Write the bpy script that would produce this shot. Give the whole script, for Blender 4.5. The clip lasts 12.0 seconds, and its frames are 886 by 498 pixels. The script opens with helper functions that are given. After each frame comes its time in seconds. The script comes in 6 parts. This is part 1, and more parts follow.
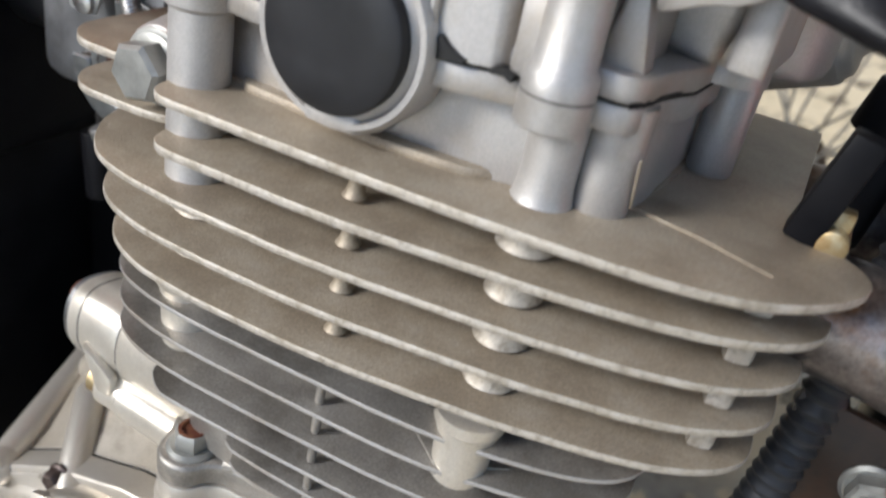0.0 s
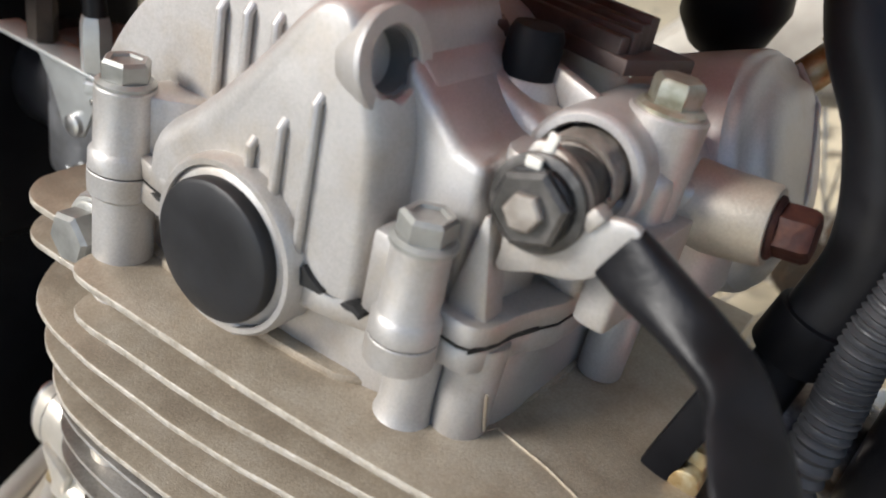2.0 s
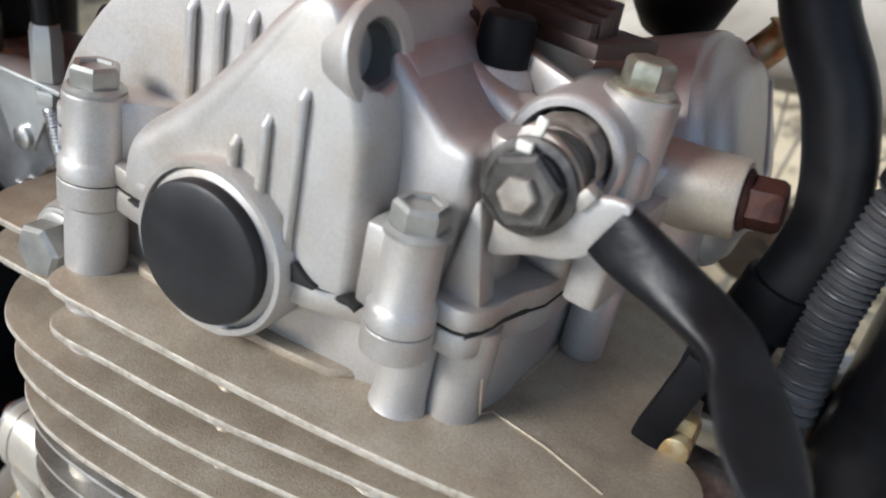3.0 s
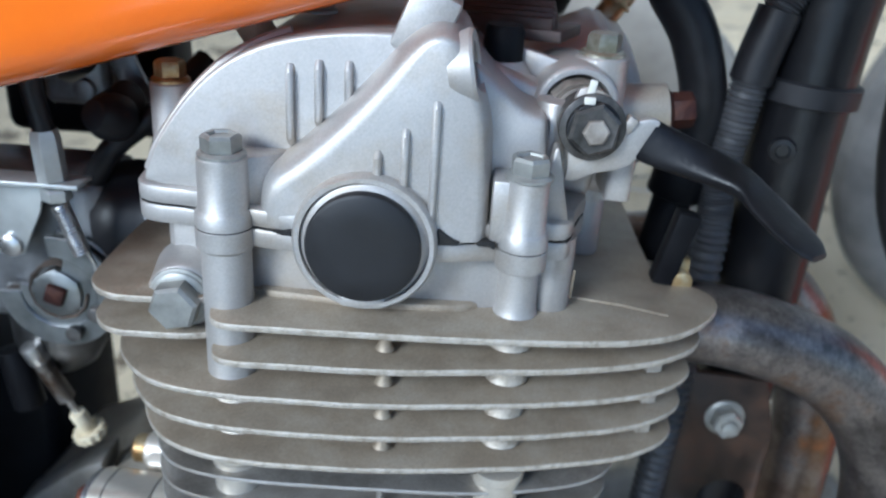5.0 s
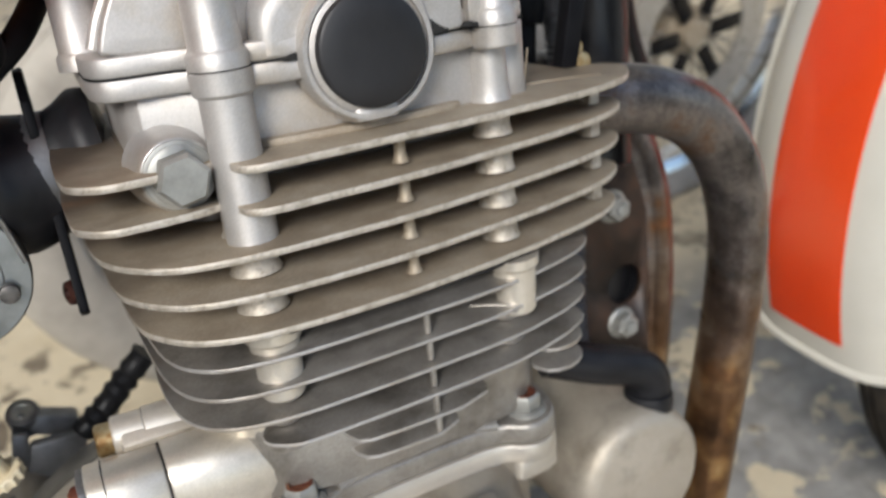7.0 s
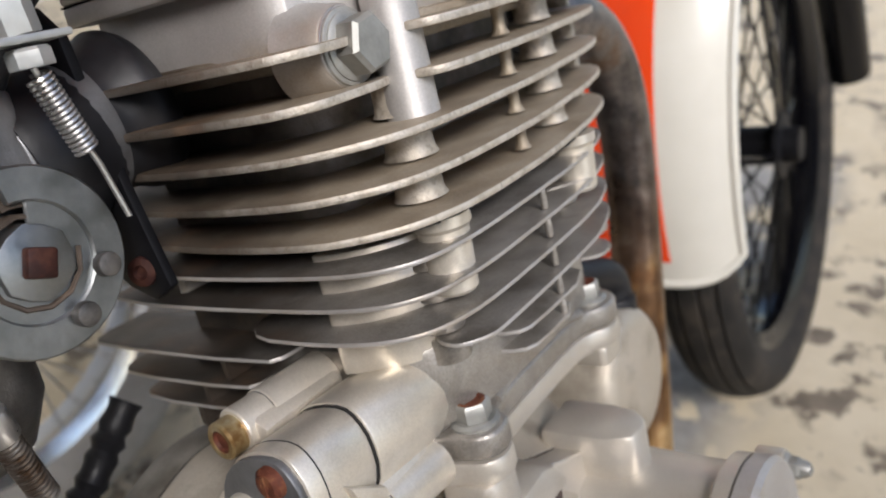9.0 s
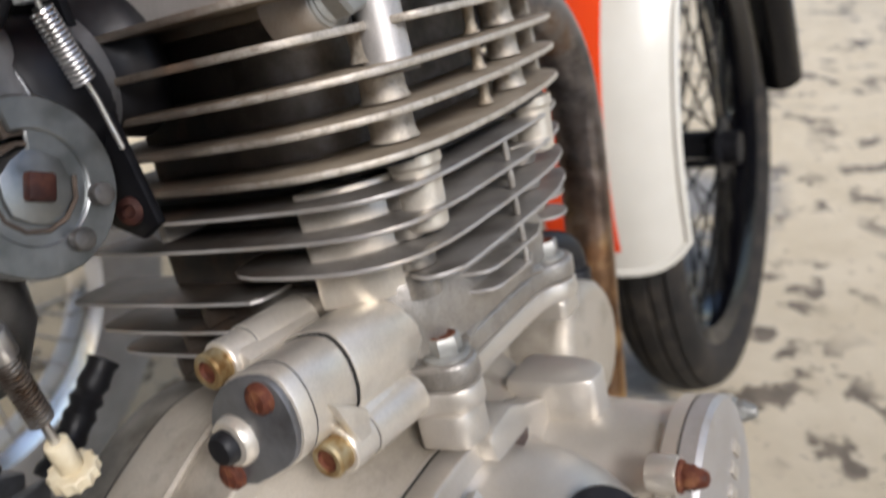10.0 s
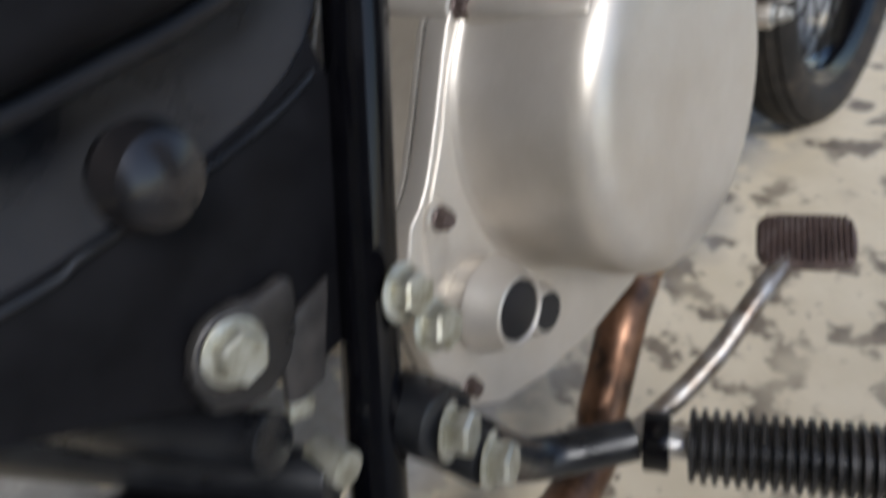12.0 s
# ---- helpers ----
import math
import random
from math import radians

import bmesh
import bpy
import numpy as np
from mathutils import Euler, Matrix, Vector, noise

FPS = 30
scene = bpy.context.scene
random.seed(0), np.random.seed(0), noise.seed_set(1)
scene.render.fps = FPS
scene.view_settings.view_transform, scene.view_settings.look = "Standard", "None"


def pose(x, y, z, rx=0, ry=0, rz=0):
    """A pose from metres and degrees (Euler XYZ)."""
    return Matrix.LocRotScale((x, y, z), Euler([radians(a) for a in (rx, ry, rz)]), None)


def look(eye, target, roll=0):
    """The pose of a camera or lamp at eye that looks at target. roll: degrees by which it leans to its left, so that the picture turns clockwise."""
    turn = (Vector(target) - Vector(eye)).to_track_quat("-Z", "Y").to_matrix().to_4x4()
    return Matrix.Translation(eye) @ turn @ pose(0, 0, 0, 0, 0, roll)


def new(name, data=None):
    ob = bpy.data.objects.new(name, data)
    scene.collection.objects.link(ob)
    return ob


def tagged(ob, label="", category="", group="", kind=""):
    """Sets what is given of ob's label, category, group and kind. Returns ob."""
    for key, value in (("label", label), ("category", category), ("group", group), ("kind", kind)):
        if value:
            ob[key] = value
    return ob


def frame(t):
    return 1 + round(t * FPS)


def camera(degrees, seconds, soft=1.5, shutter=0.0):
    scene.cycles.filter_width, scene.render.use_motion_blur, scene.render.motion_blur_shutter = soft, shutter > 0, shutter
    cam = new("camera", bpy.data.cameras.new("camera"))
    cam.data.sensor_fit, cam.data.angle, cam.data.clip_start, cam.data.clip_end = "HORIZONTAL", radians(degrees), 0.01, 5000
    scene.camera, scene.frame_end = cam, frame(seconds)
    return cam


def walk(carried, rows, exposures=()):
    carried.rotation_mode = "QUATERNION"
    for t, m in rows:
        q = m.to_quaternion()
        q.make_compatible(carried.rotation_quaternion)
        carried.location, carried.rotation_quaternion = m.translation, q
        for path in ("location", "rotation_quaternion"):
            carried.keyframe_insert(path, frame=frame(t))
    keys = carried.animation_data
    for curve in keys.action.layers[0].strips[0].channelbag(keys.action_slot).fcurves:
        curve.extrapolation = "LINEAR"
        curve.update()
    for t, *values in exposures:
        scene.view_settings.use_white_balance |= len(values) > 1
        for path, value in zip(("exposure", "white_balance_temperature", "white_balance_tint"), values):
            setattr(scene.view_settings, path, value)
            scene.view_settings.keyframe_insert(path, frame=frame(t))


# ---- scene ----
cam = camera(57.5, 12.0, 1.9, 0.5)
cam.data.dof.use_dof, cam.data.dof.focus_distance = True, 0.225
cam.data.dof.aperture_fstop = cam.data.lens / 2.6
PATH = [
    (0, (0.1015, -0.1515, 0.773), (-0.708, 1.1625, -0.4185), -3.9),
    (0.5, (0.115, -0.139, 0.791), (-0.769, 1.1345, -0.392), -4.25),
    (1, (0.131, -0.127, 0.807), (-0.817, 1.171, -0.384), -3.2),
    (1.5, (0.135, -0.109, 0.818), (-0.847, 1.185, -0.348), -2.9),
    (2, (0.134, -0.108, 0.814), (-0.859, 1.172, -0.36), -3.1),
    (2.5, (0.126, -0.116, 0.81), (-0.839, 1.178, -0.37), -3.2),
    (2.7, (0.128, -0.113, 0.81), (-0.806, 1.204, -0.37), -3.2),
    (4.3, (0.083, -0.189, 0.856), (-0.351, 1.35, -0.346), -5.0),
    (4.5, (0.072, -0.2, 0.854), (-0.298, 1.361, -0.339), -5.5),
    (5, (0.046, -0.214, 0.853), (-0.168, 1.362, -0.359), -6.7),
    (5.5, (0.016, -0.232, 0.848), (-0.036, 1.35, -0.375), -7.6),
    (6, (-0.009, -0.239, 0.835), (0.143, 1.335, -0.39), -7.9),
    (6.5, (-0.051, -0.246, 0.823), (0.324, 1.294, -0.396), -8.4),
    (7, (-0.089, -0.245, 0.802), (0.539, 1.231, -0.393), -8.3),
    (7.5, (-0.157, -0.219, 0.783), (0.723, 1.155, -0.373), -8.0),
    (7.7, (-0.176, -0.212, 0.774), (0.804, 1.117, -0.354), -8.1),
    (9.3, (-0.25, -0.156, 0.747), (1.166, 0.8, -0.291), -6.0),
    (9.5, (-0.254, -0.158, 0.745), (1.186, 0.779, -0.278), -5.8),
    (10, (-0.275, -0.169, 0.734), (1.193, 0.743, -0.273), -5.1),
    (10.5, (-0.308, -0.186, 0.707), (1.148, 0.721, -0.321), -4.2),
    (11, (-0.348, -0.206, 0.673), (1.063, 0.721, -0.4), -3.1),
    (11.5, (-0.407, -0.23, 0.632), (0.913, 0.741, -0.515), -2.1),
    (12, (-0.492, -0.284, 0.587), (0.715, 0.739, -0.637), -1.0),
]
LIGHT = [(0, 0.69, 6180, 10), (1.0, 0.78, 6230, 10), (2.0, 0.83, 6420, 10), (2.7, 0.82, 6300, 9.5), (4.3, 0.60, 5150, 4.5), (5.5, 0.52, 5250, 4), (6.2, 0.53, 6020, 7), (7.5, 0.47, 6390, 10.5), (9.5, 0.53, 6380, 13.8), (10.5, 0.53, 6220, 13.4), (11, 0.61, 6180, 12.8), (11.5, 0.61, 6340, 12.5), (12, 0.50, 6050, 11.7)]
walk(cam, [(t, look(eye, target, roll)) for t, eye, target, roll in PATH], LIGHT)
# ---- light ----
world = bpy.data.worlds.new("world")
scene.world = world
world.use_nodes = True
wn = world.node_tree.nodes
sky = wn.new("ShaderNodeTexSky")
sky.sky_type, sky.sun_disc = "NISHITA", False
sky.sun_elevation, sky.sun_rotation = radians(40), radians(215)
world.node_tree.links.new(sky.outputs[0], wn["Background"].inputs[0])
wn["Background"].inputs[1].default_value = 0.14

sun = new("sun", bpy.data.lights.new("sun", "SUN"))
sun.data.energy, sun.data.angle, sun.data.color = 2.9, radians(20), (1.0, 0.965, 0.91)
sun.matrix_world = look((-1.55, -2.2, 2.26), (0, 0, 0))

# ---- materials ----


def links(mat):
    t = mat.node_tree
    return t.nodes, t.links, t.nodes["Principled BSDF"]


def ramp(nodes, stops):
    r = nodes.new("ShaderNodeValToRGB")
    while len(r.color_ramp.elements) < len(stops):
        r.color_ramp.elements.new(0.5)
    for e, (p, c) in zip(r.color_ramp.elements, stops):
        e.position, e.color = p, (*c, 1)
    return r


def surface(name, stops, rough=(0.4, 0.6), metal=0.0, scale=30.0, detail=6.0, bump=0.1, bump_scale=400.0, coat=0.0, low=0.35, high=0.65, spec=0.5, stain=None, speck=0.0, speck_scale=1300.0):
    """A material whose colour runs through stops with a coarse noise, whose gloss varies with it, and which has a fine relief."""
    mat = bpy.data.materials.new(name)
    mat.use_nodes = True
    n, l, b = links(mat)
    co = n.new("ShaderNodeTexCoord")
    a = n.new("ShaderNodeTexNoise")
    a.inputs["Scale"].default_value, a.inputs["Detail"].default_value, a.inputs["Roughness"].default_value = scale, detail, 0.62
    l.new(co.outputs["Object"], a.inputs["Vector"])
    span = n.new("ShaderNodeMapRange")
    span.inputs[1].default_value, span.inputs[2].default_value = low, high
    l.new(a.outputs[0], span.inputs[0])
    r = ramp(n, [(k / max(1, len(stops) - 1), c) for k, c in enumerate(stops)])
    l.new(span.outputs[0], r.inputs[0])
    colour = r.outputs[0]
    if stain:
        s = n.new("ShaderNodeTexNoise")
        s.inputs["Scale"].default_value, s.inputs["Detail"].default_value, s.inputs["Roughness"].default_value = stain[2] if len(stain) > 2 else 17, 7, 0.66
        l.new(co.outputs["Object"], s.inputs["Vector"])
        sm = n.new("ShaderNodeMapRange")
        sm.inputs[1].default_value, sm.inputs[2].default_value, sm.inputs[4].default_value = 0.50, 0.78, stain[1]
        l.new(s.outputs[0], sm.inputs[0])
        mx = n.new("ShaderNodeMix")
        mx.data_type = "RGBA"
        l.new(sm.outputs[0], mx.inputs[0])
        l.new(colour, mx.inputs[6])
        mx.inputs[7].default_value = (*stain[0], 1)
        colour = mx.outputs[2]
    if speck:
        d = n.new("ShaderNodeTexNoise")
        d.inputs["Scale"].default_value, d.inputs["Detail"].default_value, d.inputs["Roughness"].default_value = speck_scale, 3, 0.7
        l.new(co.outputs["Object"], d.inputs["Vector"])
        dm = n.new("ShaderNodeMapRange")
        dm.inputs[1].default_value, dm.inputs[2].default_value, dm.inputs[3].default_value, dm.inputs[4].default_value = 0.3, 0.7, 1.0 - speck, 1.0 + speck
        l.new(d.outputs[0], dm.inputs[0])
        vs = n.new("ShaderNodeVectorMath")
        vs.operation = "SCALE"
        l.new(colour, vs.inputs[0])
        l.new(dm.outputs[0], vs.inputs["Scale"])
        colour = vs.outputs[0]
    l.new(colour, b.inputs["Base Color"])
    b.inputs["Specular IOR Level"].default_value = spec
    g = n.new("ShaderNodeMapRange")
    g.inputs[3].default_value, g.inputs[4].default_value = rough
    l.new(span.outputs[0], g.inputs[0])
    l.new(g.outputs[0], b.inputs["Roughness"])
    b.inputs["Metallic"].default_value = metal
    b.inputs["Coat Weight"].default_value = coat
    b.inputs["Coat Roughness"].default_value = 0.12
    if bump:
        f = n.new("ShaderNodeTexNoise")
        f.inputs["Scale"].default_value, f.inputs["Detail"].default_value = bump_scale, 4
        l.new(co.outputs["Object"], f.inputs["Vector"])
        bp = n.new("ShaderNodeBump")
        bp.inputs["Strength"].default_value, bp.inputs["Distance"].default_value = bump, 0.0006
        l.new(f.outputs[0], bp.inputs["Height"])
        l.new(bp.outputs[0], b.inputs["Normal"])
    return mat


SILVER = surface("silver_paint", [(0.432, 0.412, 0.390), (0.500, 0.482, 0.462)], (0.41, 0.52), 0.55, 34, bump=0.2, bump_scale=2300, stain=((0.34, 0.255, 0.15), 0.75, 24), speck=0.09)
CASE = surface("silver_case", [(0.54, 0.50, 0.435), (0.60, 0.56, 0.50)], (0.37, 0.44), 0.62, 25, bump=0.12, bump_scale=1300, stain=((0.36, 0.295, 0.21), 0.35, 9), speck=0.06)
CAST = surface("cast_aluminium", [(0.30, 0.246, 0.182), (0.36, 0.302, 0.227), (0.40, 0.345, 0.27)], (0.46, 0.56), 0.38, 55, bump=0.36, bump_scale=1600, stain=((0.18, 0.145, 0.11), 0.5), speck=0.17, speck_scale=1300)
BARE = surface("bare_alloy", [(0.64, 0.59, 0.505), (0.74, 0.69, 0.605)], (0.31, 0.41), 0.58, 40, bump=0.16, bump_scale=1100, stain=((0.30, 0.25, 0.18), 0.5, 22), speck=0.08)
# Grimy alloy tone; on the head core it also stands for gap shade.
CASTDARK = surface("grimy_shade_aluminium", [(0.10, 0.085, 0.07), (0.22, 0.19, 0.16), (0.38, 0.35, 0.31)], (0.5, 0.7), 0.3, 45, bump=0.35, bump_scale=1200)
# Deep shade between the barrel fins put into the colour, with some grime.
GAPSHADE = surface("grimy_gap_shade", [(0.018, 0.015, 0.012), (0.045, 0.036, 0.028), (0.10, 0.075, 0.05)], (0.45, 0.7), 0.15, 60, bump=0.4, bump_scale=900)
DARKCASE = surface("dark_stained_case", [(0.13, 0.118, 0.10), (0.22, 0.205, 0.18), (0.31, 0.29, 0.262)], (0.44, 0.6), 0.5, 30, bump=0.3, bump_scale=1100, stain=((0.07, 0.058, 0.045), 0.7, 40))
DUSTY = surface("dusty_case", [(0.38, 0.335, 0.268), (0.465, 0.415, 0.34), (0.515, 0.47, 0.40)], (0.44, 0.56), 0.5, 14, bump=0.25, bump_scale=1300, stain=((0.12, 0.095, 0.065), 0.7, 30), speck=0.10)
CARBGREY = surface("grey_die_casting", [(0.15, 0.152, 0.157), (0.235, 0.238, 0.245)], (0.36, 0.5), 0.6, 60, bump=0.25, bump_scale=900, stain=((0.07, 0.06, 0.05), 0.8, 40))
# Darker than the carburettor's grey: the bowl's shaded rear put into its colour.
BOWL = surface("shaded_die_casting", [(0.09, 0.088, 0.088), (0.16, 0.158, 0.158), (0.22, 0.218, 0.218)], (0.30, 0.42), 0.92, 50, bump=0.25, bump_scale=900)
BARREL = surface("barrel_paint", [(0.29, 0.268, 0.238), (0.41, 0.385, 0.35)], (0.32, 0.46), 0.66, 40, bump=0.3, bump_scale=1100, stain=((0.075, 0.062, 0.05), 0.8, 26), speck=0.18)
CHIP = surface("bare_edge", [(0.42, 0.37, 0.30), (0.54, 0.49, 0.415), (0.60, 0.555, 0.49)], (0.42, 0.55), 0.45, 220, bump=0.5, bump_scale=1500, stain=((0.16, 0.125, 0.09), 0.75, 420))
ZINC = surface("zinc_plate", [(0.27, 0.27, 0.25), (0.39, 0.388, 0.365)], (0.42, 0.55), 0.6, 120, bump=0.15)
PULLEY = surface("bright_zinc", [(0.23, 0.24, 0.24), (0.32, 0.33, 0.33)], (0.34, 0.46), 0.95, 90, bump=0.15)
BRIGHTZINC = surface("clean_zinc", [(0.46, 0.475, 0.465), (0.56, 0.575, 0.565)], (0.34, 0.46), 0.6, 90, bump=0.12)
GOLD = surface("yellow_zinc", [(0.24, 0.13, 0.045), (0.40, 0.29, 0.14), (0.50, 0.43, 0.28)], (0.35, 0.5), 0.7, 150, bump=0.2)
RUST = surface("rusty_steel", [(0.06, 0.02, 0.012), (0.12, 0.036, 0.02), (0.20, 0.085, 0.04)], (0.6, 0.8), 0.1, 200, bump=0.5, spec=0.3)
RUSTDARK = surface("dark_rust", [(0.018, 0.006, 0.005), (0.035, 0.011, 0.008), (0.06, 0.022, 0.013)], (0.5, 0.65), 0.1, 200, bump=0.4, spec=0.3)
GREASY = surface("greasy_steel", [(0.045, 0.043, 0.04), (0.09, 0.085, 0.08), (0.15, 0.14, 0.13)], (0.35, 0.5), 0.6, 120, bump=0.25)
RUBBER = surface("black_rubber", [(0.008, 0.008, 0.0095), (0.015, 0.015, 0.017)], (0.38, 0.52), 0.0, 60, bump=0.12, spec=0.3)
PLUGRUBBER = surface("plug_rubber", [(0.012, 0.012, 0.013), (0.020, 0.020, 0.022)], (0.42, 0.58), 0.0, 40, bump=0.15, spec=0.4)
SLEEVE = surface("shiny_black_sleeve", [(0.004, 0.004, 0.005), (0.009, 0.009, 0.011)], (0.30, 0.48), 0.0, 60, bump=0.2, spec=0.26)
SOFTBLACK = surface("black_plastic", [(0.005, 0.005, 0.006), (0.009, 0.009, 0.0105)], (0.42, 0.56), 0.0, 50, bump=0.08, spec=0.1)
GASKET = surface("gasket", [(0.006, 0.006, 0.006), (0.014, 0.013, 0.012)], (0.7, 0.85), 0.0, 300, bump=0.6)
BLACKPAINT = surface("black_frame_paint", [(0.0014, 0.0014, 0.0022), (0.003, 0.003, 0.004)], (0.12, 0.18), 0.0, 30, bump=0.03, spec=0.3)
WORNBLACK = surface("worn_black_paint", [(0.004, 0.004, 0.005), (0.008, 0.008, 0.009), (0.05, 0.022, 0.014)], (0.3, 0.5), 0.0, 28, bump=0.25, low=0.48, high=0.92, spec=0.35)
PLATE = surface("rusting_plate", [(0.016, 0.012, 0.0105), (0.036, 0.023, 0.017), (0.070, 0.036, 0.022)], (0.42, 0.6), 0.1, 40, bump=0.3)
PIPE = surface("burnt_exhaust", [(0.034, 0.030, 0.029), (0.105, 0.095, 0.092), (0.20, 0.178, 0.168), (0.17, 0.105, 0.066), (0.32, 0.125, 0.045)], (0.27, 0.42), 0.8, 26, bump=0.12, bump_scale=300, low=0.33, high=0.74, speck=0.3, speck_scale=500)


def heat_tinted(mat):
    """The lower run of the header pipes has turned a streaky golden brown."""
    n, l, b = links(mat)
    upper = b.inputs["Base Color"].links[0].from_socket
    co = n.new("ShaderNodeTexCoord")
    a = n.new("ShaderNodeTexNoise")
    a.inputs["Scale"].default_value, a.inputs["Detail"].default_value = 34, 7
    l.new(co.outputs["Object"], a.inputs["Vector"])
    brown = ramp(n, [(0.34, (0.05, 0.028, 0.016)), (0.5, (0.15, 0.078, 0.036)), (0.60, (0.34, 0.20, 0.085)), (0.70, (0.50, 0.34, 0.17))])
    l.new(a.outputs[0], brown.inputs[0])
    z = n.new("ShaderNodeSeparateXYZ")
    l.new(co.outputs["Object"], z.inputs[0])
    add = n.new("ShaderNodeMath")
    add.operation = "MULTIPLY_ADD"
    l.new(a.outputs[0], add.inputs[0])
    add.inputs[1].default_value = 0.22
    l.new(z.outputs[2], add.inputs[2])
    fade = n.new("ShaderNodeMapRange")
    fade.inputs[1].default_value, fade.inputs[2].default_value = -0.05, -0.16
    l.new(add.outputs[0], fade.inputs[0])
    m = n.new("ShaderNodeMix")
    m.data_type = "RGBA"
    l.new(fade.outputs[0], m.inputs[0])
    l.new(upper, m.inputs[6])
    l.new(brown.outputs[0], m.inputs[7])
    l.new(m.outputs[2], b.inputs["Base Color"])


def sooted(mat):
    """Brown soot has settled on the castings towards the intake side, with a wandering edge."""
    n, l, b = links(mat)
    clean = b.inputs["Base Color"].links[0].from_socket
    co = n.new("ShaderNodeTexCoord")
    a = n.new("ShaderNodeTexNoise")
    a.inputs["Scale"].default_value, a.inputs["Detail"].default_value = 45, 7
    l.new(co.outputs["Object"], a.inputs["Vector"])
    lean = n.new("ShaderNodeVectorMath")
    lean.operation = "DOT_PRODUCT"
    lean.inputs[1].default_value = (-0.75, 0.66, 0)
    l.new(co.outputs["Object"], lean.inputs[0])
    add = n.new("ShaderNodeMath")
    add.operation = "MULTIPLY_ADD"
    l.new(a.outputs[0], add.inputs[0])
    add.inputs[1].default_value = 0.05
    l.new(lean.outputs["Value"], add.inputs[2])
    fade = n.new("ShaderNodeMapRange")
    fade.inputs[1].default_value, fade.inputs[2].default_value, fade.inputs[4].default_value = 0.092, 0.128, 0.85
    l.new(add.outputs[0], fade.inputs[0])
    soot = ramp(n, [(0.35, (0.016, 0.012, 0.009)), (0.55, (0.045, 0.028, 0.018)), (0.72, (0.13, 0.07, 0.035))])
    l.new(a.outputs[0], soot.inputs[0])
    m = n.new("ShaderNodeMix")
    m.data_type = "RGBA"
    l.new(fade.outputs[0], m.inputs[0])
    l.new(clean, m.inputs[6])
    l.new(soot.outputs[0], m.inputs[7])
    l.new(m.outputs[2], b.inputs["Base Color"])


heat_tinted(PIPE)
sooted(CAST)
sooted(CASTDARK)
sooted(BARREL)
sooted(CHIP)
COPPER = surface("heat_browned_pipe", [(0.05, 0.032, 0.024), (0.19, 0.105, 0.065), (0.34, 0.19, 0.115)], (0.3, 0.48), 0.85, 30, bump=0.1)
PADBROWN = surface("perished_pedal_rubber", [(0.045, 0.03, 0.027), (0.085, 0.055, 0.047), (0.13, 0.10, 0.09)], (0.4, 0.6), 0.1, 90, bump=0.3)
OLDSTEEL = surface("tarnished_steel", [(0.10, 0.06, 0.035), (0.26, 0.23, 0.20), (0.38, 0.37, 0.36)], (0.3, 0.45), 0.8, 60, bump=0.2)
PALEZINC = surface("pale_zinc", [(0.27, 0.26, 0.19), (0.41, 0.40, 0.33), (0.50, 0.50, 0.44)], (0.34, 0.5), 0.7, 120, bump=0.2)
DUSTBLACK = surface("dusty_black_rubber", [(0.008, 0.008, 0.009), (0.020, 0.019, 0.019), (0.042, 0.038, 0.036)], (0.25, 0.42), 0.0, 40, bump=0.15, spec=0.5)
KNOBBLACK = surface("worn_shiny_rubber", [(0.008, 0.008, 0.009), (0.020, 0.018, 0.018)], (0.14, 0.24), 0.0, 60, bump=0.08, spec=0.5)
SIDEBLACK = surface("satin_black_plastic", [(0.014, 0.0155, 0.0195), (0.021, 0.023, 0.028), (0.028, 0.029, 0.034)], (0.26, 0.38), 0.0, 22, bump=0.08, bump_scale=900, spec=0.36)
SATIN = surface("satin_black_steel", [(0.006, 0.0065, 0.008), (0.014, 0.015, 0.017)], (0.26, 0.40), 0.0, 35, bump=0.12, spec=0.5)
ORANGE = surface("orange_paint", [(0.86, 0.17, 0.008), (0.90, 0.20, 0.012)], (0.12, 0.18), 0.0, 8, bump=0.0, coat=0.7)
REDORANGE = surface("red_orange_stripe", [(0.80, 0.06, 0.008), (0.84, 0.075, 0.012)], (0.16, 0.22), 0.0, 8, bump=0.0, coat=0.6)
WHITEPAINT = surface("ivory_paint", [(0.64, 0.62, 0.55), (0.70, 0.68, 0.61)], (0.18, 0.26), 0.0, 10, bump=0.02, coat=0.5)
IVORY = surface("yellowed_nylon", [(0.62, 0.52, 0.34), (0.74, 0.66, 0.48)], (0.45, 0.6), 0.0, 120, bump=0.2)
CHROME = surface("polished_alloy", [(0.72, 0.73, 0.75), (0.80, 0.80, 0.82)], (0.12, 0.22), 1.0, 20, bump=0.03)
STEEL = surface("bright_steel", [(0.48, 0.47, 0.45), (0.62, 0.61, 0.6)], (0.25, 0.4), 0.9, 90, bump=0.1)
PALETYRE = surface("pale_dusty_tyre", [(0.34, 0.315, 0.275), (0.46, 0.43, 0.38)], (0.7, 0.85), 0.0, 20, bump=0.3)
OLDTYRE = surface("dusty_tyre", [(0.16, 0.155, 0.15), (0.25, 0.24, 0.23)], (0.7, 0.85), 0.0, 20, bump=0.3)
TYRE = surface("tyre_rubber", [(0.012, 0.0115, 0.011), (0.034, 0.030, 0.026)], (0.65, 0.8), 0.0, 30, bump=0.5, bump_scale=300, spec=0.22, stain=((0.075, 0.06, 0.045), 0.7, 30))
BROWN = surface("stained_bracket", [(0.05, 0.035, 0.03), (0.12, 0.09, 0.08)], (0.4, 0.55), 0.5, 60, bump=0.2)
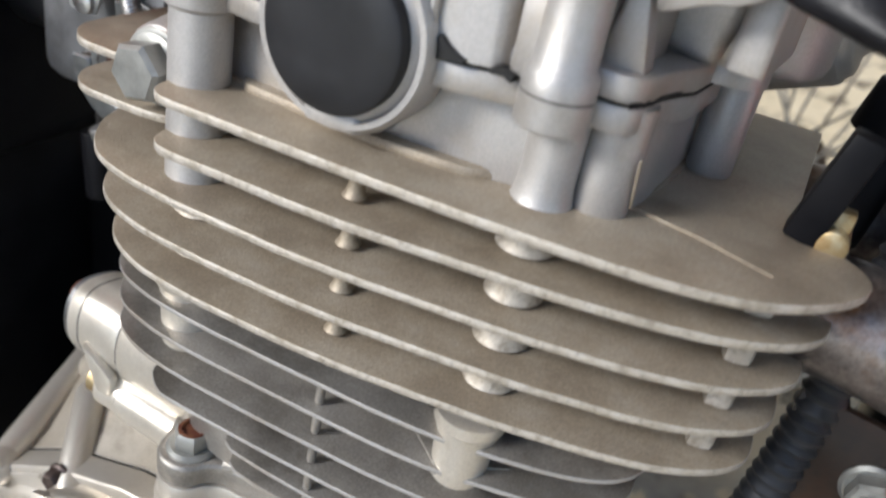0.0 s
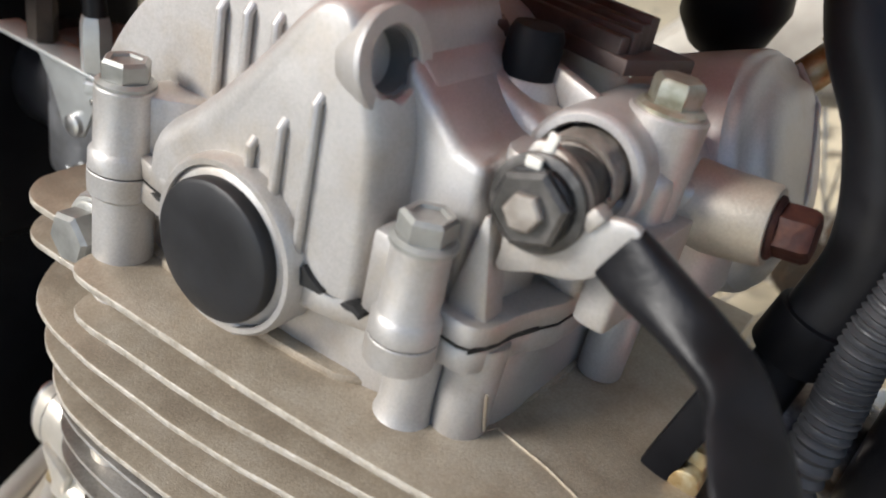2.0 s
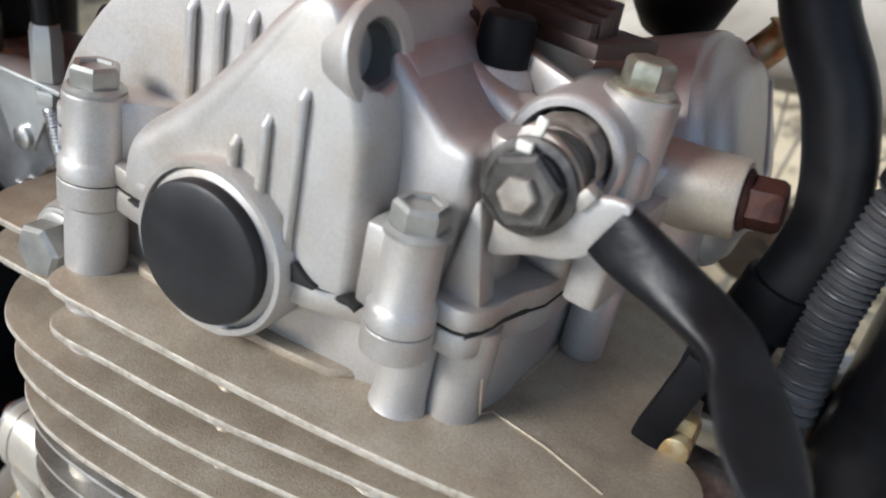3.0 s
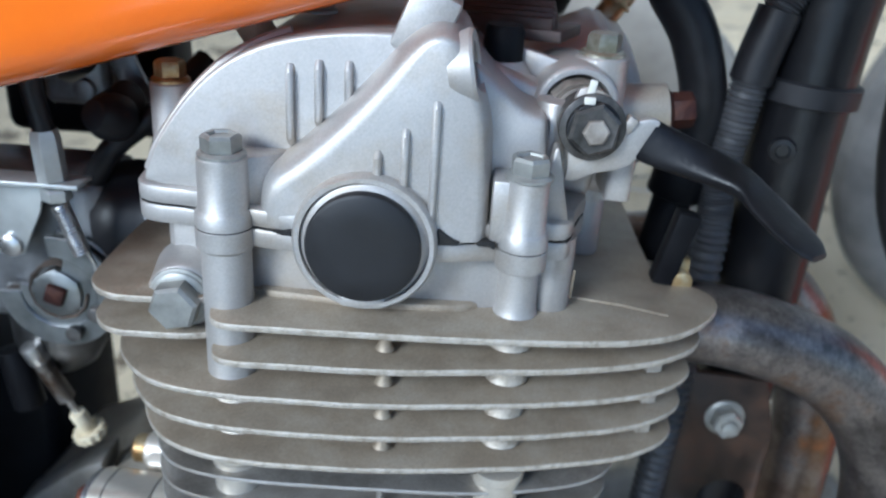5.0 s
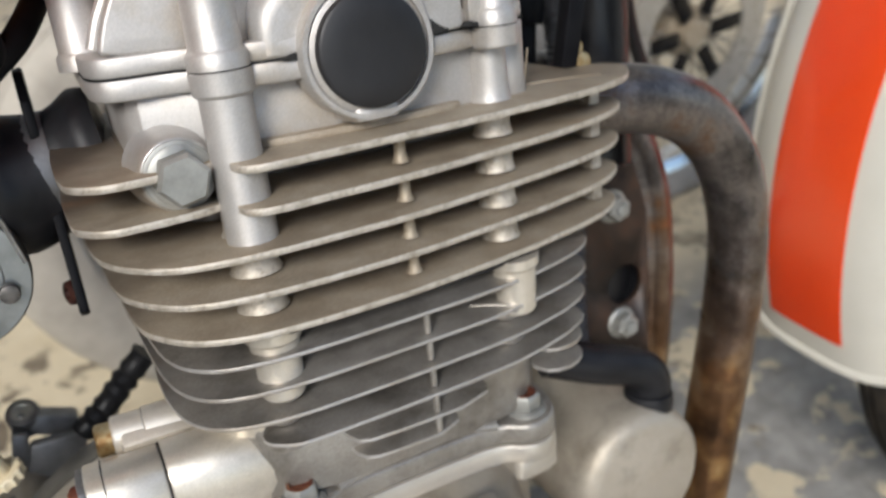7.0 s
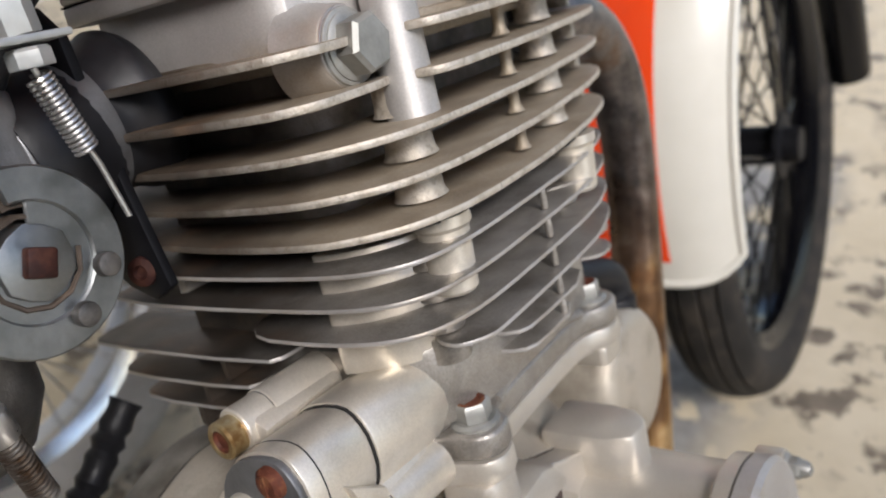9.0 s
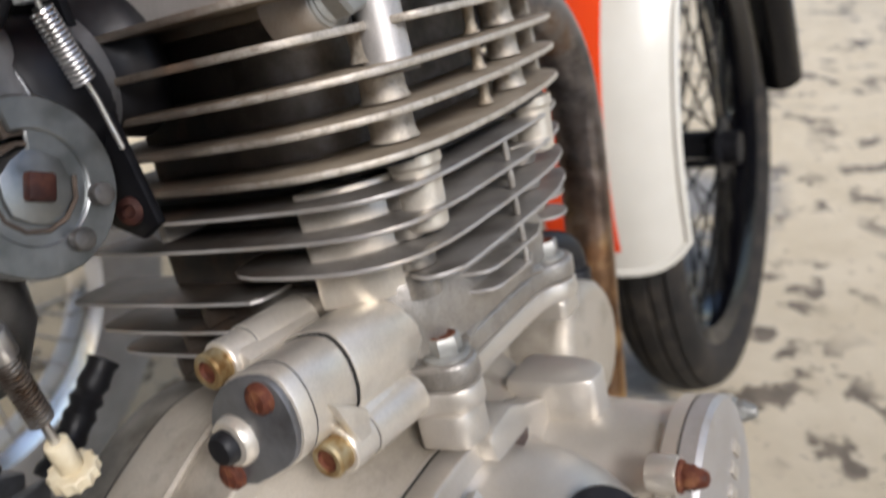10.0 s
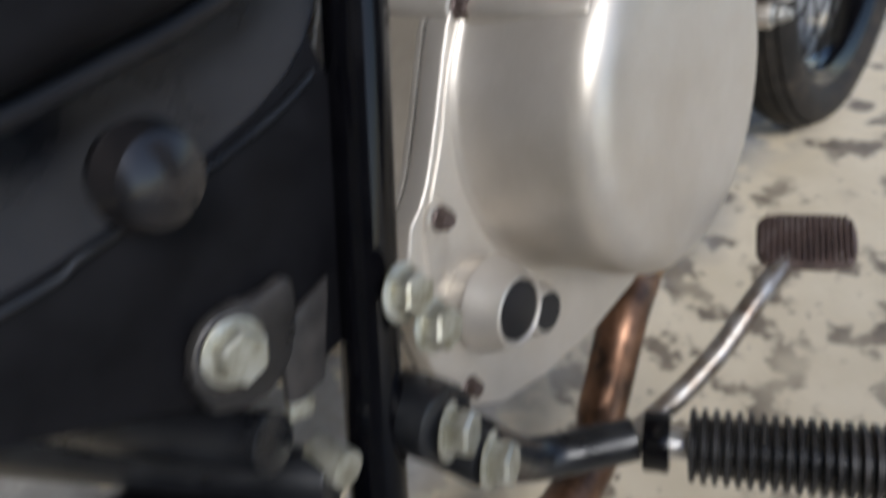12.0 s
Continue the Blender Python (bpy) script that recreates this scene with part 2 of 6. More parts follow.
GREYHOSE = surface("grey_conduit", [(0.030, 0.031, 0.034), (0.055, 0.056, 0.06)], (0.42, 0.56), 0.0, 60, bump=0.15)
BEIGEWALL = surface("beige_plaster_wall", [(0.54, 0.46, 0.35), (0.62, 0.54, 0.42)], (0.7, 0.85), 0.0, 2, bump=0.2, bump_scale=60)
WHITEWALL = surface("white_plaster_wall", [(0.74, 0.75, 0.76), (0.80, 0.81, 0.82)], (0.7, 0.85), 0.0, 2, bump=0.2, bump_scale=60)
WALL = surface("plaster_wall", [(0.50, 0.50, 0.48), (0.60, 0.60, 0.58)], (0.7, 0.85), 0.0, 2, bump=0.2, bump_scale=60)


def floor_material():
    mat = bpy.data.materials.new("worn_painted_concrete")
    mat.use_nodes = True
    n, l, b = links(mat)
    co = n.new("ShaderNodeTexCoord")

    def cloud(scale, detail, rough, lo, hi):
        a = n.new("ShaderNodeTexNoise")
        a.inputs["Scale"].default_value, a.inputs["Detail"].default_value, a.inputs["Roughness"].default_value = scale, detail, rough
        l.new(co.outputs["Object"], a.inputs["Vector"])
        m = n.new("ShaderNodeMapRange")
        m.inputs[1].default_value, m.inputs[2].default_value = lo, hi
        l.new(a.outputs[0], m.inputs[0])
        return m.outputs[0]

    def mix(fac, a, c):
        m = n.new("ShaderNodeMix")
        m.data_type = "RGBA"
        l.new(fac, m.inputs[0])
        for k, v in ((6, a), (7, c)):
            if isinstance(v, tuple):
                m.inputs[k].default_value = (*v, 1)
            else:
                l.new(v, m.inputs[k])
        return m.outputs[2]

    cream = mix(cloud(9, 8, 0.6, 0.35, 0.65), (0.555, 0.472, 0.330), (0.645, 0.560, 0.412))
    grey = mix(cloud(30, 6, 0.6, 0.35, 0.65), (0.19, 0.183, 0.172), (0.32, 0.31, 0.292))
    stain = mix(cloud(26, 6, 0.6, 0.35, 0.65), (0.125, 0.10, 0.072), (0.22, 0.18, 0.13))
    spots = cloud(14, 8, 0.62, 0.53, 0.575)
    specks = cloud(48, 5, 0.6, 0.64, 0.67)
    zone = n.new("ShaderNodeSeparateXYZ")
    l.new(co.outputs["Object"], zone.inputs[0])
    wander = n.new("ShaderNodeTexNoise")
    wander.inputs["Scale"].default_value, wander.inputs["Detail"].default_value = 5, 6
    l.new(co.outputs["Object"], wander.inputs["Vector"])

    def reach(axis, full, none):
        """1 on the worn side of a wandering line across an axis, 0 beyond it."""
        add = n.new("ShaderNodeMath")
        add.operation = "MULTIPLY_ADD"
        l.new(wander.outputs[0], add.inputs[0])
        add.inputs[1].default_value = 0.12 if axis else 0.5
        l.new(zone.outputs[axis], add.inputs[2])
        m = n.new("ShaderNodeMapRange")
        half = 0.06 if axis else 0.25
        m.inputs[1].default_value, m.inputs[2].default_value = none + half, full + half
        l.new(add.outputs[0], m.inputs[0])
        return m.outputs[0]

    strip = None
    for side in (reach(1, 0.03, -0.04), reach(1, 0.40, 0.52), reach(0, -0.45, -0.65), reach(0, 1.2, 1.4)):
        if strip is None:
            strip = side
            continue
        m = n.new("ShaderNodeMath")
        m.operation = "MULTIPLY"
        l.new(strip, m.inputs[0])
        l.new(side, m.inputs[1])
        strip = m.outputs[0]
    patch = cloud(11, 7, 0.62, 0.44, 0.48)
    both = n.new("ShaderNodeMath")
    both.operation = "MULTIPLY"
    l.new(strip, both.inputs[0])
    l.new(patch, both.inputs[1])
    thin = n.new("ShaderNodeMath")
    thin.operation = "MULTIPLY"
    l.new(spots, thin.inputs[0])
    l.new(cloud(4.5, 3, 0.5, 0.40, 0.54), thin.inputs[1])
    colour = mix(thin.outputs[0], cream, stain)
    colour = mix(specks, colour, stain)
    colour = mix(both.outputs[0], colour, grey)
    l.new(colour, b.inputs["Base Color"])
    b.inputs["Roughness"].default_value = 0.5
    f = n.new("ShaderNodeTexNoise")
    f.inputs["Scale"].default_value, f.inputs["Detail"].default_value = 120, 6
    l.new(co.outputs["Object"], f.inputs["Vector"])
    bp = n.new("ShaderNodeBump")
    bp.inputs["Strength"].default_value, bp.inputs["Distance"].default_value = 0.25, 0.003
    l.new(f.outputs[0], bp.inputs["Height"])
    l.new(bp.outputs[0], b.inputs["Normal"])
    return mat


FLOOR = floor_material()

# ---- mesh tools ----


def finish(bm, smooth=35):
    bmesh.ops.remove_doubles(bm, verts=bm.verts, dist=1e-6)
    bmesh.ops.recalc_face_normals(bm, faces=bm.faces)
    limit = radians(smooth)
    for f in bm.faces:
        f.smooth = True
    for e in bm.edges:
        e.smooth = len(e.link_faces) == 2 and e.calc_face_angle(0) < limit
    return bm


def part(name, bm, material, parent, label="", smooth=35):
    me = bpy.data.meshes.new(name)
    finish(bm, smooth)
    bm.to_mesh(me)
    bm.free()
    me.materials.append(material)
    ob = new(name, me)
    ob.parent = parent
    if label:
        ob["label"] = label
    return ob


def join(*bms):
    out = bms[0]
    for b in bms[1:]:
        me = bpy.data.meshes.new("tmp")
        b.to_mesh(me)
        b.free()
        out.from_mesh(me)
        bpy.data.meshes.remove(me)
    return out


def moved(bm, m):
    bmesh.ops.transform(bm, matrix=m, verts=bm.verts)
    return bm


def soften(bm, width, segments=2, angle=30):
    if width:
        edges = [e for e in bm.edges if len(e.link_faces) == 2 and e.calc_face_angle(0) > radians(angle)]
        bmesh.ops.bevel(bm, geom=edges, offset=width, segments=segments, affect="EDGES", profile=0.5, clamp_overlap=True)
    return bm


def smoothed(pts, rounds=2, closed=True):
    """Cuts the corners of an outline."""
    pts = [Vector(p) for p in pts]
    for _ in range(rounds):
        out = []
        n = len(pts)
        for k in range(n if closed else n - 1):
            a, b = pts[k], pts[(k + 1) % n]
            out += [a * 0.75 + b * 0.25, a * 0.25 + b * 0.75]
        pts = out if closed else [pts[0]] + out + [pts[-1]]
    return pts


def prism(outline, lo, hi, axis="z", bevel=0.0, segments=2):
    """An outline pushed out along an axis. For z the outline is (x, y), for y (x, z), for x (y, z)."""
    put = {"z": lambda p, h: (p[0], p[1], h), "y": lambda p, h: (p[0], h, p[1]), "x": lambda p, h: (h, p[0], p[1])}[axis]
    bm = bmesh.new()
    a = [bm.verts.new(put(p, lo)) for p in outline]
    b = [bm.verts.new(put(p, hi)) for p in outline]
    n = len(a)
    bm.faces.new(a)
    bm.faces.new(b[::-1])
    for k in range(n):
        bm.faces.new((a[k], b[k], b[(k + 1) % n], a[(k + 1) % n]))
    bmesh.ops.recalc_face_normals(bm, faces=bm.faces)
    return soften(bm, bevel, segments)


def box(lo, hi, bevel=0.0, segments=2):
    return prism([(lo[0], lo[1]), (hi[0], lo[1]), (hi[0], hi[1]), (lo[0], hi[1])], lo[2], hi[2], "z", bevel, segments)


def facing(origin, way):
    """A frame at origin whose z runs along way."""
    return Matrix.Translation(origin) @ Vector(way).to_track_quat("Z", "Y").to_matrix().to_4x4()


def lathe(profile, origin, way, segs=32, squash=1.0):
    """A profile of (radius, height) turned about way."""
    bm = bmesh.new()
    rings = []
    for r, h in profile:
        if r < 1e-6:
            rings.append([bm.verts.new((0, 0, h))])
        else:
            rings.append([bm.verts.new((r * math.cos(2 * math.pi * k / segs), squash * r * math.sin(2 * math.pi * k / segs), h)) for k in range(segs)])
    for a, b in zip(rings, rings[1:]):
        for k in range(segs):
            q = [a[k % len(a)], a[(k + 1) % len(a)], b[(k + 1) % len(b)], b[k % len(b)]]
            q = list(dict.fromkeys(q))
            if len(q) > 2:
                bm.faces.new(q)
    for ring, flip in ((rings[0], True), (rings[-1], False)):
        if len(ring) > 2:
            bm.faces.new(ring[::-1] if flip else ring)
    return moved(bm, facing(origin, way))


def rod(a, b, r, segs=24, bevel=0.0008, r2=None):
    a, b = Vector(a), Vector(b)
    h = (b - a).length
    r2 = r2 or r
    c = min(bevel, h / 3, r / 2)
    return lathe([(0, 0), (r - c, 0), (r - c * 0.3, c * 0.3), (r, c), (r2, h - c), (r2 - c * 0.3, h - c * 0.3), (r2 - c, h), (0, h)], a, b - a, segs)


def glide(pts, steps=8):
    """A smooth line through points."""
    p = [Vector(q) for q in pts]
    p = [2 * p[0] - p[1]] + p + [2 * p[-1] - p[-2]]
    out = []
    for k in range(1, len(p) - 2):
        for s in range(steps):
            t = s / steps
            out.append(0.5 * (2 * p[k] + (p[k + 1] - p[k - 1]) * t + (2 * p[k - 1] - 5 * p[k] + 4 * p[k + 1] - p[k + 2]) * t * t + (3 * p[k] - p[k - 1] - 3 * p[k + 1] + p[k + 2]) * t ** 3))
    return out + [p[-2]]


def sweep(line, radius, segs=20, squash=1.0):
    """A tube along a line; radius is a number, or a function of the way along from 0 to 1."""
    bm = bmesh.new()
    line = [Vector(q) for q in line]
    up = Vector((0, 0, 1)) if abs((line[1] - line[0]).normalized().z) < 0.9 else Vector((1, 0, 0))
    rings = []
    n = len(line)
    for k, q in enumerate(line):
        t = (line[min(k + 1, n - 1)] - line[max(k - 1, 0)]).normalized()
        side = t.cross(up).normalized()
        up = side.cross(t).normalized()
        r = radius(k / (n - 1)) if callable(radius) else radius
        rings.append([bm.verts.new(q + r * (math.cos(a) * side + squash * math.sin(a) * up)) for a in (2 * math.pi * j / segs for j in range(segs))])
    for a, b in zip(rings, rings[1:]):
        for k in range(segs):
            bm.faces.new((a[k], a[(k + 1) % segs], b[(k + 1) % segs], b[k]))
    bm.faces.new(rings[0][::-1])
    bm.faces.new(rings[-1])
    return bm


def helix(origin, way, r, length, turns, wire):
    """A coil spring."""
    n = turns * 12
    bm = sweep([(r * math.cos(2 * math.pi * k / 12), r * math.sin(2 * math.pi * k / 12), length * k / n) for k in range(n + 1)], wire, 6)
    return moved(bm, facing(origin, Vector(way).normalized()))


def hexhead(origin, way, af=0.010, height=0.006, flange=0.0068, turn=0.0, dish=0.0):
    """A hexagon head with a flange under it; dish is the depth of a hollow in its top."""
    bm = bmesh.new()
    r = af / math.sqrt(3)
    f = 0.0016 if flange else 0.0
    rows = [(r * 0.97, f), (r, f + 0.0004), (r, f + height * 0.82), (r * 0.86, f + height)]
    rows += [(r * 0.66, f + height - 0.0002), (r * 0.62, f + height - dish)] if dish else []
    rings = [[bm.verts.new((q * math.cos(math.pi / 3 * k + turn), q * math.sin(math.pi / 3 * k + turn), h)) for k in range(6)] for q, h in rows]
    for a, b in zip(rings, rings[1:]):
        for k in range(6):
            bm.faces.new((a[k], a[(k + 1) % 6], b[(k + 1) % 6], b[k]))
    bm.faces.new(rings[0][::-1])
    bm.faces.new(rings[-1])
    soften(bm, 0.0004, 1)
    moved(bm, facing(origin, way))
    if flange:
        join(bm, lathe([(0, 0), (flange, 0), (flange, 0.0009), (flange * 0.86, 0.0018), (0, 0.0018)], origin, way, 28))
    return bm


def socket(origin, way, r=0.0055, h=0.006):
    """A round screw head with a hexagon socket."""
    bm = lathe([(0, 0), (r, 0), (r, h - 0.0008), (r - 0.0008, h), (r * 0.62, h), (r * 0.55, h - 0.0028), (0, h - 0.003)], origin, way, 24)
    return bm


def empty(name, parent=None):
    ob = new(name)
    ob.parent = parent
    ob.empty_display_size = 0.05
    return ob


# ---- the setting ----
bm = bmesh.new()
bmesh.ops.create_grid(bm, x_segments=8, y_segments=8, size=40)
tagged(part("ground", bm, FLOOR, None), "cream painted concrete floor, worn to grey in patches", "floor", kind="structure")
# Never in view: a white wall added as a reflector behind the motorcycle.
wall = tagged(part("bounce_wall_north", box((-6, 3.2, 0), (6, 3.4, 4.2)), WHITEWALL, None), "unseen white wall added to brighten reflections in the floor", "wall", kind="structure")
# Out of view; added, and coloured beige to warm the engine's rear flanks.
wall = tagged(part("bounce_wall_west", box((-4.2, -3.0, 0), (-4.0, 3.2, 4.2)), BEIGEWALL, None), "unseen beige wall added to bounce warm light onto the engine", "wall", kind="structure")

# Unseen dim walls, added to darken what the metal and black panels reflect.
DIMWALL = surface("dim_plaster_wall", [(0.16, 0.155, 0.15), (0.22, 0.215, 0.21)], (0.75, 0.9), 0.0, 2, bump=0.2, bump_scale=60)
tagged(part("wall_south", box((-6, -3.4, 0), (-1.3, -3.2, 3.2)), DIMWALL, None), "unseen grey wall added to darken reflections on the motorcycle", "wall", kind="structure")
tagged(part("shading_wall_south_east", box((1.0, -3.4, 0), (3.2, -3.2, 3.2)), DIMWALL, None), "unseen grey wall added to darken reflections from the south-east", "wall", kind="structure")
# Unseen ceiling, added to block sky light from overhead.
tagged(part("ceiling", box((-6, -1.2, 4.2), (6, 3.4, 4.35)), WALL, None), "unseen pale ceiling added to keep sky light to the open side", "ceiling", kind="structure")
# ---- the motorcycle: local x ahead, y to its far side, z along the cylinder studs ----
BIKE = Matrix(((0.99015, -0.03322, 0.13599, 0), (0, 0.97143, 0.23733, 0), (-0.13999, -0.23499, 0.96186, 0.7298), (0, 0, 0, 1)))
bike = empty("motorcycle")
bike.matrix_world = BIKE
tagged(bike, "orange and white motorcycle with silver finned engine, leaning aside", "motorcycle")

# cylinder head
PLUG = (-0.002, -0.0308)
COL = ((-0.0482, 0.0), (0.0480, 0.0))
head = part("cylinder_head", join(
    prism(smoothed([(-0.078, 0.018), (-0.050, 0.004), (0.030, 0.006), (0.060, 0.012), (0.072, 0.036), (0.072, 0.120), (-0.078, 0.120)], 2), -0.064, -0.0565, bevel=0.001),
    ), CAST, bike, "silver cast cylinder head with grimy cooling fins")

# Shade from between the head fins is painted into this core's tone.
part("head_core", prism(smoothed([(-0.066, 0.125), (-0.0665, 0.052), (-0.0640, 0.036), (-0.0540, 0.026), (-0.0400, 0.0235), (0.0560, 0.0235), (0.0700, 0.030), (0.074, 0.046), (0.074, 0.125)], 1), -0.120, -0.060), CASTDARK, head, "dark core behind the fins, gap shade and soot in its colour")
T = 0.0026
RIGHT1 = [(0.045, -0.0135), (0.080, -0.0095), (0.100, -0.0035), (0.114, 0.008), (0.122, 0.020), (0.1225, 0.030), (0.116, 0.038), (0.104, 0.040), (0.103, 0.046), (0.103, 0.140)]
RIGHT3 = [(0.040, -0.0105), (0.062, -0.0075), (0.092, 0.000), (0.108, 0.008), (0.1185, 0.018), (0.1205, 0.028), (0.118, 0.045), (0.112, 0.140)]
LOBE = [(-0.095, 0.140), (-0.101, 0.070), (-0.1005, 0.012), (-0.097, 0.003), (-0.089, -0.0035), (-0.076, -0.0035), (-0.058, -0.002)]
LEFT3 = [(-0.086, 0.140), (-0.098, 0.066), (-0.0965, 0.020), (-0.091, 0.005), (-0.080, -0.008), (-0.066, -0.0145), (-0.048, -0.0165)]
fins = []


def fin(parent, outline, z, mat=CAST, t=T):
    rough = [(x + 0.00025 * noise.noise((x * 90, y * 90, z * 50)), y + 0.00025 * noise.noise((x * 90, y * 90, z * 50 + 9))) for x, y in outline]
    bm = prism(rough, z - t, z, bevel=t * 0.32, segments=2)
    bm.normal_update()
    for f in bm.faces:
        f.material_index = 1 if abs(f.normal.z) < 0.75 else 0
    ob = part("fin", bm, mat, parent)
    ob.data.materials.append(CHIP if mat is CAST else SILVER if mat is BARREL else mat)
    fins.append(ob)
    return ob


def close_pts(pts, rounds=2):
    return [(p.x, p.y) for p in smoothed([Vector((*q, 0)) for q in pts], rounds, False)]


FRONT = [(-0.030, -0.0168), (0.005, -0.0158)]
for k, z in enumerate((-0.0575, -0.0712, -0.0848, -0.0982, -0.1118)):
    shift = -0.0012 * k
    right = [(x + (shift if x > 0.06 else 0), y) for x, y in (RIGHT1 if k == 0 else RIGHT3)]
    if k < 2:
        pts = LOBE + [(-0.0525, 0.003), (-0.0525, -0.010), (-0.049, -0.0165), (-0.040, -0.0175)] + FRONT + right
    else:
        left = [(x + 0.0035 * (k - 2), y) for x, y in LEFT3]
        pts = left + FRONT + right
    fin(head, close_pts(pts), z)
def flared(r, wide, h=0.0116):
    """The profile of a short post that runs out wide at both ends."""
    return [(0, 0), (wide, 0), (r + (wide - r) * 0.35, 0.0012), (r, 0.0032), (r, h - 0.0032), (r + (wide - r) * 0.35, h - 0.0012), (wide, h), (0, h)]


for k, z in enumerate((-0.0575, -0.0712, -0.0848, -0.0982)):
    part("fin_pin", lathe(flared(0.0021, 0.0034, 0.0112), (0.0055, -0.0035, z - 0.0125), (0, 0, 1), 18), CAST, head)
    part("fin_web", prism(smoothed([(0.098, 0.016), (0.1050, 0.0165), (0.1062, 0.021), (0.100, 0.030)], 1), z - 0.0125, z - 0.0015), CHIP, head)
    if k:
        part("stud_boss", lathe(flared(0.0079, 0.0090), (COL[0][0], 0.0045, z - 0.0125), (0, 0, 1), 28), CHIP, head)
    part("stud_boss", lathe(flared(0.0068, 0.0077), (COL[1][0], 0.0070, z - 0.0125), (0, 0, 1), 28), CHIP, head)
part("seam_ridge", sweep([(0.0675, 0.010, -0.0420), (0.0678, 0.014, -0.0550), (0.0690, 0.020, -0.0573), (0.085, 0.017, -0.0573), (0.102, 0.0115, -0.0575)], 0.0004, 6), CAST, head)

# studs and flange of the head
x, y = COL[0]
r = 0.0082
part("stud_column", lathe([(0, -0.089), (r + 0.0022, -0.089), (r + 0.0009, -0.0872), (r + 0.0002, -0.085), (r, -0.0384), (r + 0.0009, -0.0377), (r + 0.0014, -0.0371), (r + 0.0015, -0.0307), (r + 0.0011, -0.0303), (0, -0.0303)], (x, y, 0), (0, 0, 1), 40), SILVER, head)
x, y = COL[1]
r = 0.0069
part("column_ring", lathe([(0, -0.0376), (r + 0.0009, -0.0376), (r + 0.0014, -0.0371), (r + 0.0015, -0.0307), (r + 0.0011, -0.0303), (0, -0.0303)], (x, y, 0), (0, 0, 1), 40), SILVER, head)
for (x, y), r in zip(COL, (0.0082, 0.0069)):
    part("head_gasket", rod((x, y, -0.0304), (x, y, -0.0299), r + 0.0013, 40, 0.0001), GASKET, head)
x, y = COL[1]
part("stud_column", lathe([(0, -0.0590), (0.0086, -0.0590), (0.0075, -0.0572), (0.0070, -0.0545), (0.0068, -0.0510), (0.0067, -0.0365), (0, -0.0365)], (0.0486, 0.0075, 0), (0, 0, 1), 36), SILVER, head)
part("stud_column", rod((0.0600, 0.0150, -0.0590), (0.0600, 0.0150, -0.0310), 0.0074, 30), SILVER, head)
FLANGE = [(-0.084, 0.105), (-0.0855, 0.030), (-0.0835, 0.016), (-0.077, 0.0115), (-0.062, 0.0105), (-0.055, 0.006), (-0.043, -0.001), (-0.032, -0.0035), (-0.022, -0.004), (0.020, -0.004), (0.030, -0.002), (0.040, 0.001), (0.052, 0.005), (0.062, 0.004), (0.0655, 0.010), (0.0665, 0.020), (0.073, 0.036), (0.074, 0.105)]
OUT = close_pts(FLANGE, 1)
part("head_flange", prism(OUT, -0.0370, -0.0303, bevel=0.0012), SILVER, head)
part("head_gasket", prism([(x * 0.998, y + 0.0004) for x, y in OUT], -0.0304, -0.0299), GASKET, head, "black squeezed-out gasket line")
part("head_wall", prism(close_pts([(-0.076, 0.100), (-0.0775, 0.030), (-0.074, 0.0175), (-0.066, 0.016), (-0.050, 0.010), (-0.030, 0.0055), (0.030, 0.0055), (0.050, 0.0100), (0.0640, 0.0160), (0.0668, 0.0182), (0.0690, 0.0300), (0.0715, 0.100)], 1), -0.060, -0.0360, bevel=0.0005), SILVER, head)
part("head_ledge", prism(close_pts([(-0.040, 0.02), (-0.040, 0.0035), (-0.024, 0.0025), (-0.012, 0.001), (0.012, 0.001), (0.036, 0.0035), (0.040, 0.02)], 1), -0.0592, -0.0550, bevel=0.0015), CAST, head)
part("oil_pipe_boss", lathe([(0, 0), (0.0150, 0), (0.0126, 0.012), (0.0122, 0.0150), (0.0116, 0.016), (0, 0.016)], (-0.066, 0.020, -0.0605), (0, -1, 0), 36), SILVER, head)
drain = part("banjo_bolt", join(rod((-0.066, 0.006, -0.0605), (-0.066, 0.0025, -0.0605), 0.0112, 32), hexhead((-0.066, 0.0028, -0.0605), (0, -1, 0), 0.0150, 0.0075, 0.0098, 0.2)), ZINC, head, "grey zinc-plated hexagon plug with a washer")
part("washer", rod((-0.066, 0.0055, -0.0605), (-0.066, 0.0035, -0.0605), 0.0115, 32, 0.0004), STEEL, head)
# camshaft plug
part("plug_boss", lathe([(0, 0), (0.0208, 0), (0.0210, 0.030), (0.0205, 0.0325), (0.0190, 0.0335), (0, 0.0335)], (PLUG[0], 0.026, PLUG[1]), (0, -1, 0), 64), SILVER, head)
part("camshaft_plug", lathe([(0, 0), (0.0182, 0), (0.0184, 0.0028), (0.0180, 0.0038), (0.0170, 0.0044), (0.010, 0.0046), (0, 0.0047)], (PLUG[0], -0.0074, PLUG[1]), (0, -1, 0), 64), PLUGRUBBER, head, "black rubber camshaft end plug")
part("boss_foot", prism(close_pts([(-0.014, 0.02), (-0.012, -0.0075), (-0.002, -0.0085), (0.008, -0.0075), (0.010, 0.02)], 1), -0.0535, -0.0485, bevel=0.0015), SILVER, head)


def torn(points, y0, y1):
    return prism(points, y0, y1, "y", 0.0002, 1)


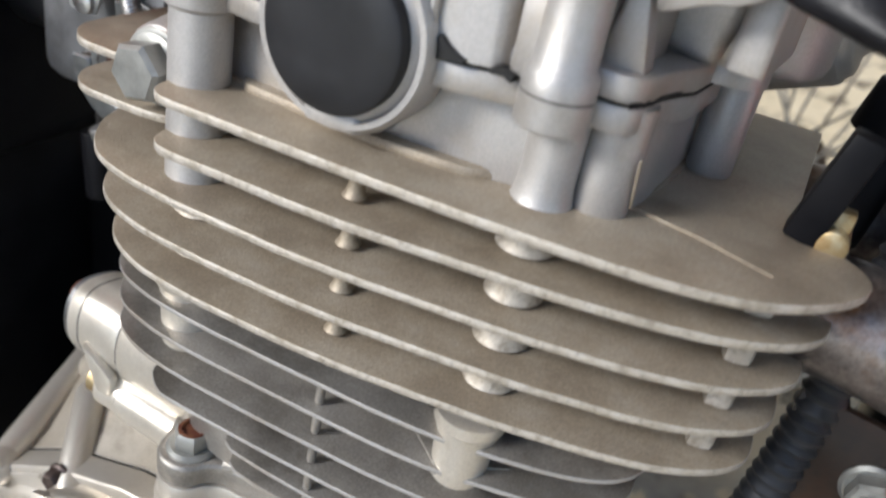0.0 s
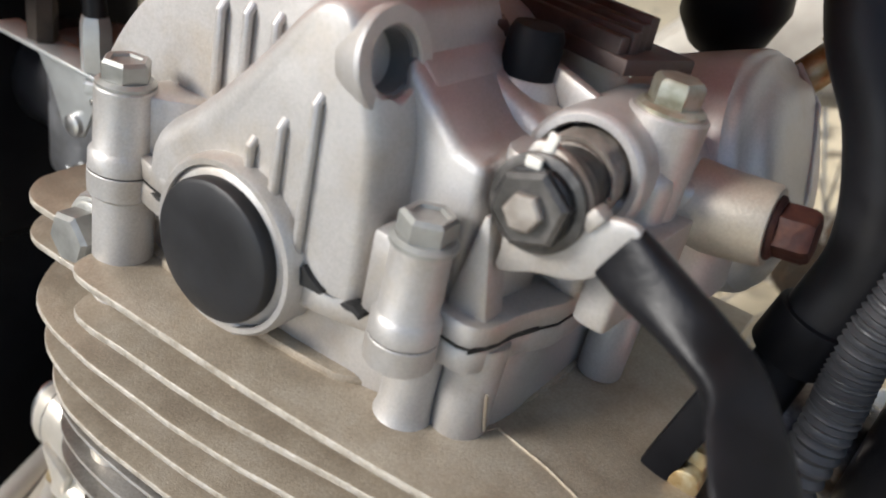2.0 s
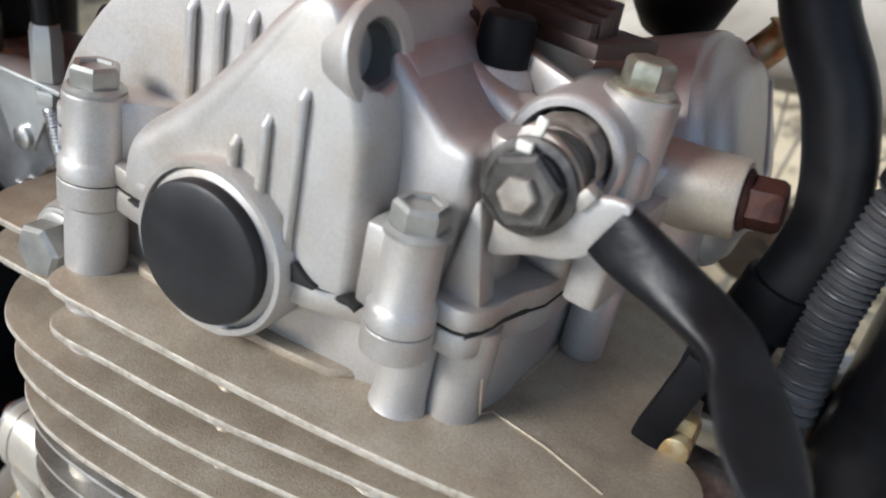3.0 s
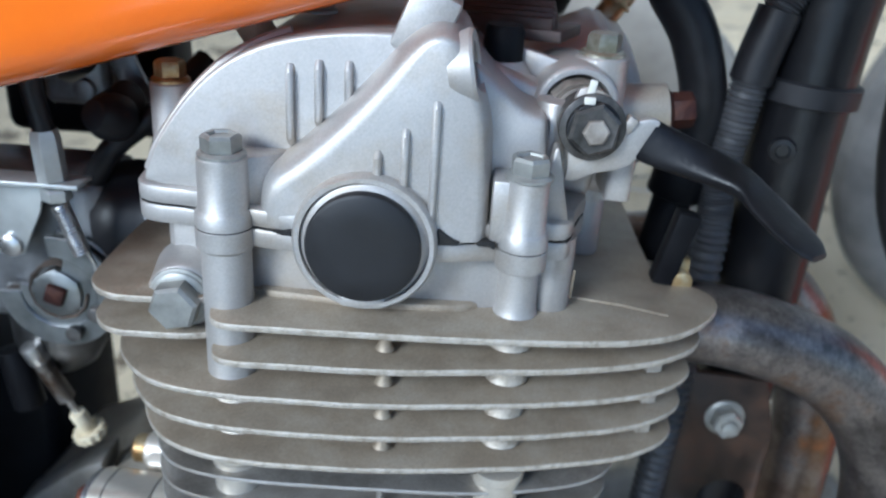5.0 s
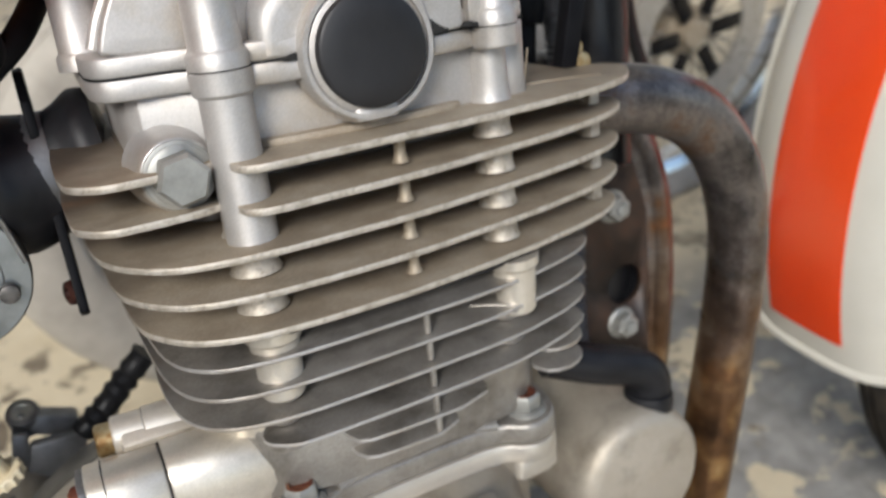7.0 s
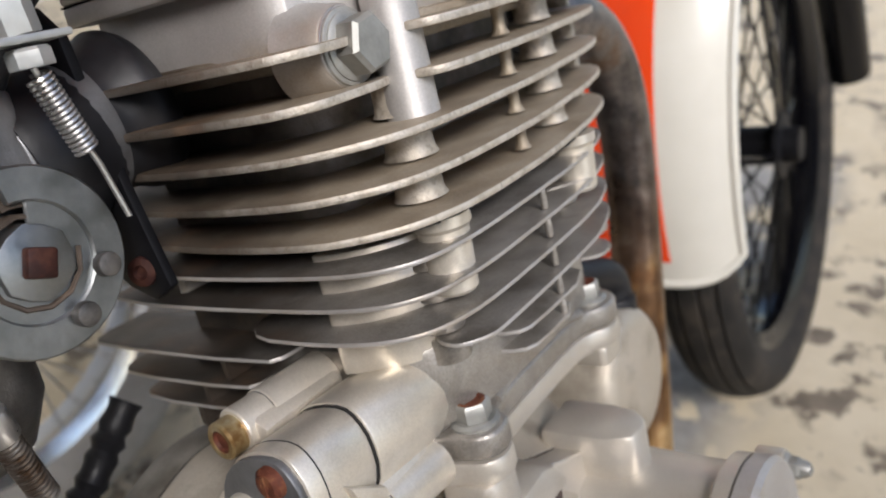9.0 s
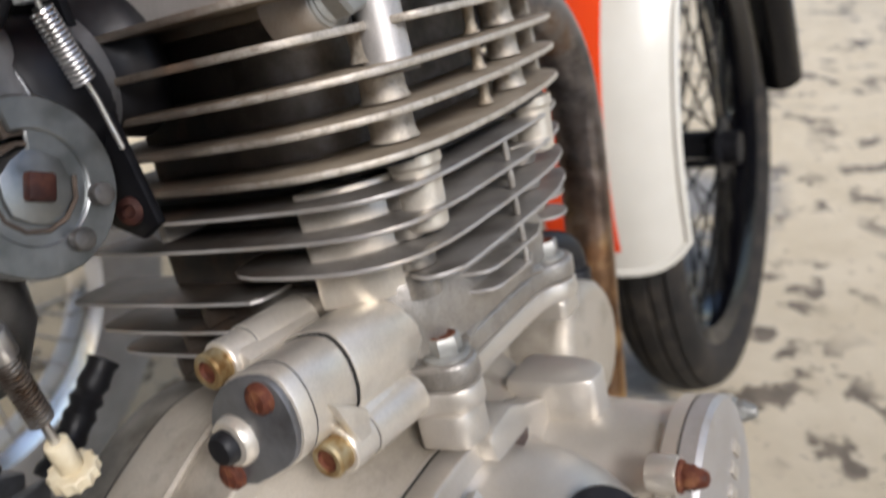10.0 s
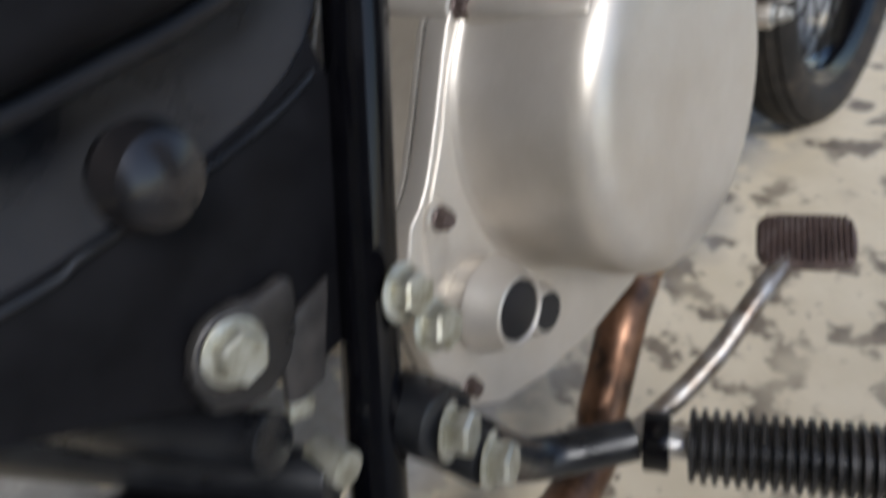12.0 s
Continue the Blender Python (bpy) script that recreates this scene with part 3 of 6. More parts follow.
TEARS = ([(0.0165, -0.0302), (0.0172, -0.0283), (0.0195, -0.0262), (0.0213, -0.0243), (0.0222, -0.0249), (0.0236, -0.0262), (0.0262, -0.0278), (0.0283, -0.0286), (0.0275, -0.0296), (0.0215, -0.0300), (0.0185, -0.0318)],
            [(-0.0205, -0.0315), (-0.0212, -0.0282), (-0.0242, -0.0284), (-0.0266, -0.0288), (-0.0285, -0.0296), (-0.0318, -0.0298), (-0.0286, -0.0308), (-0.0262, -0.0308), (-0.0238, -0.0318)],
            [(0.0330, -0.0288), (0.0345, -0.0276), (0.0372, -0.0274), (0.0396, -0.0282), (0.0392, -0.0302), (0.0372, -0.0292), (0.0345, -0.0294)])
for pts in TEARS:
    c = sum((Vector((*q, 0)) for q in pts), Vector()) / len(pts)
    pts = [(c.x + 0.96 * (x - c.x), -0.0298 + 0.92 * (z + 0.0298)) for x, z in pts]
    part("torn_gasket", torn(pts, -0.0052, -0.001), GASKET, head, "torn black edge of a paper gasket")
part("torn_gasket", prism([(0.0625, 0.004), (0.0650, 0.010), (0.0664, 0.018), (0.0690, 0.026), (0.0682, 0.0268), (0.0655, 0.019), (0.064, 0.0105)], -0.0303, -0.0289), GASKET, head, "torn black edge of a paper gasket")

# rocker cover
cover = part("rocker_cover", prism(OUT, -0.02995, -0.0236, bevel=0.0013), SILVER, bike, "silver-painted rocker cover with raised ribs")


def column(x, y, lo, hi, parent, r=0.0092):
    return part("bolt_column", lathe([(0, lo), (r + 0.0013, lo), (r + 0.0012, lo + 0.0042), (r + 0.0004, lo + 0.0054), (r, lo + 0.0060), (r - 0.0003, hi - 0.0006), (r - 0.0008, hi), (0, hi)], (x, y, 0), (0, 0, 1), 36), SILVER, parent)


for k, (x, y) in enumerate(COL):
    column(x, y, -0.02995, -0.0070, cover, 0.0082 if k == 0 else 0.0070)
    part("cover_bolt", hexhead((x, y, -0.0070), (0, 0, 1), 0.0112, 0.0055, 0.0077, 0.25 + 0.3 * k, 0.001), ZINC, cover, "dull zinc-plated flange bolt")
part("column_web", box((0.0370, -0.0030, -0.0290), (0.0480, 0.0110, -0.0078), 0.0012), SILVER, cover)
part("column_web", prism(close_pts([(-0.0490, 0.0160), (-0.0490, -0.0020), (-0.0400, 0.0010), (-0.0300, 0.0100), (-0.0300, 0.0160)], 1), -0.0290, -0.0078, bevel=0.0012), SILVER, cover)
# arched housing behind
ARCH = [(-0.0800, -0.0250), (-0.0790, -0.0190), (-0.0745, -0.0085), (-0.0660, 0.0040), (-0.0560, 0.0150), (-0.0440, 0.0230), (-0.0300, 0.0282), (-0.0120, 0.0312), (0.0100, 0.0320), (0.0300, 0.0270), (0.0420, 0.0100), (0.0420, -0.0250)]
part("arch_housing", prism([(p.x, p.y) for p in smoothed([Vector((*q, 0)) for q in ARCH], 2)], 0.0135, 0.1050, "y", 0.0045, 4), SILVER, cover)
part("arch_rim", sweep(glide([(-0.0805, 0.0225, -0.0215), (-0.0760, 0.023, -0.0110), (-0.0665, 0.0245, 0.0032), (-0.0555, 0.026, 0.0150), (-0.0440, 0.028, 0.0225), (-0.0320, 0.030, 0.0275)], 5), 0.0022, 10), SILVER, cover)
for x, z0, z1 in ((-0.0292, -0.0055, 0.0195), (-0.0200, 0.0010, 0.0212), (-0.0105, 0.0085, 0.0215)):
    part("cover_rib", sweep([(x, 0.0140, z0), (x, 0.0122, z0 + 0.002), (x, 0.0122, z1 - 0.002), (x, 0.0140, z1)], 0.0014, 10), SILVER, cover)
# slanted housing over the camshaft
def loft(back, front, y0, y1, bevel=0.003, segments=3, rounds=2):
    """A body between two outlines (x, z) of equal count, one at y0 and one at y1."""
    bm = bmesh.new()
    a, b = ([bm.verts.new((p.x, y, p.y)) for p in smoothed([Vector((*q, 0)) for q in pts], rounds)] for pts, y in ((back, y0), (front, y1)))
    n = len(a)
    bm.faces.new(a)
    bm.faces.new(b[::-1])
    for k in range(n):
        bm.faces.new((a[k], b[k], b[(k + 1) % n], a[(k + 1) % n]))
    bmesh.ops.recalc_face_normals(bm, faces=bm.faces)
    return soften(bm, bevel, segments)


BACK = [(-0.0385, -0.0297), (-0.0385, -0.0270), (-0.0378, -0.0165), (-0.0345, -0.0105), (-0.0280, -0.0060), (-0.0150, 0.0060), (-0.0020, 0.0200), (0.0060, 0.0300), (0.0150, 0.0370), (0.0240, 0.0360), (0.0285, 0.0270), (0.0320, 0.0195), (0.0350, 0.0100), (0.0362, 0.0020), (0.0376, -0.0270), (0.0376, -0.0297)]
SLANT = [(-0.0315, -0.0297), (-0.0315, -0.0270), (-0.0305, -0.0185), (-0.0265, -0.0145), (-0.0180, -0.0085), (-0.0050, 0.0045), (0.0060, 0.0180), (0.0115, 0.0260), (0.0162, 0.0325), (0.0218, 0.0325), (0.0246, 0.0260), (0.0275, 0.0185), (0.0302, 0.0095), (0.0313, 0.0020), (0.0326, -0.0270), (0.0326, -0.0297)]


def swelling(back, front, y0, y1, steps=7, power=0.8):
    """A body between two outlines (x, z), rounded like a pillow from one to the other."""
    bm = bmesh.new()
    a, b = (smoothed([Vector((*q, 0)) for q in pts], 2) for pts in (back, front))
    rings = []
    for k in range(steps + 1):
        w = math.pi / 2 * k / steps
        m, d = 1 - math.cos(w) ** power, math.sin(w) ** power
        rings.append([bm.verts.new((p.x + (q.x - p.x) * m, y0 + (y1 - y0) * d, p.y + (q.y - p.y) * m)) for p, q in zip(a, b)])
    n = len(a)
    bm.faces.new(rings[0])
    bm.faces.new(rings[-1][::-1])
    for lo, hi in zip(rings, rings[1:]):
        for k in range(n):
            bm.faces.new((lo[k], hi[k], hi[(k + 1) % n], lo[(k + 1) % n]))
    bmesh.ops.recalc_face_normals(bm, faces=bm.faces)
    return bm


BORE = Vector((0.0284, 0.0054, 0.0246))
AIM = Vector((0.975, -0.08, 0.20)).normalized()


def bored(ob, cutter):
    """Cut one body out of a part, for good."""
    tool = bpy.data.meshes.new("cutter")
    cutter.to_mesh(tool)
    cutter.free()
    knife = new("cutter", tool)
    mod = ob.modifiers.new("bore", "BOOLEAN")
    mod.object, mod.operation, mod.solver = knife, "DIFFERENCE", "EXACT"
    bpy.context.view_layer.update()
    me = bpy.data.meshes.new_from_object(ob.evaluated_get(bpy.context.evaluated_depsgraph_get()))
    ob.modifiers.clear()
    ob.data = me
    bpy.data.objects.remove(knife)
    return ob


housing = part("camshaft_housing", swelling(BACK, SLANT, 0.0150, -0.0036), SILVER, cover, smooth=50)
housing.parent = None
bored(housing, finish(rod(BORE - AIM * 0.0180, BORE + AIM * 0.0100, 0.0076, 40)))
housing.parent = cover
part("camshaft_housing", loft(BACK, BACK, 0.0500, 0.0148, 0.0), SILVER, cover)
for x, z0, z1 in ((0.0012, -0.0105, -0.0015), (0.0095, -0.0165, 0.0060), (0.0185, -0.0240, 0.0150)):
    part("cover_rib", sweep([(x, -0.0030, z0), (x, -0.0046, z0 + 0.0015), (x, -0.0046, z1 - 0.0015), (x, -0.0030, z1)], 0.0013, 10), SILVER, cover)
part("plug_arch", lathe([(0.0205, 0), (0.0232, 0), (0.0232, 0.0105), (0.0222, 0.0120), (0.0207, 0.0120), (0.0205, 0.0)], (PLUG[0], 0.004, PLUG[1]), (0, -1, 0), 56), SILVER, cover)
# rocker shaft bore, facing aside
part("shaft_boss", lathe([(0.0074, -0.0080), (0.0100, -0.0080), (0.0119, -0.001), (0.0115, 0.0), (0.0080, 0.0), (0.0076, -0.0005), (0.0074, -0.0080)], BORE + AIM * 0.0012, AIM, 48), SILVER, cover)
# Liner and floor are added to colour in the bore's inner shade.
part("bore_shade_liner", lathe([(0.0067, -0.0165), (0.0067, -0.0010), (0.0075, -0.0010), (0.0075, -0.0165), (0.0067, -0.0165)], BORE, AIM, 40), CARBGREY, cover, "grey liner added in the bore, its shade put into the colour")
part("bore_floor", lathe([(0, 0), (0.0070, 0), (0.0070, 0.001), (0, 0.001)], BORE - AIM * 0.0170, AIM, 24), GREASY, cover)
part("top_boss", moved(box((-0.0080, -0.0040, -0.014), (0.0080, 0.0120, 0.0070), 0.0018), pose(0.0140, 0.0160, 0.0380, 0, 22, 0)), SILVER, cover)
# right-hand end of the cover: sloped web, decompressor boss, inspection cap
part("sloped_web", moved(prism([(0.028, 0.026), (0.046, 0.0105), (0.0530, 0.0095), (0.0545, -0.0250), (0.026, -0.0250)], 0.010, 0.055, "y", 0.003, 3), pose(0, 0, 0)), SILVER, cover)
part("corner_post", prism(close_pts([(0.050, 0.030), (0.0505, 0.021), (0.0555, 0.0175), (0.060, 0.020), (0.0615, 0.034)], 1), -0.025, 0.0123, bevel=0.0012), SILVER, cover)
part("stiffener", prism([(0.0520, -0.0245), (0.0630, -0.0245), (0.0575, 0.0005), (0.0560, 0.0005)], 0.0085, 0.0165, "y", 0.0012, 2), SILVER, cover)
DEC = Vector((0.0643, 0.0335, 0.0072))
DAX = Vector((0.05, -0.998, 0.03)).normalized()
part("decompressor_boss", lathe([(0, -0.040), (0.0150, -0.040), (0.0150, -0.002), (0.0144, -0.0006), (0.0136, 0.0), (0.0120, 0.0), (0.0116, -0.0008), (0.0114, -0.0140), (0, -0.0142)], DEC, DAX, 56), SILVER, cover)
part("boss_shoulder", moved(box((-0.0145, 0.0, -0.0300), (0.0145, 0.030, 0.0), 0.003, 3), pose(DEC.x, DEC.y + 0.0015, DEC.z, 0, 12, 0)), SILVER, cover)
part("boss_web", box((0.055, 0.042, -0.028), (0.082, 0.100, 0.012), 0.006, 3), SILVER, cover)
part("side_boss", prism(close_pts([(0.0750, 0.060), (0.0757, 0.0248), (0.0772, 0.0230), (0.0832, 0.0222), (0.0850, 0.0240), (0.0870, 0.060)], 1), -0.0210, -0.0020, bevel=0.0012), SILVER, cover)
part("side_boss_foot", rod((0.0770, 0.064, -0.0575), (0.0770, 0.064, -0.0290), 0.0064, 28), SILVER, head)
part("return_spring", join(helix(DEC - DAX * 0.0130, DAX, 0.0098, 0.0200, 11, 0.0009), rod(DEC - DAX * 0.0130, DEC + DAX * 0.0080, 0.0092, 28)), CASTDARK, cover, "dull coiled spring inside the boss")
column(0.0735, 0.0535, -0.0290, 0.0225, cover, 0.0098)
part("cover_bolt", hexhead((0.0735, 0.0535, 0.0225), (0, 0, 1), 0.0108, 0.0062, 0.0082, 0.1), PALEZINC, cover, "dull yellow zinc-plated flange bolt")
column(-0.0815, 0.0500, -0.0290, 0.0030, cover, 0.0078)
part("cover_bolt", hexhead((-0.0815, 0.0500, 0.0030), (0, 0, 1), 0.0098, 0.0060, 0.0070, 0.4), GOLD, cover, "rusted yellow flange bolt")
part("cover_bolt", hexhead((-0.0285, 0.0570, 0.0300), (0, 0, 1), 0.0100, 0.0055, 0.0068, 0.4), ZINC, cover)
CAPN = Vector((0.925, -0.03, 0.375)).normalized()
CAPM = Matrix.Translation((0.0907, 0.1165, -0.0010)) @ CAPN.to_track_quat("Z", "Y").to_matrix().to_4x4()
CAPU = CAPM.to_3x3().inverted() @ Vector((0, 1, 0))
CAPT = CAPM @ Matrix.Rotation(math.atan2(CAPU.y, CAPU.x), 4, "Z")


def cap_ring(wide, tall, h):
    """A rounded, slightly squarish outline of the inspection cover at height h."""
    out = []
    for k in range(56):
        a = 2 * math.pi * k / 56
        c, s = math.cos(a), math.sin(a)
        q = (abs(c) ** 2.5 + abs(s) ** 2.5) ** (-1 / 2.5)
        out.append((wide * q * c, tall * q * s, h))
    return out


bm = bmesh.new()
rows = [[bm.verts.new(v) for v in cap_ring(w, h, z)] for w, h, z in ((0.0420, 0.0345, -0.0320), (0.0420, 0.0345, -0.0035), (0.0416, 0.0340, -0.0018), (0.0404, 0.0330, -0.0012), (0.0398, 0.0325, 0.0), (0.0392, 0.0320, 0.0012), (0.0375, 0.0304, 0.0022), (0.0345, 0.0275, 0.0032), (0.0330, 0.0262, 0.0050), (0.0310, 0.0245, 0.0072), (0.0270, 0.0210, 0.0086), (0.0120, 0.0090, 0.0094))]
for a, b in zip(rows, rows[1:]):
    for k in range(56):
        bm.faces.new((a[k], a[(k + 1) % 56], b[(k + 1) % 56], b[k]))
bm.faces.new(rows[0][::-1])
bm.faces.new(rows[-1])
part("inspection_cap", moved(bm, CAPT), SILVER, cover, "silver valve inspection cover", 45)
part("inspection_ridge", moved(sweep([(0.0260, 0.0270, 0.0020), (0.0200, 0.0150, 0.0090), (0.0060, -0.0080, 0.0096), (-0.0040, -0.0260, 0.0060)], 0.0011, 8), CAPT), SILVER, cover)
part("cap_neck", prism(close_pts([(0.060, 0.052), (0.090, 0.060), (0.098, 0.080), (0.096, 0.140), (0.060, 0.150)], 1), -0.0290, 0.0060, bevel=0.004, segments=3), SILVER, cover)
part("cap_fitting", join(rod((0.0850, 0.150, 0.020), (0.0918, 0.1529, 0.0300), 0.0060, 20), hexhead((0.0912, 0.1525, 0.0290), (0.55, 0.1, 0.8), 0.0110, 0.0060, 0.0075, 0.2)), GOLD, cover, "tarnished brass hexagon fitting")
part("rusty_plug", hexhead((0.1030, 0.0690, 0.0005), (0.97, -0.05, 0.15), 0.0120, 0.0085, 0.0082, 0.3), RUSTDARK, cover, "dark rust-brown hexagon plug")
part("plug_seat", lathe([(0, 0), (0.0125, 0), (0.0112, 0.010), (0.0105, 0.0225), (0.0098, 0.0235), (0, 0.0235)], (0.0800, 0.0702, -0.0030), (0.97, -0.05, 0.15), 32), DUSTY, cover)

# engine stay and darker fittings above the cover
stay = part("stay_bracket", moved(box((-0.052, -0.012, -0.0025), (0.040, 0.014, 0.0020), 0.001), pose(0.026, 0.084, 0.0255, 0, -2, -22)), BROWN, bike, "brown stained layered steel engine stay")
for k, (x0, x1, y0) in enumerate(((-0.016, 0.036, -0.0115), (-0.012, 0.036, -0.0075), (-0.010, 0.034, -0.0030), (-0.010, 0.032, 0.0020))):
    part("stay_leaf", moved(box((x0, y0, 0.0), (x1, y0 + 0.0032, 0.0046 + 0.0014 * k), 0.0006), pose(0.026, 0.084, 0.0270, 0, -2, -22)), BROWN, stay)
part("stay_bolt", hexhead((0.0231, 0.0500, 0.0220), (0, 0, 1), 0.0105, 0.006, 0.0068, 0.2), BROWN, bike, "dark oily bolt head")
part("stay_bolt", hexhead((0.0173, 0.1028, 0.0260), (0, 0, 1), 0.0105, 0.007, 0.0068, 0.2), WORNBLACK, bike, "dark oily bolt head")
part("breather_cap", lathe([(0, 0), (0.0072, 0), (0.0070, 0.0105), (0.0060, 0.0125), (0, 0.0128)], (0.0380, 0.0490, 0.0190), (0, 0, 1), 28), SOFTBLACK, bike, "black rubber plug cap")
part("breather_seat", lathe([(0, 0), (0.0115, 0), (0.0100, 0.006), (0.0076, 0.0095), (0, 0.010)], (0.0380, 0.0490, 0.0100), (0, 0, 1), 28), SILVER, cover)
part("cover_deck", prism([(0.020, 0.026), (0.056, 0.012), (0.064, 0.010), (0.064, -0.025), (0.020, -0.025)], 0.0360, 0.1000, "y", 0.004, 3), SILVER, cover)
part("deck_ledge", moved(box((-0.010, -0.0015, -0.004), (0.012, 0.0025, 0.004), 0.001), pose(0.0520, 0.0500, 0.0180, 0, 14, -8)), SILVER, cover)
part("breather_pipe", rod((-0.0440, 0.044, 0.0190), (-0.0680, 0.060, 0.0460), 0.0062, 24), CAST, cover)
part("frame_bush", lathe([(0, 0), (0.014, 0), (0.0150, 0.002), (0.0150, 0.010), (0.012, 0.013), (0.006, 0.0135), (0.005, 0.018), (0, 0.018)], (-0.0100, 0.075, 0.0560), (0, -1, 0), 32), SOFTBLACK, bike, "black rubber frame bush")
part("head_stay_plate", moved(box((-0.030, -0.003, -0.010), (0.055, 0.003, 0.010), 0.001), pose(0.000, 0.085, 0.0500, 0, -4, 0)), CASTDARK, bike, "grey steel head stay plate")

# decompressor lever
lever = empty("decompressor_lever", bike)
NUT = Vector((0.0665, 0.0085, 0.0080))
SH = Vector((0.05, -0.997, 0.03)).normalized()
part("shaft", rod(NUT - DAX * 0.030, NUT + SH * 0.003, 0.0085, 28), WORNBLACK, lever)
part("hub", rod(NUT - SH * 0.0085, NUT - SH * 0.0015, 0.0101, 32), GREASY, lever)
part("disc_washer", rod(NUT - SH * 0.0016, NUT + SH * 0.0008, 0.0106, 40, 0.0005), GREASY, lever, "dark grease-stained washer")
part("nut", hexhead(NUT + SH * 0.0006, SH, 0.0148, 0.0048, 0, 0.35), GREASY, lever, "dark grease-stained hexagon nut")
part("stud_end", hexhead(NUT + SH * 0.0050, SH, 0.0072, 0.0030, 0, 0.1), CASTDARK, lever)
part("paint_mark", join(moved(box((-0.0012, -0.001, -0.003), (0.0012, 0.0004, 0.003), 0.0005), pose(0.0650, 0.0105, 0.0195, 0, 10, 0)), moved(box((-0.0018, -0.001, -0.0012), (0.0018, 0.0004, 0.0012), 0.0005), pose(0.0643, 0.0066, 0.0168))), WHITEPAINT, lever, "white paint witness mark")
part("arm", prism(close_pts([(0.0605, -0.0062), (0.0600, -0.0105), (0.0625, -0.0108), (0.0700, -0.0072), (0.0760, -0.0060), (0.0815, -0.0030), (0.0850, 0.0030), (0.0885, 0.0105), (0.0850, 0.0118), (0.0800, 0.0105), (0.0772, 0.0092), (0.0755, 0.0135), (0.0700, 0.0185), (0.0640, 0.0205), (0.0605, 0.0188), (0.0600, 0.0100)], 1) + [(0.0600, 0.0)], 0.0102, 0.0132, "y", 0.0007), SILVER, lever, "silver cast lever arm")
part("arm_tab", moved(box((-0.0016, -0.0024, -0.0012), (0.0016, 0.0024, 0.0036), 0.0005), pose(0.0775, 0.0110, 0.0085, 0, 30, 0)), SILVER, lever)


def blade(rows, segs=28):
    """A flattened sleeve: rows of place, half width as a vector, half thickness as a vector."""
    bm = bmesh.new()
    rings = []
    for p, w, t in rows:
        p, w, t = Vector(p), Vector(w), Vector(t)
        rings.append([bm.verts.new(p + w * math.copysign(abs(math.cos(a)) ** 0.75, math.cos(a)) + t * math.copysign(abs(math.sin(a)) ** 0.75, math.sin(a))) for a in (2 * math.pi * k / segs for k in range(segs))])
    for a, b in zip(rings, rings[1:]):
        for k in range(segs):
            bm.faces.new((a[k], a[(k + 1) % segs], b[(k + 1) % segs], b[k]))
    bm.faces.new(rings[0][::-1])
    bm.faces.new(rings[-1])
    return bm


def mixed(rows, steps=5):
    """Smooth in-between rows for blade()."""
    cols = [glide([r[k] for r in rows], steps) for k in range(3)]
    return list(zip(*cols))


part("rubber_sleeve", blade(mixed([
    ((0.0842, 0.0124, 0.0044), (0.0030, 0.0002, 0.0064), (0.0002, 0.0030, -0.0002)),
    ((0.0915, 0.0108, 0.0020), (0.0028, 0.0012, 0.0060), (0.0006, 0.0034, -0.0006)),
    ((0.1030, 0.0078, -0.0012), (0.0030, 0.0034, 0.0042), (0.0002, 0.0030, -0.0022)),
    ((0.1135, 0.0030, -0.0042), (0.0032, 0.0056, 0.0018), (-0.0005, 0.0012, -0.0028)),
    ((0.1195, -0.0035, -0.0084), (0.0054, 0.0056, 0.0008), (0.0006, 0.0000, -0.0023)),
    ((0.1252, -0.0110, -0.0126), (0.0064, 0.0058, 0.0002), (0.0006, 0.0004, -0.0019)),
    ((0.1298, -0.0172, -0.0160), (0.0056, 0.0046, 0.0000), (0.0004, 0.0004, -0.0016)),
    ((0.1322, -0.0208, -0.0178), (0.0030, 0.0024, 0.0000), (0.0000, 0.0000, -0.0010)),
])), SLEEVE, lever, "black rubber-sleeved lever end")
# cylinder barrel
# The core's near-black tone stands for shade in the fin gaps, grime included.
barrel = part("cylinder", prism(close_pts([(-0.0600, 0.125), (-0.0610, 0.026), (-0.0520, 0.0150), (-0.0360, 0.0110), (0.0400, 0.0110), (0.0560, 0.0180), (0.0640, 0.0340), (0.0640, 0.125)], 1), -0.1900, -0.1180, bevel=0.001), GAPSHADE, bike, "silver finned cylinder barrel")
CYL = [(-0.0830, 0.140), (-0.0880, 0.100), (-0.0855, 0.022), (-0.0790, 0.0005), (-0.0670, -0.0095), (-0.0450, -0.0132), (0.0000, -0.0122), (0.0400, -0.0105), (0.0680, -0.0040), (0.0850, 0.0030), (0.0925, 0.0120), (0.0935, 0.0220), (0.0900, 0.0340), (0.0850, 0.140)]
for k, z in enumerate((-0.1235, -0.1346, -0.1460, -0.1572)):
    s = 1.0 - 0.012 * k
    pts = [(x * (1.0 if x < 0 else s), y) for x, y in CYL]
    if k == 2:
        pts = [(-0.0500, 0.0690), (-0.0852, 0.0690)] + [(x, y) for x, y in pts if y < 0.069 or x > 0]
    if k == 3:
        pts = [(-0.0400, 0.0160), (-0.0560, 0.0080), (-0.0600, -0.0040), (-0.0520, -0.0112)] + [(x, y) for x, y in pts if x > -0.05 and y < 0.021] + [(0.0860, 0.050)]
    fin(barrel, close_pts(pts), z, BARREL, 0.0017)
for z, x0, x1 in ((-0.1680, -0.0300, 0.0340), (-0.1760, -0.0280, 0.0200)):
    fin(barrel, close_pts([(x0, 0.010), (x0 + 0.002, -0.0060), (x0 + 0.010, -0.0100), (x1 - 0.006, -0.0095), (x1, 0.008)], 1), z, BARREL, 0.0017)
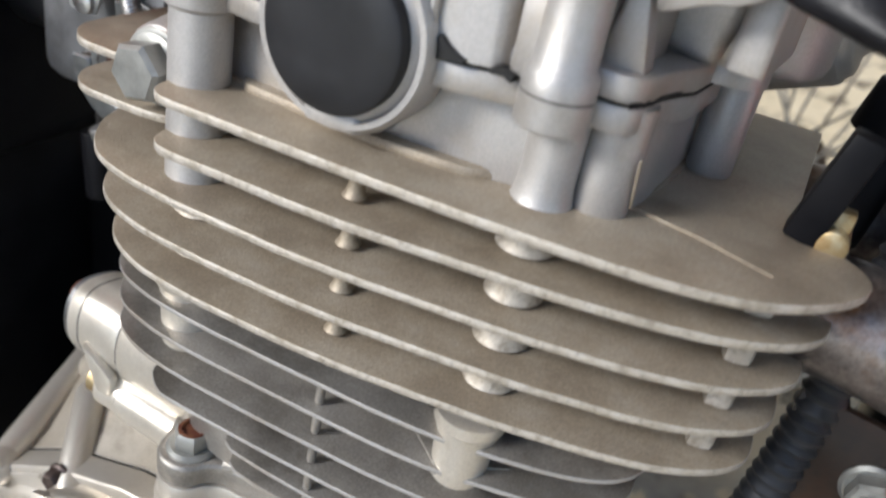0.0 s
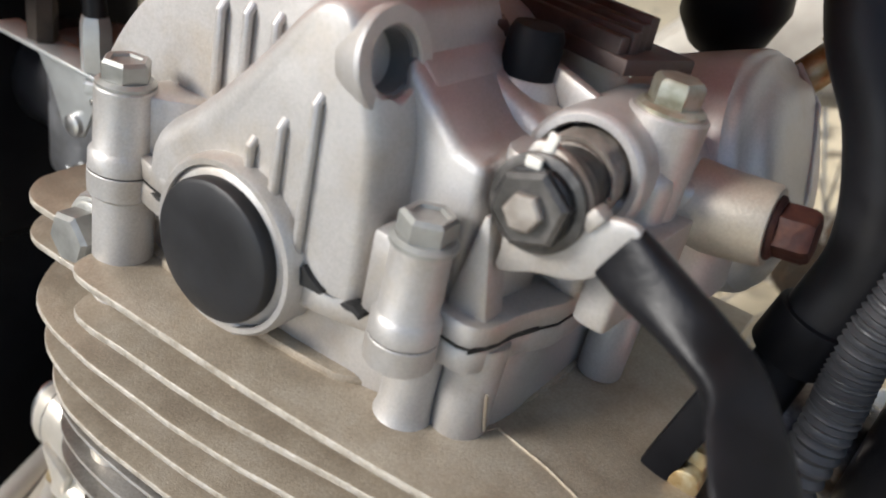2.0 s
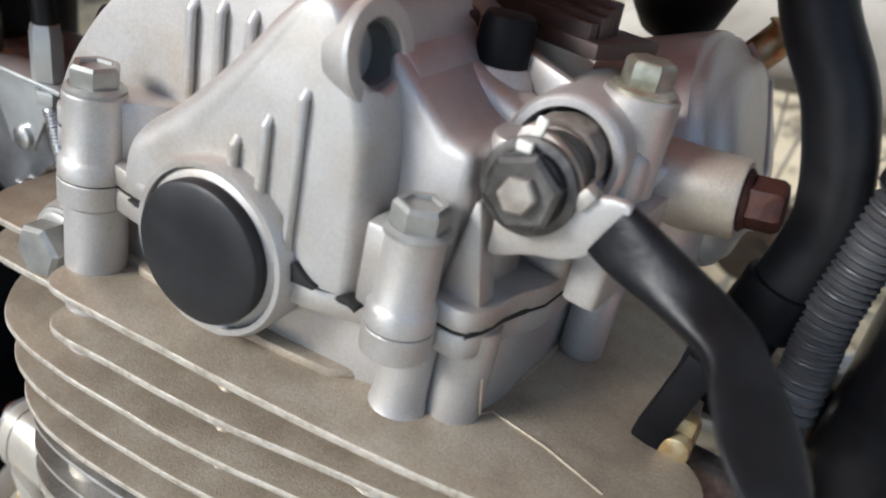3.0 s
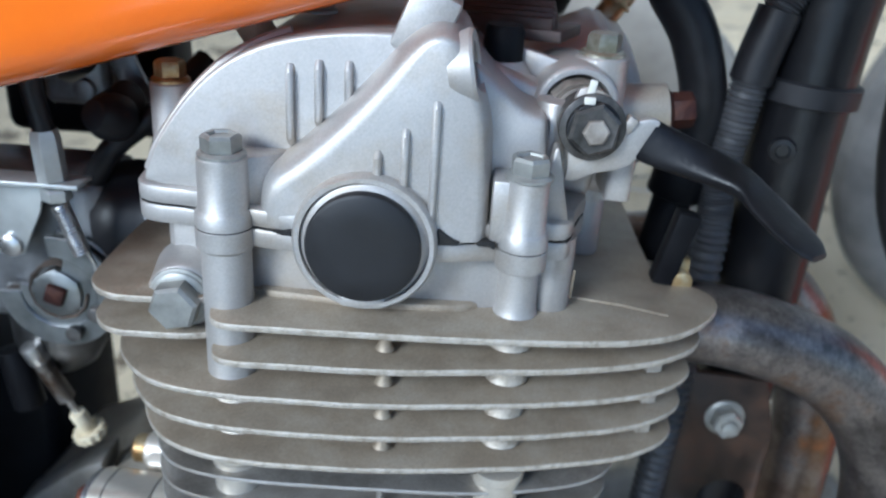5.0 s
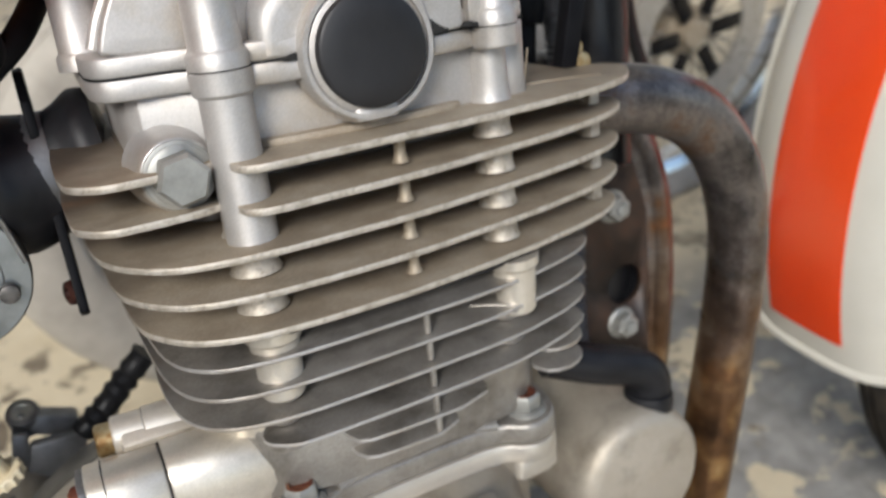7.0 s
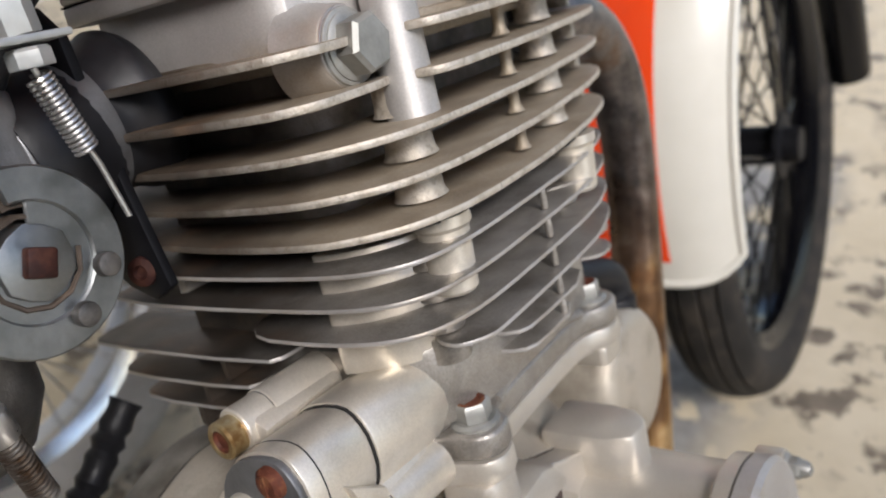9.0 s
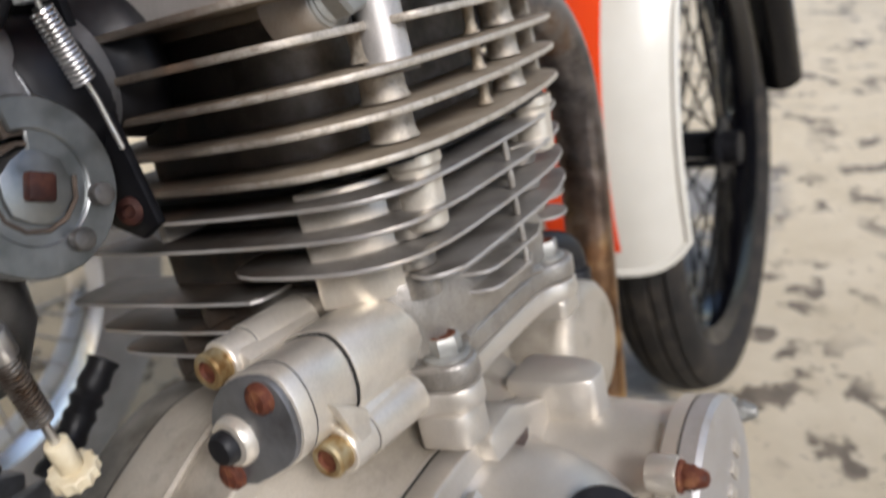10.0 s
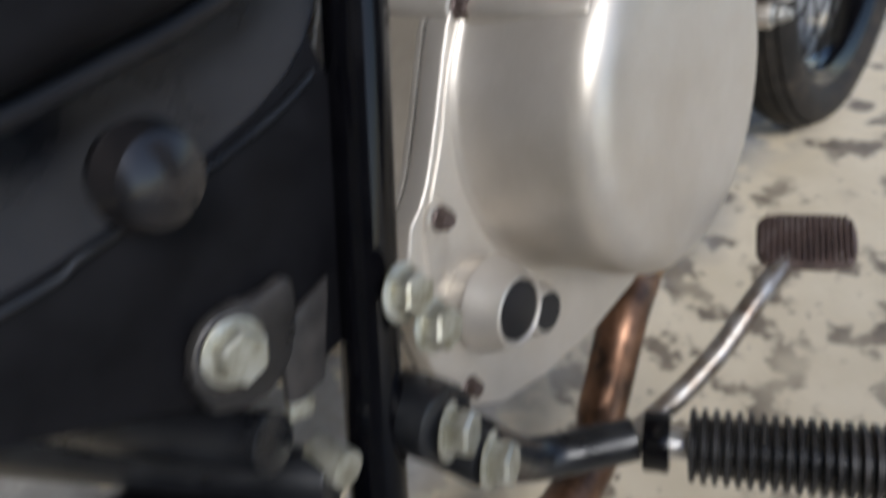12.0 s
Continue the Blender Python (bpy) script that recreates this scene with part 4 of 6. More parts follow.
for z in (-0.1665, -0.1765):
    fin(barrel, close_pts([(0.062, 0.012), (0.0660, 0.0035), (0.0780, 0.0030), (0.0870, 0.0100), (0.0890, 0.0200), (0.0850, 0.0350), (0.066, 0.035)], 1), z, BARREL, 0.0017)
for z, y0, y1 in ((-0.1580, 0.058, 0.175), (-0.1700, 0.074, 0.160), (-0.1800, 0.082, 0.150)):
    fin(barrel, close_pts([(-0.050, y0), (-0.0740, y0), (-0.0810, y0 + 0.006), (-0.0820, y1 - 0.010), (-0.0760, y1), (-0.050, y1)], 1), z, BARREL, 0.0017)
    part("rear_web", prism([(-0.0790, y0 + 0.030), (-0.0790, y0 + 0.0325), (-0.052, y0 + 0.0325), (-0.052, y0 + 0.030)], z - 0.0110, z - 0.0010), BARREL, barrel)
part("corner_wall", prism(close_pts([(-0.0500, 0.0350), (-0.0728, 0.0350), (-0.0738, 0.0322), (-0.0690, 0.0200), (-0.0600, 0.0105), (-0.0500, 0.0060), (-0.0430, 0.0090)], 1), -0.1640, -0.1215, bevel=0.0006), BARE, barrel)
part("rear_web", prism([(-0.0790, 0.0960), (-0.0800, 0.0985), (-0.052, 0.0985), (-0.052, 0.0960)], -0.1335, -0.1245), BARE, barrel)
for k, z in enumerate((-0.1235, -0.1346, -0.1460, -0.1572, -0.1680)):
    part("fin_pin", rod((0.0060, -0.0075, z - 0.0108), (0.0060, -0.0075, z - 0.0015), 0.0014, 10), BARREL, barrel)
    if k < 4:
        part("stud_boss", rod((COL[0][0], 0.0080, z - 0.0108), (COL[0][0], 0.0080, z - 0.0012), 0.0078, 22), BARREL, barrel)
        part("stud_boss", rod((COL[1][0], 0.0090, z - 0.0108), (COL[1][0], 0.0090, z - 0.0012), 0.0074, 22), BARREL, barrel)
for x, lo in ((COL[0][0], -0.1430), (COL[1][0], -0.1400)):
    part("nut_boss", lathe([(0, lo), (0.0066, lo), (0.0076, lo + 0.0012), (0.0086, -0.1215), (0.0098, -0.1200), (0.0098, -0.1165), (0, -0.1165)], (x, -0.0010, 0), (0, 0, 1), 36), BARE, barrel)
    if x > 0:
        part("boss_web", prism([(x - 0.020, 0.004), (x - 0.004, -0.0085), (x + 0.014, 0.004)], lo + 0.002, lo + 0.0060, bevel=0.001), BARREL, barrel)
part("barrel_gasket", prism(close_pts([(-0.070, 0.12), (-0.071, 0.012), (-0.058, -0.0080), (-0.040, -0.0110), (0.052, -0.0080), (0.066, 0.004), (0.074, 0.03), (0.074, 0.12)], 1), -0.1172, -0.1146), GASKET, barrel)

part("barrel_skirt", prism(close_pts([(-0.0660, 0.125), (-0.0660, 0.020), (-0.0560, 0.0060), (-0.0300, 0.0010), (0.0400, 0.0020), (0.0600, 0.0100), (0.0680, 0.0300), (0.0680, 0.125)], 1), -0.1905, -0.1600, bevel=0.002), BARREL, barrel)
# base flange
FLAN = [(-0.072, 0.125), (-0.073, 0.024), (-0.0640, 0.0130), (-0.0605, 0.0060), (-0.0590, -0.0020), (-0.0545, -0.0068), (-0.0480, -0.0080), (-0.0418, -0.0058), (-0.0385, 0.0005), (-0.0300, 0.0038), (0.0280, 0.0045), (0.0400, 0.0020), (0.0450, -0.0030), (0.0530, -0.0055), (0.0620, -0.0020), (0.0665, 0.0060), (0.0700, 0.0240), (0.072, 0.125)]
part("base_flange", prism(close_pts(FLAN, 1), -0.2020, -0.1925, bevel=0.0018, segments=3), BARREL, barrel)
part("flange_skirt", prism(close_pts([(-0.070, 0.125), (-0.070, 0.012), (-0.030, 0.0070), (0.036, 0.0075), (0.066, 0.012), (0.070, 0.125)], 1), -0.1930, -0.1840, bevel=0.002, segments=3), BARREL, barrel)
part("flange_bead", sweep(glide([(-0.034, 0.0040, -0.1926), (-0.020, 0.0055, -0.1905), (0.018, 0.0060, -0.1900), (0.036, 0.0030, -0.1915)], 5), 0.0022, 10), BARREL, barrel)
for x, y in ((-0.0485, 0.0040), (0.0535, 0.0080)):
    part("flange_bolt", hexhead((x, y, -0.1925), (0, 0, 1), 0.0118, 0.0066, 0.0090, 0.25, 0.0020), ZINC, barrel, "zinc-plated flange bolt with a rusty hollow head")
    part("rust_fill", lathe([(0, 0), (0.0050, 0), (0.0052, 0.0012), (0.0040, 0.0014), (0.0034, 0.0004), (0, 0.0003)], (x, y, -0.1855), (0, 0, 1), 20), RUST, barrel, "rust in a bolt head")

# crankcase
case = part("crankcase", join(
    prism(close_pts(FLAN, 1), -0.2120, -0.2026, bevel=0.0018),
    prism(close_pts([(-0.0610, 0.0), (-0.0590, -0.0045), (-0.0480, -0.0068), (-0.0385, -0.0020), (-0.0375, 0.015), (-0.0620, 0.015)], 1), -0.2260, -0.2115, bevel=0.002),
    prism(close_pts([(0.042, 0.0), (0.044, -0.003), (0.062, -0.002), (0.066, 0.006), (0.066, 0.016), (0.042, 0.016)], 1), -0.2200, -0.2115, bevel=0.002),
), CASE, bike, "silver-painted crankcase")
LOW = [(0.000, -0.2400), (0.050, -0.2560), (0.074, -0.2900), (0.074, -0.3500), (0.064, -0.4100), (0.020, -0.4800), (-0.060, -0.5150), (-0.170, -0.5200), (-0.2250, -0.4950), (-0.2430, -0.4400), (-0.2400, -0.3980), (-0.2260, -0.3860), (-0.2160, -0.3630), (-0.2050, -0.3330), (-0.1970, -0.3120), (-0.1840, -0.2970), (-0.1690, -0.2810), (-0.1530, -0.2650), (-0.1350, -0.2540), (-0.1160, -0.2430), (-0.0980, -0.2380), (-0.0750, -0.2300), (-0.0200, -0.2300)]
part("case_half", prism([(p.x, p.y) for p in smoothed([Vector((*q, 0)) for q in LOW], 1)], 0.0137, 0.0170, "y", 0.0006), CASE, case)
HIGH = [(-0.0600, -0.1990), (-0.0850, -0.1960), (-0.1010, -0.1990), (-0.1230, -0.2090), (-0.1410, -0.2190), (-0.1540, -0.2310), (-0.1660, -0.2450), (-0.1850, -0.2740), (-0.2050, -0.3180), (-0.2250, -0.3750), (-0.2400, -0.4300), (-0.2350, -0.5000), (-0.060, -0.5100), (0.060, -0.4600), (0.080, -0.3000), (0.074, -0.2120)]
UPPER = HIGH[:7] + [(-0.1600, -0.2750), (-0.060, -0.3000), (0.060, -0.2800)] + HIGH[14:]
part("gear_housing", prism([(p.x, p.y) for p in smoothed([Vector((x + 0.0010, z - 0.0018, 0)) for x, z in UPPER], 2)], 0.0520, 0.0790, "y", 0.002, 3), DUSTY, case, smooth=60)
HUB = Vector((-0.0900, -0.3700))


def spoke(poly, a):
    """How far an outline (x, z) lies from the housing's middle in the direction a."""
    way, far_ = Vector((math.cos(a), math.sin(a))), 0.0
    for p, q in zip(poly, poly[1:] + poly[:1]):
        p, q = Vector(p) - HUB, Vector(q) - HUB
        det = way.cross(q - p)
        if abs(det) > 1e-12:
            s, u = p.cross(q - p) / det, p.cross(way) / det
            if s > 0 and -1e-6 <= u <= 1 + 1e-6:
                far_ = max(far_, s)
    return far_


rims = [[(p.x, p.y) for p in smoothed([Vector((*q, 0)) for q in pts], rounds)] for pts, rounds in ((HIGH, 2), (LOW, 1))]
bm = bmesh.new()
rings = []
for y, mix, inset in ((0.0790, 0.0, 0.0016), (0.0650, 0.12, 0.0016), (0.0500, 0.36, 0.0012), (0.0360, 0.66, 0.0008), (0.0240, 0.88, 0.0005), (0.0139, 1.0, 0.0003)):
    ring_ = []
    for k in range(160):
        a = 2 * math.pi * k / 160
        r = spoke(rims[0], a) * (1 - mix) + spoke(rims[1], a) * mix - inset
        ring_.append(bm.verts.new((HUB.x + r * math.cos(a), y, HUB.y + r * math.sin(a))))
    rings.append(ring_)
for a, b in zip(rings, rings[1:]):
    for k in range(160):
        bm.faces.new((a[k], a[(k + 1) % 160], b[(k + 1) % 160], b[k]))
bm.faces.new(rings[0][::-1])
bm.faces.new(rings[-1])
part("gear_housing", bm, DUSTY, case, smooth=60)
part("gear_housing", prism([(p.x, p.y) for p in smoothed([Vector((*q, 0)) for q in HIGH], 2)], 0.0785, 0.1090, "y", 0.0012, 2), DUSTY, case)
FAR = [(x * 1.004, z - 0.0005) for x, z in HIGH]
part("case_half", prism([(p.x, p.y) for p in smoothed([Vector((*q, 0)) for q in FAR], 2)], 0.1098, 0.1280, "y", 0.0012, 2), DARKCASE, case, "dark grey far half of the crankcase")
part("case_joint", prism([(p.x, p.y - 0.0006) for p in smoothed([Vector((*q, 0)) for q in HIGH], 2)], 0.1088, 0.1100, "y"), GASKET, case)
part("case_bead", sweep(glide([(-0.0850, 0.078, -0.1962), (-0.1010, 0.078, -0.1990), (-0.1230, 0.078, -0.2090), (-0.1410, 0.078, -0.2190), (-0.1540, 0.078, -0.2310), (-0.1660, 0.078, -0.2450), (-0.1850, 0.078, -0.2740), (-0.2050, 0.078, -0.3180)], 6), 0.0016, 10), DUSTY, case)
part("flywheel_bulge", lathe([(0, 0), (0.0300, 0), (0.0345, 0.0012), (0.0385, 0.005), (0.0400, 0.012), (0.0410, 0.085), (0, 0.085)], (0.1345, 0.026, -0.2780), (0, 1, 0), 48), DUSTY, case)
part("screw_tunnel", rod((-0.1345, 0.0370, -0.2360), (-0.1040, -0.0030, -0.2490), 0.0068, 26, 0.0015), CASE, case)
part("screw_tunnel", rod((-0.1740, 0.0770, -0.2520), (-0.1505, -0.0010, -0.2650), 0.0070, 26, 0.0015), CASE, case)
for (x, z), y0, y1, r in (((-0.1895, -0.3108), 0.0560, 0.0012, 0.0080), ((-0.2203, -0.3961), 0.050, -0.0020, 0.0085)):
    part("screw_tunnel", rod((x, y0, z), (x, y1, z), r, 26, 0.0015), CASE, case)
part("dome_screw", lathe([(0.0079, -0.006), (0.0079, 0.0), (0.0074, 0.0026), (0.0058, 0.0054), (0.0032, 0.0072), (0, 0.0078)], (-0.1508, -0.0005, -0.2643), (0.42, -0.88, -0.2), 28), CASE, case)
part("dome_screw", lathe([(0.0075, 0), (0.0066, 0.003), (0.0045, 0.0058), (0, 0.0068)], (-0.1840, 0.0800, -0.2700), (-0.5, -0.8, 0.3), 24), CASE, case)

# clutch cover
clutch = part("clutch_cover", prism([(p.x, p.y) for p in smoothed([Vector((*q, 0)) for q in LOW], 1)], 0.0005, 0.0132, "y", 0.0014, 3), CASE, bike, "satin silver clutch cover with a deep round bulge")
part("cover_gasket", prism([(p.x * 0.999, p.y * 1.001) for p in smoothed([Vector((*q, 0)) for q in LOW], 1)], 0.0131, 0.0138, "y"), GASKET, clutch)
DOME = (-0.1040, -0.3620)
DR = 0.0960
SKIRT = [(p.x, p.y) for p in smoothed([Vector((*q, 0)) for q in [(DOME[0] + DR * math.cos(radians(a)), DOME[1] + DR * math.sin(radians(a))) for a in range(122, 376, 12)] + [(0.0060, -0.3000), (0.0080, -0.2680), (-0.0200, -0.2440), (-0.0580, -0.2430), (-0.0930, -0.2530), (-0.1280, -0.2660)]], 2)]


def reach(poly, a):
    """How far an outline lies from the dome's middle in the direction a."""
    dx, dz, best = math.cos(a), math.sin(a), DR
    for (x0, z0), (x1, z1) in zip(poly, poly[1:] + poly[:1]):
        x0, z0, x1, z1 = x0 - DOME[0], z0 - DOME[1], x1 - DOME[0], z1 - DOME[1]
        det = dx * (z1 - z0) - dz * (x1 - x0)
        if abs(det) > 1e-12:
            s, u = (x0 * (z1 - z0) - z0 * (x1 - x0)) / det, (x0 * dz - z0 * dx) / det
            if s > 0 and -1e-6 <= u <= 1 + 1e-6:
                best = s
    return best


bm = bmesh.new()
N = 144
skirt = [reach(SKIRT, 2 * math.pi * k / N) for k in range(N)]
levels = []
for y, blend, inset in ((0.0030, 0, -0.0050), (0.0008, 0, -0.0045), (-0.0008, 0, -0.0022), (-0.0040, 0.0, -0.0006), (-0.0140, 0.0, 0.0002), (-0.0300, 0.10, 0.0010), (-0.0440, 0.26, 0.0020), (-0.0520, 0.42, 0.0030), (-0.0570, 0.56, 0.0042), (-0.0610, 0.70, 0.0064), (-0.0640, 0.82, 0.0094), (-0.0663, 0.91, 0.0130), (-0.0680, 0.97, 0.0172), (-0.0690, 1.0, 0.0225), (-0.0697, 1.0, 0.0300), (-0.0704, 1.0, 0.0480), (-0.0709, 1.0, 0.0850)):
    ring_ = []
    for k in range(N):
        r = skirt[k] * (1 - blend) + DR * blend - inset
        ring_.append(bm.verts.new((DOME[0] + r * math.cos(2 * math.pi * k / N), y, DOME[1] + r * math.sin(2 * math.pi * k / N))))
    levels.append(ring_)
for a, b in zip(levels, levels[1:]):
    for k in range(N):
        bm.faces.new((a[k], a[(k + 1) % N], b[(k + 1) % N], b[k]))
bm.faces.new(levels[-1])
part("clutch_bulge", bm, CASE, clutch, smooth=60)
part("screw_ridge", rod((-0.1850, 0.0020, -0.3125), (-0.1760, -0.0580, -0.3150), 0.0070, 26, 0.003), CASE, clutch)
part("flange_ridge", sweep(glide([(-0.1240, 0.0005, -0.2530), (-0.1500, 0.0005, -0.2680), (-0.1660, 0.0005, -0.2830), (-0.1810, 0.0005, -0.2990), (-0.2000, 0.0005, -0.3330), (-0.2110, 0.0005, -0.3640), (-0.2220, 0.0005, -0.3880)], 6), 0.0012, 10), CASE, clutch)
part("top_step", prism(close_pts([(-0.046, -0.2400), (-0.050, -0.2255), (-0.022, -0.2235), (-0.012, -0.2400)], 1), -0.0070, 0.0130, "y", 0.003, 2), CASE, clutch)
FIL = (0.0237, -0.2960)
part("filter_housing", lathe([(0, 0), (0.0430, 0.0), (0.0415, 0.030), (0.0410, 0.0610), (0.0455, 0.0630), (0.0455, 0.0692), (0, 0.0692)], (FIL[0], 0.0100, FIL[1]), (0, -1, 0), 64), CASE, clutch)
part("filter_web", prism(close_pts([(0.012, 0.020), (0.012, -0.020), (0.030, -0.024), (0.040, -0.012), (0.040, 0.020)], 1), -0.258, -0.236, bevel=0.003), CASE, clutch)
cap = part("filter_cap", lathe([(0, 0), (0.0450, 0.0), (0.0458, 0.0008), (0.0458, 0.0075), (0.0440, 0.0098), (0.0300, 0.0106), (0, 0.0112)], (FIL[0], -0.0598, FIL[1]), (0, -1, 0), 72), SILVER, clutch, "round silver oil filter cap")
part("cap_gasket", lathe([(0, 0), (0.0444, 0), (0.0444, 0.0022), (0, 0.0022)], (FIL[0], -0.0578, FIL[1]), (0, -1, 0), 64), GASKET, clutch)
for (x, z), m in (((0.0730, -0.2800), ZINC), ((-0.0130, -0.2590), RUST), ((0.0090, -0.3460), ZINC)):
    part("cap_ear", rod((x, -0.0520, z), (x, -0.0640, z), 0.0078, 24), CASE, clutch)
    part("cap_nut", join(hexhead((x, -0.0640, z), (0, -1, 0), 0.0090, 0.0050, 0.0066, 0.2), lathe([(0.0042, 0), (0.0040, 0.003), (0.0028, 0.0055), (0, 0.0066)], (x, -0.0690, z), (0, -1, 0), 20)), m, clutch, "acorn nut, copper-brown with rust" if m is RUST else "bright acorn nut")
for k in range(6):
    a = Vector((FIL[0] - 0.0190 + 0.0076 * k, -0.0709 - 0.0002 * (2.5 - abs(k - 2.5)), FIL[1] - 0.0160 + 0.0062 * k))
    part("raised_mark", moved(box((-0.0027, -0.0011, -0.0050), (0.0027, 0.0011, 0.0050), 0.0005), Matrix.Translation(a) @ pose(0, 0, 0, 0, -39, 0)), CASE, cap)
for x, y, z in ((-0.0216, 0.0010, -0.2417), (-0.1124, 0.0010, -0.2453), (-0.1895, 0.0010, -0.3108), (-0.2203, -0.0020, -0.3961), (-0.2100, 0.0010, -0.4900), (0.0200, 0.0010, -0.4350)):
    part("cover_screw", hexhead((x, y, z), (0, -1, 0), 0.0082, 0.0048, 0.0058, 0.2, 0.0006), BROWN, clutch, "dull brown flange screw")
# oil filler
FC = Vector((-0.0520, -0.0480, -0.2570))
FW = Vector((-0.35, -0.45, 0.82)).normalized()
part("filler_neck", lathe([(0, -0.020), (0.0185, -0.020), (0.0160, -0.004), (0.0155, 0.0), (0, 0.0)], FC, FW, 40), CASE, clutch)
GX = Vector((0.75, -0.65, 0.0))
GX = (GX - FW * GX.dot(FW)).normalized()
GRIP = Matrix.Translation(FC + FW * 0.004) @ Matrix((GX, FW.cross(GX), FW)).transposed().to_4x4()
filler = part("oil_filler_cap", lathe([(0, 0), (0.0150, 0), (0.0152, 0.0030), (0.0142, 0.0042), (0, 0.0046)], FC + FW * 0.0004, FW, 44), RUBBER, clutch, "black plastic oil filler cap with a finger grip")
part("grip", moved(prism([(-0.0146, 0), (-0.0135, 0.0060), (0.0, 0.0078), (0.0135, 0.0060), (0.0146, 0)], -0.0036, 0.0036, "y", 0.0018, 3), GRIP), RUBBER, filler)
part("printed_bar", moved(box((-0.0070, -0.0014, 0.0), (0.0070, 0.0014, 0.0009)), GRIP @ pose(0, -0.0090, 0)), GREYHOSE, filler)
# capacity plate
U = Vector((0.985, 0.12, 0.12)).normalized()
Nn = Vector((0.058, -0.891, 0.418))
Nn = (Nn - U * Nn.dot(U)).normalized()
Vv = Nn.cross(U)
PL = Matrix.Translation((-0.0879, -0.0141, -0.2463)) @ Matrix((U, Vv, Nn)).transposed().to_4x4()
part("plate_pad", moved(lathe([(0, -0.0004), (0.0225, -0.0006), (0.0248, -0.0014), (0.0266, -0.0034), (0.0280, -0.0070), (0.0290, -0.0140), (0.0300, -0.0300)], (0, 0, 0), (0, 0, 1), 48), PL @ Matrix.Diagonal((0.96, 0.42, 1, 1))), CASE, clutch, smooth=60)
plate = part("capacity_plate", moved(box((-0.0225, -0.0082, -0.004), (0.0225, 0.0082, 0.0006), 0.0005), PL), CASE, clutch, "raised cast oil capacity plate")


def lettering(text, size, m, mat, parent, depth=0.0008):
    c = bpy.data.curves.new("text", "FONT")
    c.body, c.size, c.extrude, c.align_x, c.align_y = text, size, depth, "CENTER", "CENTER"
    tmp = bpy.data.objects.new("text", c)
    me = bpy.data.meshes.new_from_object(tmp)
    bpy.data.objects.remove(tmp)
    me.transform(m)
    me.materials.append(mat)
    ob = new("lettering", me)
    ob.parent = parent
    return ob


lettering("1400", 0.0150, PL @ pose(-0.0045, 0, 0.0012), CASE, plate)
lettering("ml", 0.0078, PL @ pose(0.0162, 0.0020, 0.0012), CASE, plate)
# kick shaft bosses and lower studs
part("kick_boss", lathe([(0, -0.030), (0.0200, -0.030), (0.0185, -0.004), (0.0172, 0.0), (0.0150, 0.0), (0, -0.0004)], (-0.2020, -0.0260, -0.4440), (0, -1, 0), 40), CASE, clutch)
part("kick_plug", lathe([(0.0148, 0), (0.0146, 0.002), (0.012, 0.0028), (0, 0.003)], (-0.2020, -0.0255, -0.4440), (0, -1, 0), 36), RUBBER, clutch, "dark plug in the shaft boss")
part("boss_rim", lathe([(0.0150, 0), (0.0154, 0.0018), (0.0164, 0.0026), (0.0178, 0.0020), (0.0190, -0.002), (0.0215, -0.0075), (0.0240, -0.0140)], (-0.2020, -0.0262, -0.4440), (0, -1, 0), 44), CASE, clutch)
part("hole_rim", lathe([(0.0100, 0.0005), (0.0106, 0.0012), (0.0116, 0.0006), (0.0130, -0.004), (0.0150, -0.014), (0.0170, -0.030)], (-0.1780, -0.0262, -0.4560), (0, -1, 0), 36), CASE, clutch)
# Flat black disc: the hole's inner shade as colour, with no depth.
part("kick_hole_disc", lathe([(0, 0), (0.0098, 0), (0.0098, 0.0016), (0, 0.0016)], (-0.1780, -0.0262, -0.4560), (0, -1, 0), 30), GASKET, clutch, "black disc standing for the shaded inside of a hole beside the boss")
part("cast_grille", join(*[moved(box((-0.010, -0.0016, -0.0009), (0.010, 0.0016, 0.0009), 0.0004), pose(-0.222, 0.0004, -0.405 - 0.0042 * k, 0, 35, 0)) for k in range(6)]), CASE, clutch)
# cam chain tensioner
TW = Vector((-1.0, 0.04, 0.02)).normalized()
TEN = [(0.0300, -0.1640), (0.0200, -0.1632), (0.0150, -0.1668), (0.0118, -0.1740), (0.0116, -0.1850), (0.0170, -0.1945), (0.0290, -0.2010), (0.0400, -0.2062), (0.0490, -0.2040), (0.0510, -0.1960), (0.0512, -0.1850), (0.0470, -0.1745), (0.0390, -0.1672)]


def along(outline, x0, x1, bevel, grow=1.0, round_=1):
    """An outline (y, z) of the tensioner pushed out along its axis."""
    mid = Vector((0.0315, -0.1850))
    pts = [(p.x, p.y) for p in smoothed([Vector((mid.x + grow * (y - mid.x), mid.y + grow * (z - mid.y), 0)) for y, z in outline], round_)]
    bm = prism(pts, x0, x1, "x", bevel, 2)
    for v in bm.verts:
        v.co.y -= 0.04 * (v.co.x + 0.1175)
        v.co.z -= 0.02 * (v.co.x + 0.1175)
    return bm


tens = part("chain_tensioner", along(TEN, -0.1186, -0.0920, 0.0009, 1.0), BARE, bike, "silver cam chain tensioner with a round end cap")
part("tensioner_body", along(TEN, -0.0915, -0.0500, 0.0012, 1.06), BARE, tens)
part("joint_line", along(TEN, -0.0921, -0.0914, 0.0, 1.02), GASKET, tens)
part("joint_line", along(TEN, -0.1126, -0.1121, 0.0, 1.004), GASKET, tens)
part("end_cap", along(TEN, -0.1212, -0.1184, 0.0007, 0.955), CARBGREY, tens, "grey steel end plate")
A0 = Vector((-0.1205, 0.0390, -0.1872))
